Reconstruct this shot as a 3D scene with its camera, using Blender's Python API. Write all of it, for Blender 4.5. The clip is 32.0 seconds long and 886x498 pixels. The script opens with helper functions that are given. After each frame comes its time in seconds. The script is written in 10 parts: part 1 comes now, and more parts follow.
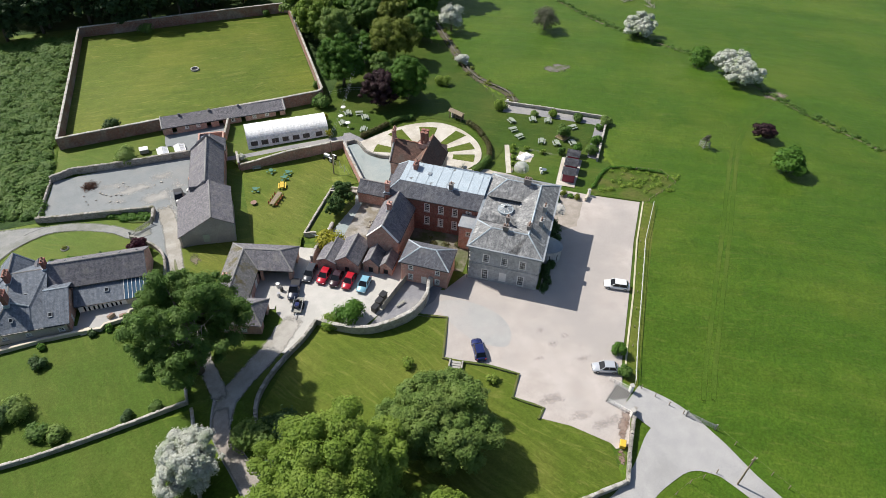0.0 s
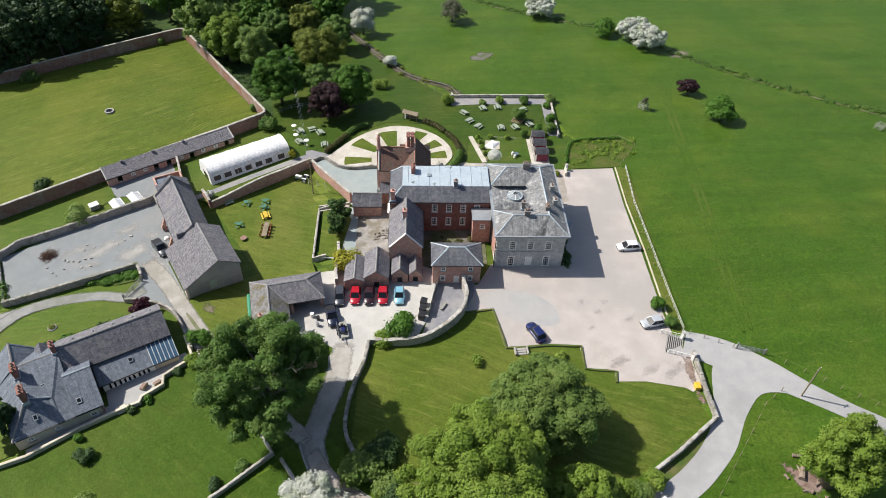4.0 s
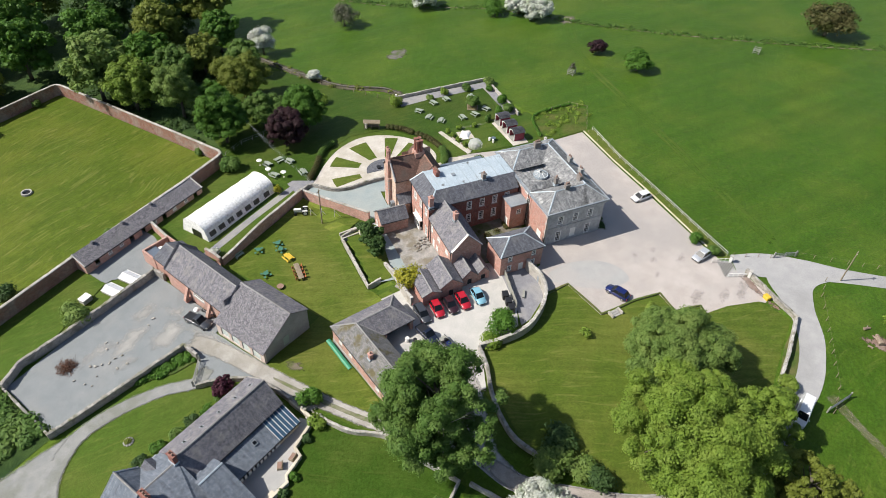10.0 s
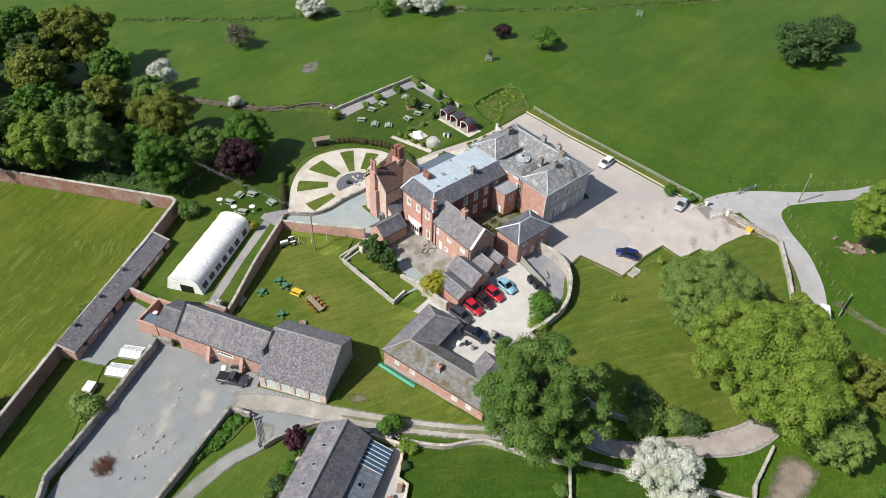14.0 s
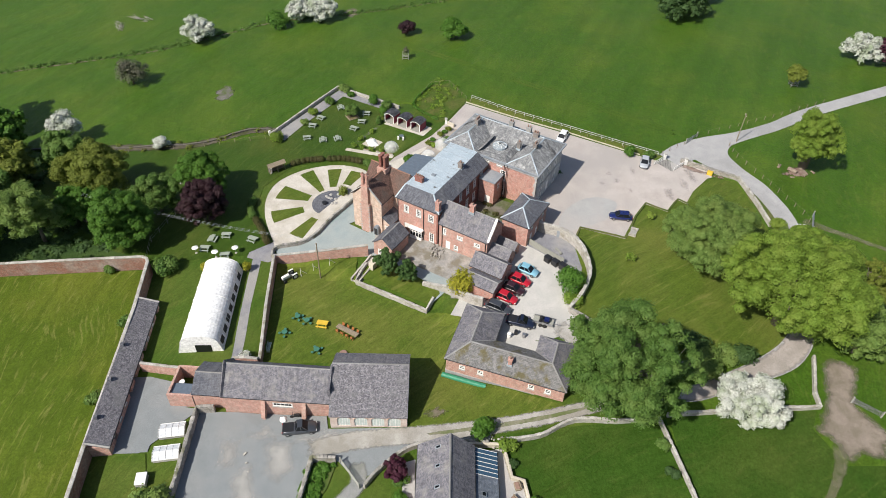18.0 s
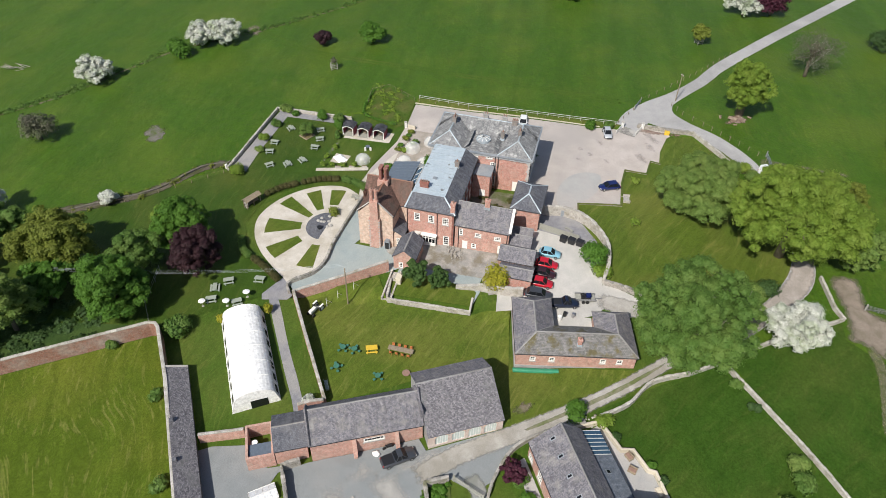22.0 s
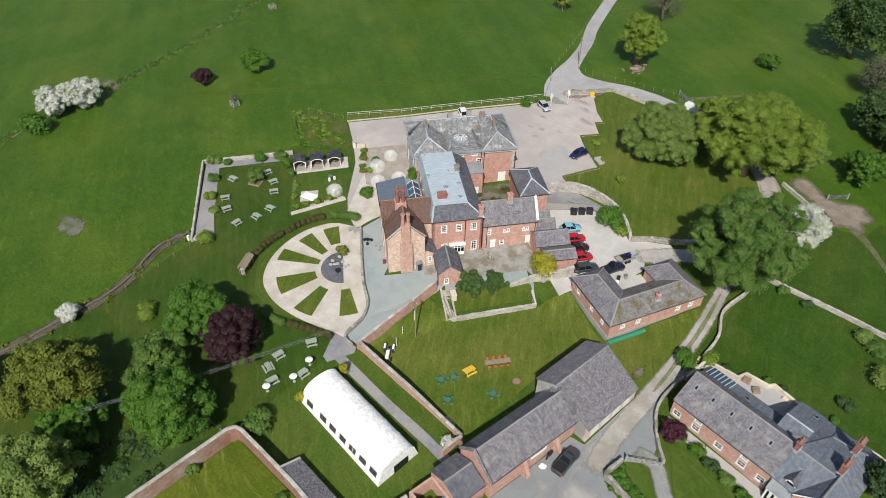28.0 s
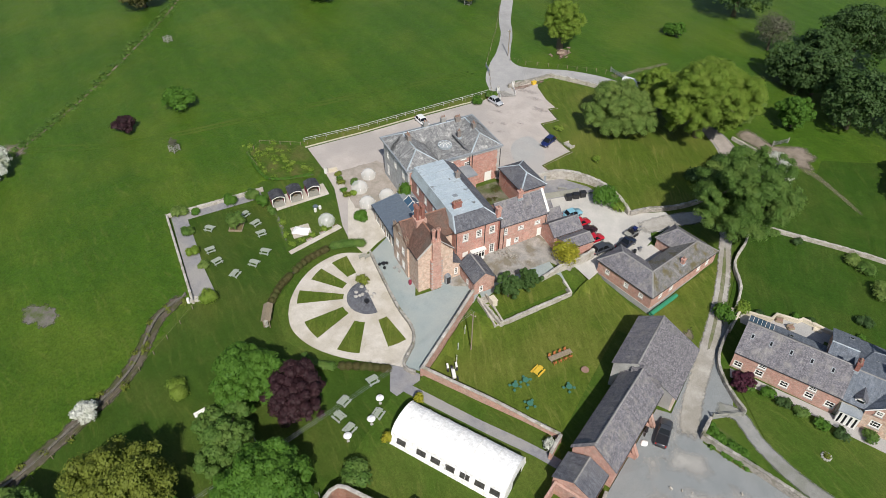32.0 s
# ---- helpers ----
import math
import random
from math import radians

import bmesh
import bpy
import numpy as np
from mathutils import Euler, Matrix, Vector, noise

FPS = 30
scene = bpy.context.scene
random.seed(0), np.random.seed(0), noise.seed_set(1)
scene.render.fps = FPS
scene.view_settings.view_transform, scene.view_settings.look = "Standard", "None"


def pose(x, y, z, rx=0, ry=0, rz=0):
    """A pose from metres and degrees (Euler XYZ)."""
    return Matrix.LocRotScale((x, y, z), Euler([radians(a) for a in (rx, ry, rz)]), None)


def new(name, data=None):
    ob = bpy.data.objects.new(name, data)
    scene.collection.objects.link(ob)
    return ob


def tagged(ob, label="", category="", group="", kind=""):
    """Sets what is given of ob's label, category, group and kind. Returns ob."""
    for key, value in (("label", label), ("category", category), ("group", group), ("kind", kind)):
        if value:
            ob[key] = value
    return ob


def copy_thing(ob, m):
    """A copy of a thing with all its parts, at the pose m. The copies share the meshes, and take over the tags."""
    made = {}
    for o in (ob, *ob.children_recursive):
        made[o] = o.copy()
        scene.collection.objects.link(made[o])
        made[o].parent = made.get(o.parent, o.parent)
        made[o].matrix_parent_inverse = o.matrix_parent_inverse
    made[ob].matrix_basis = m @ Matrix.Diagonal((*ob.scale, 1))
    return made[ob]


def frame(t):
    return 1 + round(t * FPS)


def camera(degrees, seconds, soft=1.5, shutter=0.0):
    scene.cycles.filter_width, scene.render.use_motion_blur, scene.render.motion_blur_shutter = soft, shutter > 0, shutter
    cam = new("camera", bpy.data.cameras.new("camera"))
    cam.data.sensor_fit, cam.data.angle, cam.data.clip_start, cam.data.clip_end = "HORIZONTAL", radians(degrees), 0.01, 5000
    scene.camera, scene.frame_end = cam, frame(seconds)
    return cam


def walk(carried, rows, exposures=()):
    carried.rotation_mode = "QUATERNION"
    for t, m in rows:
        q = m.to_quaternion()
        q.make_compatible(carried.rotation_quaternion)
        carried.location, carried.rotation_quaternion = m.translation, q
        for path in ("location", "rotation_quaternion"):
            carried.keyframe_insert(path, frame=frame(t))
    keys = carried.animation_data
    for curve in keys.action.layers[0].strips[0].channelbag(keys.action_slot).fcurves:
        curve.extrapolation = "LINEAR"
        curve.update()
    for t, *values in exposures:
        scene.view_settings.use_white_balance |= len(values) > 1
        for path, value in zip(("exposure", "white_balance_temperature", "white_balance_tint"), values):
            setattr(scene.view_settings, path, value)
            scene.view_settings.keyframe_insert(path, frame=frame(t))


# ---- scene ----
cam = camera(66.1, 32.0, 0.68)
METRES, EYE, TILT, LEAN, TURN = 240.0, 90.0, -4.4, 0.0, -18.5
ROWS = [
    (0.0, 0.0, 0.0, 0.0, 0.21, -39.7, -0.25),
    (0.5, -0.0155, -0.0001, 0.0005, -1.8, -39.73, -0.13),
    (1.0, -0.0312, 0.0003, 0.0009, -3.92, -39.75, -0.02),
    (1.5, -0.0467, 0.0013, 0.0012, -6.15, -39.76, 0.09),
    (2.0, -0.0623, 0.0029, 0.0015, -8.34, -39.8, 0.23),
    (2.5, -0.0779, 0.005, 0.0018, -10.35, -39.83, 0.35),
    (3.0, -0.0935, 0.0078, 0.0024, -12.35, -39.86, 0.44),
    (3.5, -0.1089, 0.011, 0.0028, -14.35, -39.89, 0.56),
    (5.5, -0.1686, 0.0297, 0.0047, -22.46, -40.11, 1.0),
    (6.0, -0.183, 0.0358, 0.0053, -24.53, -40.19, 1.09),
    (6.5, -0.1972, 0.0424, 0.0057, -26.63, -40.26, 1.19),
    (7.0, -0.2109, 0.0494, 0.0063, -28.8, -40.35, 1.29),
    (7.5, -0.2245, 0.057, 0.0069, -30.62, -40.42, 1.37),
    (8.0, -0.2379, 0.0651, 0.0076, -32.02, -40.49, 1.41),
    (8.5, -0.2508, 0.0735, 0.0082, -33.07, -40.57, 1.46),
    (9.0, -0.2634, 0.0826, 0.0089, -34.12, -40.66, 1.5),
    (9.5, -0.2755, 0.0916, 0.0091, -35.8, -40.72, 1.62),
    (10.0, -0.2877, 0.1017, 0.01, -38.35, -40.85, 1.67),
    (10.5, -0.2997, 0.112, 0.0109, -40.92, -40.98, 1.75),
    (11.0, -0.3113, 0.1226, 0.0116, -42.81, -41.07, 1.83),
    (11.5, -0.3222, 0.1338, 0.0123, -44.66, -41.17, 1.9),
    (12.0, -0.3326, 0.1452, 0.013, -46.83, -41.24, 2.01),
    (12.5, -0.3428, 0.1571, 0.0136, -49.17, -41.35, 2.09),
    (13.0, -0.3523, 0.1692, 0.0141, -51.57, -41.44, 2.2),
    (13.5, -0.3613, 0.1817, 0.0144, -53.78, -41.53, 2.31),
    (14.0, -0.3698, 0.1945, 0.0148, -55.93, -41.64, 2.42),
    (14.5, -0.3779, 0.2078, 0.0153, -58.07, -41.74, 2.51),
    (16.5, -0.4053, 0.2642, 0.0179, -67.3, -42.23, 2.7),
    (17.0, -0.411, 0.279, 0.0186, -69.41, -42.36, 2.73),
    (17.5, -0.4156, 0.2937, 0.0193, -71.43, -42.49, 2.77),
    (18.0, -0.4198, 0.3085, 0.0198, -73.58, -42.61, 2.83),
    (18.5, -0.4231, 0.3236, 0.0209, -75.73, -42.78, 2.87),
    (19.0, -0.4264, 0.3389, 0.0214, -77.92, -42.88, 2.87),
    (19.5, -0.4291, 0.3543, 0.0219, -80.06, -42.98, 2.87),
    (20.0, -0.431, 0.3699, 0.0226, -82.15, -43.1, 2.86),
    (20.5, -0.4323, 0.3852, 0.0233, -84.29, -43.21, 2.88),
    (21.0, -0.4333, 0.4011, 0.0238, -86.45, -43.3, 2.85),
    (21.5, -0.4335, 0.4168, 0.0244, -88.43, -43.39, 2.83),
    (22.0, -0.433, 0.4318, 0.0252, -90.11, -43.51, 2.85),
    (22.5, -0.432, 0.4471, 0.0257, -92.26, -43.61, 2.85),
    (23.0, -0.4301, 0.4625, 0.0264, -94.34, -43.76, 2.83),
    (23.5, -0.4277, 0.4779, 0.0269, -96.14, -43.87, 2.8),
    (24.0, -0.4246, 0.4929, 0.0275, -98.18, -44.01, 2.77),
    (24.5, -0.4208, 0.5082, 0.0281, -100.38, -44.16, 2.72),
    (25.0, -0.4165, 0.5233, 0.0287, -102.44, -44.29, 2.66),
    (25.5, -0.4117, 0.5382, 0.0295, -104.48, -44.4, 2.61),
    (27.5, -0.3867, 0.5953, 0.0337, -112.59, -44.95, 2.41),
    (28.0, -0.3792, 0.6091, 0.0345, -114.58, -45.04, 2.33),
    (28.5, -0.3712, 0.6227, 0.0353, -116.57, -45.13, 2.24),
    (29.0, -0.3628, 0.636, 0.0361, -118.57, -45.23, 2.15),
    (29.5, -0.3539, 0.6491, 0.0367, -120.56, -45.3, 2.06),
    (30.0, -0.3443, 0.6617, 0.0375, -122.55, -45.39, 1.95),
    (30.5, -0.3343, 0.6741, 0.0384, -124.53, -45.47, 1.84),
    (31.0, -0.3241, 0.6859, 0.039, -126.6, -45.53, 1.74),
    (31.5, -0.3132, 0.6975, 0.0397, -128.92, -45.61, 1.61),
    (32.0, -0.302, 0.7086, 0.0403, -131.21, -45.68, 1.51),
]
EXPOSURES = [(0, 0.42), (7, 0.46), (11, 0.43), (18, 0.31), (27, 0.13), (32, 0.11)]
walk(cam, [(t, pose(0, 0, EYE, TILT, LEAN, 0) @ pose(0, 0, 0, 0, 0, TURN) @ pose(METRES * x, METRES * y, METRES * z, 90 + pitch, roll, yaw)) for t, x, y, z, yaw, pitch, roll in ROWS], EXPOSURES)

# ---- light ----
SUN_WAY = Vector((4.9, -6.1, -8.1)).normalized()          # the way the sunlight travels
sun_up = math.asin(-SUN_WAY.z)
sky = bpy.data.worlds.new("sky")
scene.world = sky
sky.use_nodes = True
nt = sky.node_tree
tex = nt.nodes.new("ShaderNodeTexSky")
tex.sky_type, tex.sun_disc = "NISHITA", False
tex.sun_elevation, tex.sun_rotation = sun_up, math.atan2(-SUN_WAY.x, -SUN_WAY.y)
tex.air_density, tex.dust_density = 1.0, 1.5
nt.nodes["Background"].inputs["Strength"].default_value = 0.085
nt.links.new(tex.outputs["Color"], nt.nodes["Background"].inputs["Color"])
sun_lamp = bpy.data.lights.new("sun", "SUN")
sun_lamp.energy, sun_lamp.angle, sun_lamp.color = 4.5, radians(0.6), (1.0, 0.95, 0.87)
sun = new("sun", sun_lamp)
sun.matrix_world = Matrix.Translation((0, 0, 120)) @ SUN_WAY.to_track_quat("-Z", "Y").to_matrix().to_4x4()


# ---- materials ----
def shader(name):
    m = bpy.data.materials.new(name)
    m.use_nodes = True
    return m, m.node_tree, m.node_tree.nodes["Principled BSDF"]


def node(t, kind, **inputs):
    n = t.nodes.new(kind)
    for k, v in inputs.items():
        n.inputs[k.replace("_", " ")].default_value = v
    return n


def blend(t, fac, a, b, mode="MIX"):
    n = t.nodes.new("ShaderNodeMix")
    n.data_type, n.blend_type = "RGBA", mode
    for sock, v in ((n.inputs[0], fac), (n.inputs[6], a), (n.inputs[7], b)):
        if isinstance(v, (int, float)):
            sock.default_value = v
        elif isinstance(v, tuple):
            sock.default_value = (*v, 1)
        else:
            t.links.new(v, sock)
    return n.outputs[2]


def ramp(t, src, lo, hi):
    n = t.nodes.new("ShaderNodeMapRange")
    n.inputs["From Min"].default_value, n.inputs["From Max"].default_value = lo, hi
    t.links.new(src, n.inputs["Value"])
    return n.outputs["Result"]


def noise_at(t, coords, scale, detail=3.0, rough=0.6):
    n = node(t, "ShaderNodeTexNoise", Scale=scale, Detail=detail, Roughness=rough)
    t.links.new(coords, n.inputs["Vector"])
    return n.outputs["Fac"]


def bumped(t, bsdf, height, strength, distance):
    b = node(t, "ShaderNodeBump", Strength=strength, Distance=distance)
    t.links.new(height, b.inputs["Height"])
    t.links.new(b.outputs["Normal"], bsdf.inputs["Normal"])


def surface(name, c1, c2, c3=None, big=0.15, mid=1.2, fine=9.0, rough=0.85, bump=0.3, depth=0.03, metal=0.0, space="world", patch=(0.42, 0.62)):
    """Two colours mixed at a middle scale, a third in large patches, fine grain and relief."""
    m, t, b = shader(name)
    src = t.nodes.new("ShaderNodeNewGeometry").outputs["Position"] if space == "world" else t.nodes.new("ShaderNodeTexCoord").outputs["Object"]
    nm, nf, nb = noise_at(t, src, mid, 4), noise_at(t, src, fine, 2), noise_at(t, src, big, 3)
    col = blend(t, ramp(t, nm, 0.35, 0.65), c1, c2)
    if c3:
        col = blend(t, ramp(t, nb, *patch), col, c3)
    col = blend(t, 0.55, col, blend(t, ramp(t, nf, 0.3, 0.7), (0.62, 0.62, 0.62), (1.25, 1.25, 1.25)), "MULTIPLY")
    t.links.new(col, b.inputs["Base Color"])
    b.inputs["Roughness"].default_value, b.inputs["Metallic"].default_value = rough, metal
    b.inputs["Specular IOR Level"].default_value = 0.25
    if bump:
        bumped(t, b, nf, bump, depth)
    return m


def worn_edges(m, scale=2.0, lo=0.72, hi=0.98):
    """A thin cover of earth that breaks up into the grass along its rim."""
    t = m.node_tree
    at = t.nodes.new("ShaderNodeAttribute")
    at.attribute_name = "rim"
    n = noise_at(t, t.nodes.new("ShaderNodeNewGeometry").outputs["Position"], scale, 5)
    add = t.nodes.new("ShaderNodeMath")
    add.operation = "ADD"
    t.links.new(n, add.inputs[0])
    t.links.new(at.outputs["Fac"], add.inputs[1])
    mix = t.nodes.new("ShaderNodeMixShader")
    t.links.new(ramp(t, add.outputs[0], lo, hi), mix.inputs[0])
    out = t.nodes["Material Output"].inputs["Surface"]
    had = out.links[0].from_socket
    t.links.new(t.nodes.new("ShaderNodeBsdfTransparent").outputs[0], mix.inputs[1])
    t.links.new(had, mix.inputs[2])
    t.links.new(mix.outputs[0], out)
    return m


def coursed(name, c1, c2, joint, bw, bh, gap, stain, rough=0.85, bump=0.4, offset=0.5, stain_scale=0.35, amount=(0.5, 0.75), joint_smooth=0.1, streak=0.0):
    """Bricks or slates in courses, each of its own tone, with stains over them."""
    m, t, b = shader(name)
    uv = t.nodes.new("ShaderNodeUVMap").outputs["UV"]
    pos = t.nodes.new("ShaderNodeNewGeometry").outputs["Position"]
    br = node(t, "ShaderNodeTexBrick", Scale=1.0, Mortar_Size=gap, Mortar_Smooth=joint_smooth, Bias=0.0, Brick_Width=bw, Row_Height=bh)
    br.offset = offset
    br.inputs["Color1"].default_value, br.inputs["Color2"].default_value, br.inputs["Mortar"].default_value = (*c1, 1), (*c2, 1), (*joint, 1)
    t.links.new(uv, br.inputs["Vector"])
    nb, nm, nf = noise_at(t, pos, stain_scale, 4), noise_at(t, pos, 1.7, 4), noise_at(t, pos, 8.0, 2)
    col = blend(t, ramp(t, nb, *amount), br.outputs["Color"], stain)
    if streak:                                                # rain marks running down the slope
        mp = t.nodes.new("ShaderNodeMapping")
        mp.inputs["Scale"].default_value = (2.6, 0.22, 1)
        t.links.new(uv, mp.inputs["Vector"])
        col = blend(t, streak, col, blend(t, ramp(t, noise_at(t, mp.outputs[0], 1.0, 4, 0.7), 0.3, 0.7), (0.55, 0.55, 0.56), (1.5, 1.5, 1.48)), "MULTIPLY")
    col = blend(t, 0.6, col, blend(t, ramp(t, nm, 0.3, 0.7), (0.6, 0.6, 0.6), (1.3, 1.3, 1.3)), "MULTIPLY")
    col = blend(t, 0.5, col, blend(t, ramp(t, nf, 0.3, 0.7), (0.7, 0.7, 0.7), (1.25, 1.25, 1.25)), "MULTIPLY")
    t.links.new(col, b.inputs["Base Color"])
    b.inputs["Roughness"].default_value = rough
    b.inputs["Specular IOR Level"].default_value = 0.3
    h = t.nodes.new("ShaderNodeMath")
    h.operation = "SUBTRACT"
    t.links.new(nf, h.inputs[0])
    t.links.new(br.outputs["Fac"], h.inputs[1])
    bumped(t, b, h.outputs[0], bump, 0.02)
    return m


def rubble(name, c1, c2, joint, scale, moss):
    """Uneven stones in lime joints."""
    m, t, b = shader(name)
    pos = t.nodes.new("ShaderNodeNewGeometry").outputs["Position"]
    v = node(t, "ShaderNodeTexVoronoi", Scale=scale)
    t.links.new(pos, v.inputs["Vector"])
    e = node(t, "ShaderNodeTexVoronoi", Scale=scale)
    e.feature = "DISTANCE_TO_EDGE"
    t.links.new(pos, e.inputs["Vector"])
    sep = t.nodes.new("ShaderNodeSeparateColor")
    t.links.new(v.outputs["Color"], sep.inputs["Color"])
    col = blend(t, sep.outputs["Red"], c1, c2)
    col = blend(t, ramp(t, e.outputs["Distance"], 0.09, 0.02), col, joint)
    nb, nf = noise_at(t, pos, 0.6, 4), noise_at(t, pos, 7.0, 3)
    col = blend(t, ramp(t, nb, 0.5, 0.72), col, moss)
    col = blend(t, 0.6, col, blend(t, ramp(t, nf, 0.3, 0.7), (0.6, 0.6, 0.6), (1.3, 1.3, 1.3)), "MULTIPLY")
    t.links.new(col, b.inputs["Base Color"])
    b.inputs["Roughness"].default_value = 0.9
    bumped(t, b, ramp(t, e.outputs["Distance"], 0.0, 0.12), 0.7, 0.05)
    return m


def leafy(name, c1, c2, tint=None, through_light=0.30):
    """Leaves, each of its own tone."""
    m, t, b = shader(name)
    geo = t.nodes.new("ShaderNodeNewGeometry")
    c1, c2 = tuple(0.86 * v for v in c1), tuple(0.92 * v for v in c2)
    col = blend(t, geo.outputs["Random Per Island"], c1, c2)
    nb = noise_at(t, geo.outputs["Position"], 0.35, 2)
    col = blend(t, ramp(t, nb, 0.45, 0.7), col, tint or tuple(0.6 * a + 0.4 * c for a, c in zip(c1, c2)))
    t.links.new(col, b.inputs["Base Color"])
    b.inputs["Roughness"].default_value = 0.6
    b.inputs["Specular IOR Level"].default_value = 0.2
    tr = t.nodes.new("ShaderNodeBsdfTranslucent")
    t.links.new(blend(t, 0.5, col, (0.11, 0.2, 0.022)), tr.inputs["Color"])
    mix = t.nodes.new("ShaderNodeMixShader")
    mix.inputs[0].default_value = through_light
    t.links.new(b.outputs[0], mix.inputs[1])
    t.links.new(tr.outputs[0], mix.inputs[2])
    t.links.new(mix.outputs[0], t.nodes["Material Output"].inputs["Surface"])
    return m


def painted(name, c, rough=0.4, metal=0.0, coat=0.0, wear=0.12):
    m, t, b = shader(name)
    pos = t.nodes.new("ShaderNodeTexCoord").outputs["Object"]
    nm = noise_at(t, pos, 2.5, 4)
    col = blend(t, ramp(t, nm, 0.3, 0.7), tuple(v * (1 - wear) for v in c), tuple(min(1, v * (1 + wear)) for v in c))
    t.links.new(col, b.inputs["Base Color"])
    b.inputs["Roughness"].default_value, b.inputs["Metallic"].default_value, b.inputs["Coat Weight"].default_value = rough, metal, coat
    return m


def glassy(name, c, rough=0.06):
    m, t, b = shader(name)
    b.inputs["Base Color"].default_value, b.inputs["Roughness"].default_value = (*c, 1), rough
    b.inputs["Specular IOR Level"].default_value = 0.35
    return m


def clear(name, tint, amount):
    """Clear sheet: lets most light through, with a gloss."""
    m, t, b = shader(name)
    tr = t.nodes.new("ShaderNodeBsdfTransparent")
    tr.inputs["Color"].default_value = (*tint, 1)
    b.inputs["Base Color"].default_value, b.inputs["Roughness"].default_value = (*tint, 1), 0.15
    mix = t.nodes.new("ShaderNodeMixShader")
    mix.inputs[0].default_value = amount
    t.links.new(tr.outputs[0], mix.inputs[1])
    t.links.new(b.outputs[0], mix.inputs[2])
    t.links.new(mix.outputs[0], t.nodes["Material Output"].inputs["Surface"])
    return m


def mown(name, c1, c2, c3, turn, width, strength, big=0.07, patch=(0.44, 0.66), cuttings=0.0, gloss=0.3, swell=0.0, tufts=0.5):
    """Grass: uneven streaks of the mower, paler worn patches, tufts."""
    m, t, b = shader(name)
    pos = t.nodes.new("ShaderNodeNewGeometry").outputs["Position"]
    mp = t.nodes.new("ShaderNodeMapping")
    mp.vector_type = "TEXTURE"
    mp.inputs["Rotation"].default_value = (0, 0, radians(turn))
    mp.inputs["Scale"].default_value = (width, width * 16, 1)
    t.links.new(pos, mp.inputs["Vector"])
    streak = noise_at(t, mp.outputs[0], 1.0, 2)
    nb, nm, nf, nt2 = noise_at(t, pos, big, 5), noise_at(t, pos, 0.55, 5, 0.7), noise_at(t, pos, 9.0, 2), noise_at(t, pos, 2.6, 4, 0.7)
    col = blend(t, ramp(t, nm, 0.32, 0.68), c1, c2)
    col = blend(t, ramp(t, nb, *patch), col, c3)
    col = blend(t, strength, col, blend(t, ramp(t, streak, 0.32, 0.68), (0.62, 0.66, 0.62), (1.32, 1.28, 1.25)), "MULTIPLY")
    if cuttings:                                              # thin curving lines of dry cuttings
        bent = t.nodes.new("ShaderNodeVectorMath")
        bent.operation = "ADD"
        wander = node(t, "ShaderNodeTexNoise", Scale=0.06, Detail=1.0)
        t.links.new(pos, wander.inputs["Vector"])
        far = t.nodes.new("ShaderNodeVectorMath")
        far.operation = "SCALE"
        far.inputs["Scale"].default_value = 9.0
        t.links.new(wander.outputs["Color"], far.inputs[0])
        t.links.new(pos, bent.inputs[0])
        t.links.new(far.outputs[0], bent.inputs[1])
        mq2 = t.nodes.new("ShaderNodeMapping")
        mq2.vector_type = "TEXTURE"
        mq2.inputs["Rotation"].default_value = (0, 0, radians(turn + 4))
        mq2.inputs["Scale"].default_value = (0.55, 6.0, 1)
        t.links.new(bent.outputs[0], mq2.inputs["Vector"])
        line = t.nodes.new("ShaderNodeMath")
        line.operation = "MULTIPLY"
        line.inputs[1].default_value = cuttings
        t.links.new(ramp(t, noise_at(t, mq2.outputs[0], 1.0, 2), 0.56, 0.70), line.inputs[0])
        col = blend(t, line.outputs[0], col, (0.20, 0.20, 0.06))
    col = blend(t, tufts, col, blend(t, ramp(t, nt2, 0.35, 0.65), (0.62, 0.64, 0.6), (1.3, 1.28, 1.2)), "MULTIPLY")
    col = blend(t, 0.6, col, blend(t, ramp(t, nf, 0.3, 0.7), (0.55, 0.55, 0.55), (1.35, 1.35, 1.35)), "MULTIPLY")
    t.links.new(col, b.inputs["Base Color"])
    b.inputs["Roughness"].default_value = 0.58                # waxy blades, brighter against the sun
    b.inputs["Specular IOR Level"].default_value = gloss
    b.inputs["Specular Tint"].default_value = (0.9, 1.0, 0.12, 1)
    bumped(t, b, nf, 0.6, 0.08)
    if swell:                                                 # old ridges and hollows under the turf
        wave = node(t, "ShaderNodeBump", Strength=swell, Distance=1.2)
        t.links.new(noise_at(t, pos, 0.11, 5, 0.62), wave.inputs["Height"])
        t.links.new(wave.outputs["Normal"], b.inputs["Normal"].links[0].from_node.inputs["Normal"])
    return m


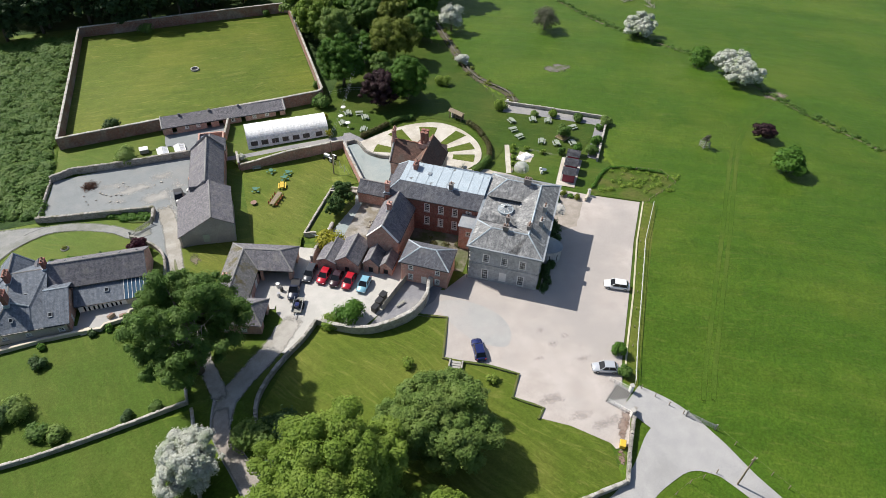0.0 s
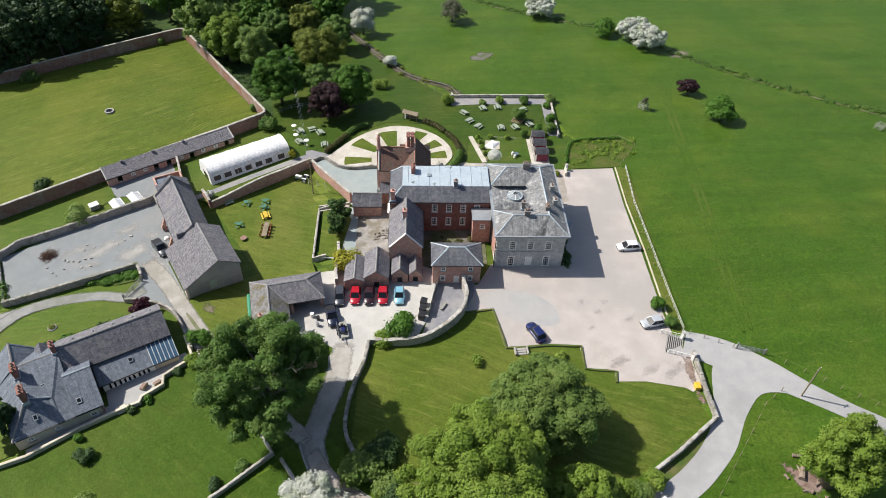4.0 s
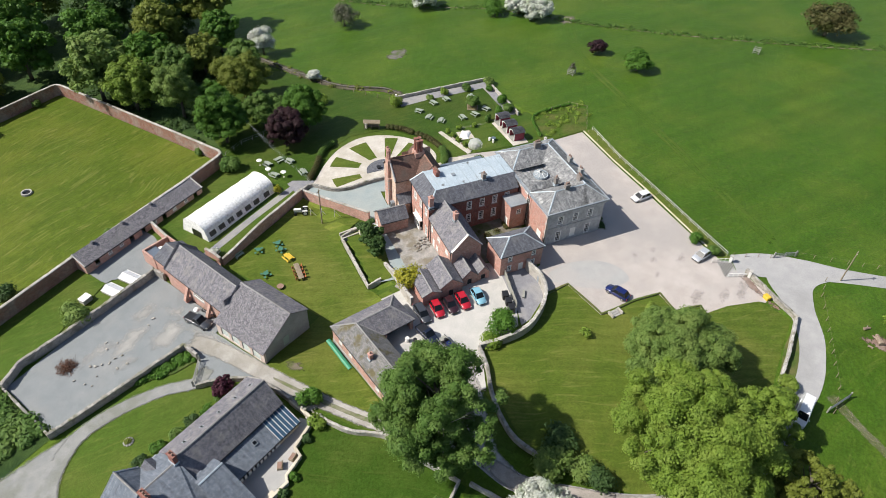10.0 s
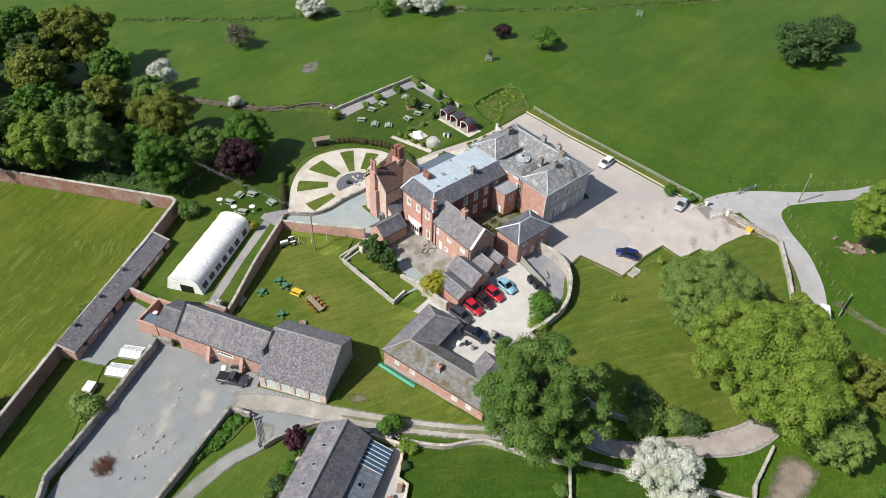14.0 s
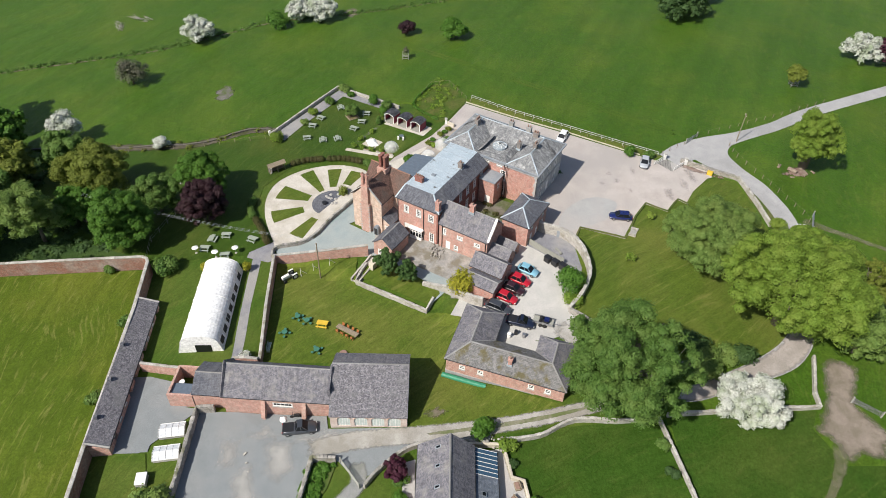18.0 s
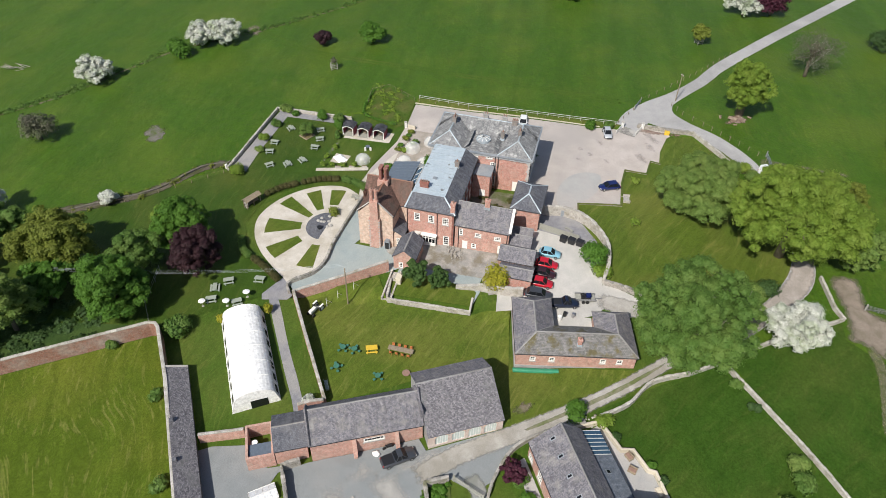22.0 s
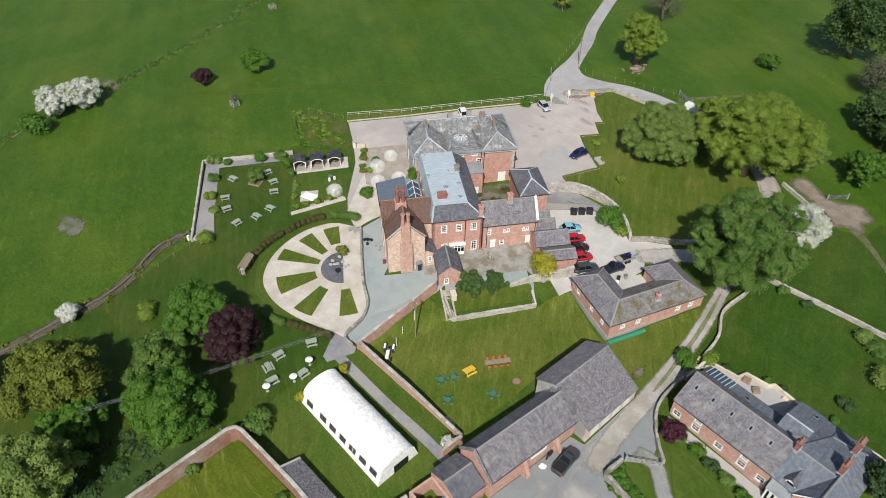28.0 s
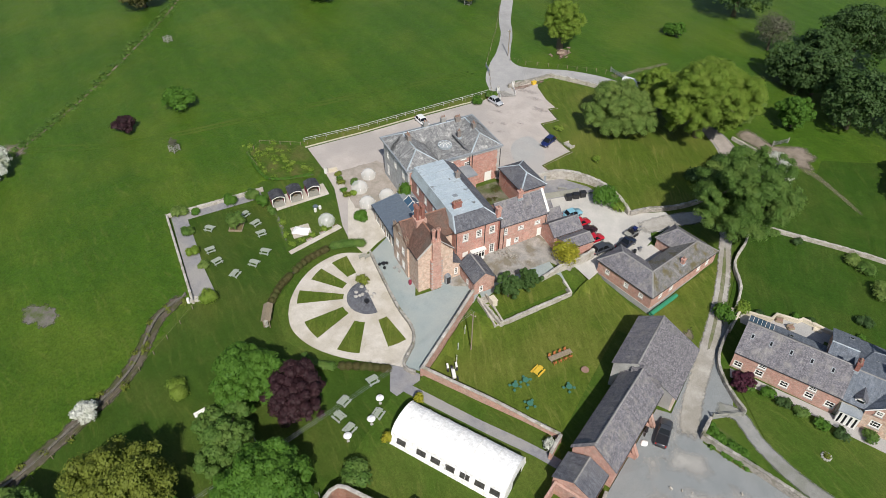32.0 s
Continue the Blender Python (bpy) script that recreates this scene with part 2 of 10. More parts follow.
def cap_stones(name, c1, c2, moss):
    """Cut or rough stones laid side by side, each of its own tone."""
    m, t, b = shader(name)
    geo = t.nodes.new("ShaderNodeNewGeometry")
    col = blend(t, geo.outputs["Random Per Island"], c1, c2)
    nb, nf = noise_at(t, geo.outputs["Position"], 0.7, 4), noise_at(t, geo.outputs["Position"], 7.0, 3)
    col = blend(t, ramp(t, nb, 0.5, 0.68), col, moss)
    col = blend(t, 0.7, col, blend(t, ramp(t, nf, 0.3, 0.7), (0.55, 0.55, 0.55), (1.3, 1.3, 1.3)), "MULTIPLY")
    t.links.new(col, b.inputs["Base Color"])
    b.inputs["Roughness"].default_value = 0.9
    bumped(t, b, nf, 0.6, 0.04)
    return m


M_FIELD = mown("pasture", (0.050, 0.108, 0.0125), (0.036, 0.087, 0.0105), (0.071, 0.118, 0.016), 62, 4.0, 0.34, 0.05, cuttings=0.16, gloss=0.42, swell=0.55, tufts=0.85)
M_LAWN = mown("mown_lawn", (0.084, 0.123, 0.020), (0.064, 0.101, 0.017), (0.120, 0.137, 0.031), 33, 0.9, 0.38, cuttings=0.42)
M_LAWN2 = mown("garden_lawn", (0.053, 0.102, 0.0165), (0.040, 0.083, 0.0135), (0.080, 0.110, 0.024), 60, 1.1, 0.3, cuttings=0.2)
M_PADDOCK = mown("lush_paddock_grass", (0.036, 0.082, 0.0125), (0.026, 0.064, 0.010), (0.056, 0.090, 0.018), 20, 1.6, 0.3, cuttings=0.1, gloss=0.22, swell=0.3, tufts=0.7)
# garden lawn grass again, with the grove's shade put into darker colours
M_GROVE = mown("shade_toned_garden_lawn", (0.042, 0.082, 0.014), (0.031, 0.066, 0.0115), (0.068, 0.092, 0.021), 60, 1.1, 0.3, cuttings=0.15, gloss=0.25)
M_WALLED = mown("walled_garden_grass", (0.075, 0.114, 0.0138), (0.058, 0.093, 0.011), (0.100, 0.124, 0.0185), 85, 1.5, 0.36, cuttings=0.55, tufts=0.65)
M_ROUGH = surface("rough_grass", (0.078, 0.115, 0.022), (0.055, 0.098, 0.016), (0.13, 0.13, 0.045), big=0.3, mid=0.9, bump=0.8, depth=0.1)
M_WEEDY = mown("weedy_grass", (0.062, 0.108, 0.016), (0.045, 0.088, 0.012), (0.105, 0.112, 0.036), 40, 2.0, 0.15, 0.3, tufts=0.9)
M_NETTLE = surface("undergrowth", (0.035, 0.075, 0.014), (0.02, 0.05, 0.009), (0.055, 0.10, 0.02), mid=0.9, bump=1.0, depth=0.2)
M_CARPARK = surface("pink_gravel", (0.42, 0.375, 0.345), (0.49, 0.445, 0.415), (0.38, 0.35, 0.33), big=0.07, mid=0.35, fine=12)
M_PALE = surface("worn_patch", (0.345, 0.345, 0.34), (0.39, 0.385, 0.375), (0.40, 0.38, 0.365), mid=0.5, fine=12)
M_YARD = surface("grey_gravel", (0.205, 0.222, 0.228), (0.235, 0.25, 0.255), (0.265, 0.268, 0.262), big=0.12, mid=0.45, fine=9, patch=(0.5, 0.75))
M_COURT = surface("pale_concrete", (0.46, 0.45, 0.42), (0.52, 0.50, 0.47), (0.40, 0.39, 0.37), big=0.12, mid=0.5, fine=10)
M_BLUECOURT = surface("blue_grey_chippings", (0.26, 0.31, 0.315), (0.30, 0.345, 0.345), (0.33, 0.36, 0.35), big=0.1, mid=0.6, fine=14)
M_CREAM = surface("cream_gravel", (0.50, 0.465, 0.41), (0.57, 0.535, 0.48), (0.44, 0.40, 0.335), big=0.3, mid=0.9, fine=12)
M_TRACK = surface("dirt_track", (0.345, 0.328, 0.30), (0.42, 0.40, 0.37), (0.285, 0.268, 0.235), big=0.25, mid=0.7, fine=8)
worn_edges(M_TRACK, 1.4, 0.62, 1.15)
M_MIDSTRIP = surface("thin_grass_on_dirt", (0.17, 0.175, 0.105), (0.24, 0.225, 0.165), (0.12, 0.145, 0.055), big=0.5, mid=1.4, fine=9)
worn_edges(M_MIDSTRIP)
M_EARTH = surface("bare_earth", (0.20, 0.14, 0.09), (0.26, 0.19, 0.13), (0.14, 0.12, 0.05), mid=1.0, bump=0.7)
M_ROAD = surface("worn_tarmac", (0.345, 0.342, 0.342), (0.39, 0.385, 0.38), (0.30, 0.298, 0.295), big=0.1, mid=0.6, fine=12)
M_PAVE = surface("dark_paving", (0.20, 0.20, 0.22), (0.25, 0.25, 0.27), (0.30, 0.29, 0.28), mid=1.2, fine=8)
M_SLATE = coursed("grey_slate", (0.130, 0.128, 0.148), (0.225, 0.215, 0.232), (0.07, 0.07, 0.08), 0.22, 0.17, 0.008, (0.25, 0.24, 0.23), stain_scale=0.6, amount=(0.5, 0.75), streak=0.4)
M_SLATE_OLD = coursed("mottled_old_slate", (0.105, 0.102, 0.120), (0.265, 0.252, 0.268), (0.07, 0.07, 0.07), 0.22, 0.17, 0.01, (0.17, 0.167, 0.17))
M_SLATE_DARK = coursed("dark_slate", (0.095, 0.10, 0.12), (0.14, 0.145, 0.165), (0.05, 0.05, 0.06), 0.34, 0.24, 0.012, (0.17, 0.17, 0.18), streak=0.5)
M_SLATE_MOSS = coursed("mossy_slate", (0.15, 0.147, 0.145), (0.23, 0.222, 0.215), (0.07, 0.07, 0.07), 0.32, 0.24, 0.012, (0.12, 0.105, 0.055), stain_scale=0.6, amount=(0.5, 0.64))
M_SLATE_PALE = coursed("weathered_pale_slate", (0.165, 0.17, 0.178), (0.275, 0.277, 0.28), (0.11, 0.11, 0.11), 0.24, 0.18, 0.01, (0.43, 0.43, 0.42), stain_scale=0.9, amount=(0.52, 0.74), streak=0.75)
M_TILE = coursed("brown_clay_tile", (0.13, 0.075, 0.06), (0.19, 0.11, 0.085), (0.05, 0.035, 0.03), 0.2, 0.14, 0.012, (0.12, 0.10, 0.085))
M_BRICK = coursed("red_brick", (0.52, 0.255, 0.205), (0.41, 0.185, 0.15), (0.52, 0.43, 0.37), 0.235, 0.078, 0.01, (0.48, 0.31, 0.25), bump=0.3)
M_BRICK_OLD = coursed("old_red_brick", (0.52, 0.285, 0.235), (0.42, 0.215, 0.175), (0.50, 0.41, 0.34), 0.235, 0.078, 0.01, (0.46, 0.34, 0.28), bump=0.3)
M_BRICK_WALL = coursed("weathered_garden_brick", (0.31, 0.14, 0.10), (0.23, 0.10, 0.075), (0.30, 0.25, 0.2), 0.235, 0.078, 0.01, (0.34, 0.28, 0.24), bump=0.4, stain_scale=0.25, amount=(0.45, 0.7))
M_STACK = coursed("sooty_buff_brick", (0.27, 0.235, 0.215), (0.20, 0.175, 0.16), (0.26, 0.24, 0.225), 0.235, 0.078, 0.01, (0.18, 0.17, 0.16), bump=0.3, stain_scale=0.8)
M_BRICK_DARK = coursed("dark_red_brick", (0.30, 0.10, 0.075), (0.22, 0.075, 0.06), (0.28, 0.2, 0.17), 0.235, 0.078, 0.01, (0.24, 0.12, 0.09), bump=0.3)
M_ASHLAR = coursed("grey_ashlar", (0.42, 0.425, 0.43), (0.47, 0.47, 0.47), (0.31, 0.31, 0.31), 0.9, 0.45, 0.012, (0.34, 0.335, 0.325), bump=0.2, stain_scale=0.5)
M_BUFF = coursed("buff_stone", (0.60, 0.475, 0.385), (0.52, 0.37, 0.29), (0.58, 0.49, 0.41), 0.45, 0.2, 0.012, (0.53, 0.33, 0.25), bump=0.4, stain_scale=0.7)
M_STONE = rubble("rubble_stone", (0.24, 0.225, 0.20), (0.40, 0.37, 0.33), (0.40, 0.37, 0.33), 2.6, (0.17, 0.155, 0.11))
M_STONE_PALE = rubble("pale_rubble_stone", (0.34, 0.315, 0.285), (0.50, 0.47, 0.42), (0.46, 0.43, 0.385), 2.2, (0.25, 0.225, 0.17))
M_CAP = cap_stones("rough_cap_stones", (0.22, 0.21, 0.19), (0.43, 0.405, 0.37), (0.15, 0.15, 0.09))
M_CAP_PALE = cap_stones("pale_cap_stones", (0.36, 0.34, 0.31), (0.52, 0.50, 0.46), (0.26, 0.24, 0.18))
M_TYRE_MARKS = mown("driven_grass", (0.060, 0.115, 0.015), (0.046, 0.096, 0.012), (0.080, 0.120, 0.022), 62, 3.0, 0.2)
worn_edges(M_TYRE_MARKS, 0.9)
M_LEAD_FLAT = surface("stained_lead_flat", (0.40, 0.475, 0.53), (0.47, 0.54, 0.59), (0.17, 0.18, 0.18), big=0.45, mid=0.6, fine=5, rough=0.5, bump=0.1, metal=0.1, patch=(0.60, 0.66))
M_SLATE_BLUE = coursed("blue_grey_slate", (0.120, 0.142, 0.178), (0.175, 0.196, 0.232), (0.08, 0.09, 0.10), 0.32, 0.24, 0.01, (0.15, 0.17, 0.20), streak=0.55)
M_BARE = surface("bare_trodden_soil", (0.15, 0.125, 0.09), (0.20, 0.17, 0.125), (0.09, 0.11, 0.03), big=0.5, mid=1.2, bump=0.7)
worn_edges(M_BARE)
M_DARKSTAIN = surface("damp_gravel", (0.345, 0.31, 0.29), (0.40, 0.36, 0.34), (0.43, 0.39, 0.365), big=0.5, mid=0.8, fine=12)
worn_edges(M_DARKSTAIN, 1.6, 0.55, 1.5)
M_MILKY = painted("milky_plastic", (0.62, 0.64, 0.66), 0.3, wear=0.18)
M_TENTGLASS = painted("smoky_plastic_window", (0.13, 0.125, 0.12), 0.2, wear=0.3)
M_PALEGLASS = glassy("whitewashed_glass", (0.30, 0.33, 0.35), 0.15)
M_PALEWOOD = surface("bleached_rail", (0.40, 0.40, 0.36), (0.50, 0.50, 0.46), None, mid=3.0)
M_PATCHED = surface("patched_concrete", (0.25, 0.245, 0.235), (0.37, 0.35, 0.32), (0.20, 0.18, 0.14), big=0.35, mid=0.6, fine=9, patch=(0.45, 0.6))
M_EARTHY = surface("trodden_brown_gravel", (0.34, 0.30, 0.265), (0.40, 0.355, 0.315), (0.29, 0.26, 0.22), big=0.4, mid=0.9, fine=8, bump=0.4)
M_DRIVEWAY = surface("thin_grey_gravel", (0.235, 0.24, 0.235), (0.285, 0.285, 0.27), (0.20, 0.205, 0.18), big=0.3, mid=0.7, fine=9)
worn_edges(M_DRIVEWAY, 1.2, 0.6, 1.25)
M_DRIVEN = surface("driven_brown_gravel", (0.34, 0.30, 0.27), (0.40, 0.36, 0.33), (0.30, 0.27, 0.24), big=0.4, mid=0.9, fine=8, bump=0.4)
worn_edges(M_DRIVEN, 1.2, 0.6, 1.2)
M_DARKEARTH = surface("dark_rubbly_earth", (0.088, 0.074, 0.056), (0.125, 0.108, 0.085), (0.062, 0.068, 0.026), big=0.5, mid=1.2, bump=0.8)
worn_edges(M_DARKEARTH, 1.6, 0.6, 1.1)
M_TUMBLED = rubble("mossy_tumbled_stone", (0.10, 0.092, 0.076), (0.175, 0.16, 0.135), (0.12, 0.11, 0.09), 2.6, (0.075, 0.08, 0.036))
M_DIRT = surface("trodden_dirt", (0.225, 0.187, 0.152), (0.272, 0.23, 0.19), (0.185, 0.158, 0.12), big=0.4, mid=0.9, fine=8, bump=0.5)
worn_edges(M_DIRT, 0.9, 0.45, 1.35)
M_LIMB = surface("pale_bark", (0.27, 0.255, 0.215), (0.34, 0.32, 0.28), (0.27, 0.25, 0.21), mid=2.0, space="object", bump=0.6)
M_CLAY_RIDGE = surface("red_clay_ridge", (0.26, 0.13, 0.09), (0.33, 0.18, 0.13), (0.22, 0.17, 0.14), mid=1.5)
M_COURTFLOOR = surface("mossy_yard_floor", (0.14, 0.125, 0.10), (0.20, 0.185, 0.155), (0.085, 0.105, 0.04), big=0.35, mid=0.9, fine=8, bump=0.5)
M_KERB = cap_stones("yellowed_kerb_stones", (0.50, 0.46, 0.32), (0.58, 0.54, 0.40), (0.46, 0.44, 0.22))
M_PINKWASH = surface("faded_pink_limewash", (0.56, 0.47, 0.42), (0.62, 0.53, 0.48), (0.50, 0.40, 0.35), big=0.6, mid=0.9, bump=0.15)
M_DOORPAINT = painted("pale_grey_green_paint", (0.50, 0.56, 0.53), 0.5)
M_LITTER = surface("brown_leaf_litter", (0.16, 0.105, 0.08), (0.23, 0.165, 0.135), (0.28, 0.22, 0.19), big=0.5, mid=1.6, fine=9, bump=0.7)
worn_edges(M_LITTER)
M_PALE_GRAVEL = surface("pale_mottled_gravel", (0.43, 0.415, 0.385), (0.50, 0.485, 0.455), (0.36, 0.35, 0.33), big=0.4, mid=1.1, fine=9)
worn_edges(M_PALE_GRAVEL, 0.8, 0.5, 1.8)
M_FAINT = surface("faint_wheel_dirt", (0.22, 0.20, 0.13), (0.28, 0.25, 0.18), (0.15, 0.16, 0.07), big=0.5, mid=1.0, fine=8)
worn_edges(M_FAINT, 1.2, 1.0, 2.1)
M_MUD = surface("grey_mud", (0.125, 0.115, 0.10), (0.19, 0.18, 0.16), (0.07, 0.10, 0.02), big=0.6, mid=1.2, bump=0.7)
worn_edges(M_MUD)
M_COPING = surface("stone_coping", (0.40, 0.385, 0.36), (0.33, 0.32, 0.30), (0.47, 0.45, 0.42), mid=1.5, space="world")
M_RENDER = surface("cream_render", (0.60, 0.54, 0.43), (0.64, 0.58, 0.47), (0.5, 0.45, 0.36), mid=0.7, bump=0.1)
M_RENDER_GREY = surface("grey_render", (0.34, 0.34, 0.33), (0.39, 0.385, 0.37), (0.28, 0.28, 0.27), mid=0.7, bump=0.1)
M_LEAD = surface("lead_sheet", (0.40, 0.47, 0.52), (0.46, 0.53, 0.58), (0.32, 0.36, 0.39), big=0.3, mid=0.6, fine=5, rough=0.5, bump=0.1, metal=0.15)
M_LEAD_DARK = surface("dull_lead", (0.22, 0.25, 0.28), (0.27, 0.30, 0.33), (0.34, 0.36, 0.38), mid=0.6, rough=0.5, bump=0.1, metal=0.15)
M_METALROOF = painted("blue_grey_sheet", (0.15, 0.185, 0.23), 0.45, 0.3)
M_RIDGE = surface("ridge_tile", (0.24, 0.235, 0.235), (0.30, 0.295, 0.29), (0.20, 0.195, 0.19), mid=1.5)
M_WHITE = painted("white_paint", (0.78, 0.77, 0.74), 0.5, wear=0.05)
M_CANVAS = surface("white_canvas", (0.83, 0.83, 0.82), (0.86, 0.86, 0.85), None, mid=0.5, fine=2.0, rough=0.5, bump=0.25, depth=0.06)
M_GLASS = glassy("window_glass", (0.010, 0.012, 0.015), 0.25)
M_BLUEGLASS = glassy("roof_glass", (0.05, 0.10, 0.16), 0.04)
M_CLEAR = clear("clear_plastic", (0.93, 0.94, 0.94), 0.3)
M_BLACK = painted("black_paint", (0.02, 0.02, 0.022), 0.4)
M_RUBBER = painted("tyre_rubber", (0.018, 0.018, 0.018), 0.8)
M_STEEL = painted("bare_steel", (0.45, 0.45, 0.46), 0.35, 0.8)
M_WOOD = surface("weathered_timber", (0.24, 0.19, 0.13), (0.30, 0.25, 0.18), (0.20, 0.17, 0.13), mid=3.0, space="object")
M_WOOD_GREY = surface("grey_timber", (0.27, 0.27, 0.24), (0.33, 0.33, 0.29), None, mid=3.0, space="object")
M_BENCH = painted("sage_green_paint", (0.33, 0.40, 0.34), 0.6)
M_TABLE_TOP = painted("worn_table_top", (0.30, 0.335, 0.28), 0.7)
M_POT = painted("clay_pot", (0.27, 0.17, 0.13), 0.8)
M_BARK = surface("bark", (0.12, 0.10, 0.075), (0.17, 0.145, 0.11), (0.09, 0.09, 0.06), mid=2.0, space="object", bump=0.8, depth=0.08)
L_SYCAMORE = leafy("sycamore_leaf", (0.068, 0.145, 0.026), (0.120, 0.213, 0.044), (0.134, 0.210, 0.048), 0.26)
L_YEW = leafy("yew_needles", (0.045, 0.100, 0.026), (0.085, 0.150, 0.040), (0.070, 0.130, 0.036))
L_LIME = leafy("lime_leaf", (0.148, 0.240, 0.030), (0.220, 0.326, 0.047), (0.223, 0.303, 0.052), 0.32)
L_WILLOW = leafy("grey_green_leaf", (0.128, 0.213, 0.046), (0.197, 0.292, 0.070), (0.202, 0.275, 0.070), 0.30)
L_BRIGHT = leafy("bright_leaf", (0.058, 0.155, 0.018), (0.108, 0.222, 0.030), (0.085, 0.182, 0.024))
L_OLIVE = leafy("olive_leaf", (0.130, 0.166, 0.024), (0.200, 0.236, 0.040), (0.168, 0.204, 0.034))
L_FIR = leafy("fir_needles", (0.026, 0.058, 0.021), (0.050, 0.094, 0.035), (0.040, 0.078, 0.030), 0.2)
L_DARK = leafy("dark_leaf", (0.040, 0.085, 0.024), (0.078, 0.135, 0.042), (0.062, 0.115, 0.038))
L_BEECH = leafy("copper_beech_leaf", (0.022, 0.010, 0.014), (0.052, 0.023, 0.028), (0.038, 0.016, 0.020), 0.12)
L_PLUM = leafy("purple_plum_leaf", (0.0375, 0.01, 0.02), (0.0813, 0.02, 0.0375), (0.05, 0.0125, 0.025), 0.12)
L_WHITE = leafy("may_blossom", (0.52, 0.54, 0.46), (0.74, 0.75, 0.7), (0.36, 0.42, 0.28), 0.2)
L_YELLOW = leafy("yellow_leaf", (0.25, 0.25, 0.025), (0.425, 0.388, 0.0375), (0.3, 0.3, 0.025))
L_BROWN = leafy("brown_hedge_leaf", (0.075, 0.072, 0.026), (0.125, 0.110, 0.042), (0.085, 0.100, 0.030))
L_BUD = leafy("bare_twig", (0.120, 0.118, 0.085), (0.175, 0.165, 0.125), (0.125, 0.145, 0.080))


# ---- the lie of the land ----
def smooth(a, b, v):
    s = min(1.0, max(0.0, (v - a) / (b - a)))
    return s * s * (3 - 2 * s)


def land(x, y):
    """Height of the ground: it falls gently to the back, with a sunken lawn behind the barn."""
    q = 0.68 * ((x - 40) / 50) ** 2 + 0.4 * ((y - 110) / 50) ** 2
    z = -0.03 + 0.0023 * (x - 40) - 15.75 * math.tanh((y - 110) / 300) - 8 * (1 - math.exp(-q / 8))
    z += 0.5 * math.exp(-((x - 24) ** 2 + (y - 80) ** 2) / 700)
    side = (x - 15.0) * 0.853 - (y - 112.3) * 0.523            # beyond the low garden wall
    z -= 1.0 * smooth(127.4, 126.9, y) * smooth(20.9, 20.4, x) * smooth(0.3, -0.3, side) * smooth(86, 100, y) * smooth(-15, -3, x)
    return z


# ---- tools ----
def quad_uv(bm):
    """Lays courses along every face, in metres."""
    uv = bm.loops.layers.uv.verify()
    bm.normal_update()
    for f in bm.faces:
        n = f.normal
        side = Vector((-n.y, n.x, 0))
        side = side.normalized() if side.length > 1e-3 else Vector((1, 0, 0))
        up = n.cross(side)
        for lp in f.loops:
            lp[uv].uv = (lp.vert.co.dot(side), lp.vert.co.dot(up))


def to_mesh(name, bm, mat, smooth_faces=False):
    quad_uv(bm)
    me = bpy.data.meshes.new(name)
    bm.to_mesh(me)
    bm.free()
    me.materials.append(mat)
    if smooth_faces:
        me.shade_smooth()
    return me


def part(name, bm, mat, parent=None, label="", m=None, smooth_faces=False):
    """One mesh object under a thing or a part; bm is a bmesh or mesh data to share."""
    me = bm if isinstance(bm, bpy.types.Mesh) else to_mesh(name, bm, mat, smooth_faces)
    ob = new(name, me)
    ob.parent = parent
    if m is not None:
        ob.matrix_basis = m
    return tagged(ob, label)


def thing(name, label, category, group="", x=0.0, y=0.0, z=None, turn=0.0, kind=""):
    ob = new(name)
    ob.empty_display_size = 0.3
    ob.matrix_basis = pose(x, y, land(x, y) if z is None else z, 0, 0, turn)
    return tagged(ob, label, category, group, kind)


def face(bm, *pts):
    return bm.faces.new([bm.verts.new(p) for p in pts])


def box(bm, x0, y0, z0, x1, y1, z1):
    v = [bm.verts.new(p) for p in ((x0, y0, z0), (x1, y0, z0), (x1, y1, z0), (x0, y1, z0), (x0, y0, z1), (x1, y0, z1), (x1, y1, z1), (x0, y1, z1))]
    for f in ((0, 3, 2, 1), (4, 5, 6, 7), (0, 1, 5, 4), (1, 2, 6, 5), (2, 3, 7, 6), (3, 0, 4, 7)):
        bm.faces.new([v[i] for i in f])


def boxed(*dims):
    bm = bmesh.new()
    box(bm, *dims)
    return bm


def soft_box(x0, y0, z0, x1, y1, z1, r=0.03):
    bm = boxed(x0, y0, z0, x1, y1, z1)
    bmesh.ops.bevel(bm, geom=bm.edges[:], offset=r, segments=2, affect="EDGES", profile=0.5)
    return bm


def rod(bm, p, q, r0, r1=None, n=6):
    """A round bar from p to q."""
    p, q = Vector(p), Vector(q)
    r1 = r0 if r1 is None else r1
    turn = (q - p).to_track_quat("Z", "Y").to_matrix()
    rings = []
    for c, r in ((p, r0), (q, r1)):
        rings.append([bm.verts.new(c + turn @ Vector((r * math.cos(a), r * math.sin(a), 0))) for a in (2 * math.pi * i / n for i in range(n))])
    for i in range(n):
        bm.faces.new((rings[0][i], rings[0][(i + 1) % n], rings[1][(i + 1) % n], rings[1][i]))
    bm.faces.new(rings[0][::-1])
    bm.faces.new(rings[1])


def slab(bm, pts, thick):
    """A sloping sheet with thickness, its upper face through pts (counter-clockwise from above)."""
    top = [bm.verts.new(p) for p in pts]
    low = [bm.verts.new((p[0], p[1], p[2] - thick)) for p in pts]
    bm.faces.new(top)
    bm.faces.new(low[::-1])
    for i in range(len(pts)):
        j = (i + 1) % len(pts)
        bm.faces.new((top[i], low[i], low[j], top[j]))


def prism(bm, pts, z0, z1):
    slab(bm, [(x, y, z1) for x, y in pts], z1 - z0)


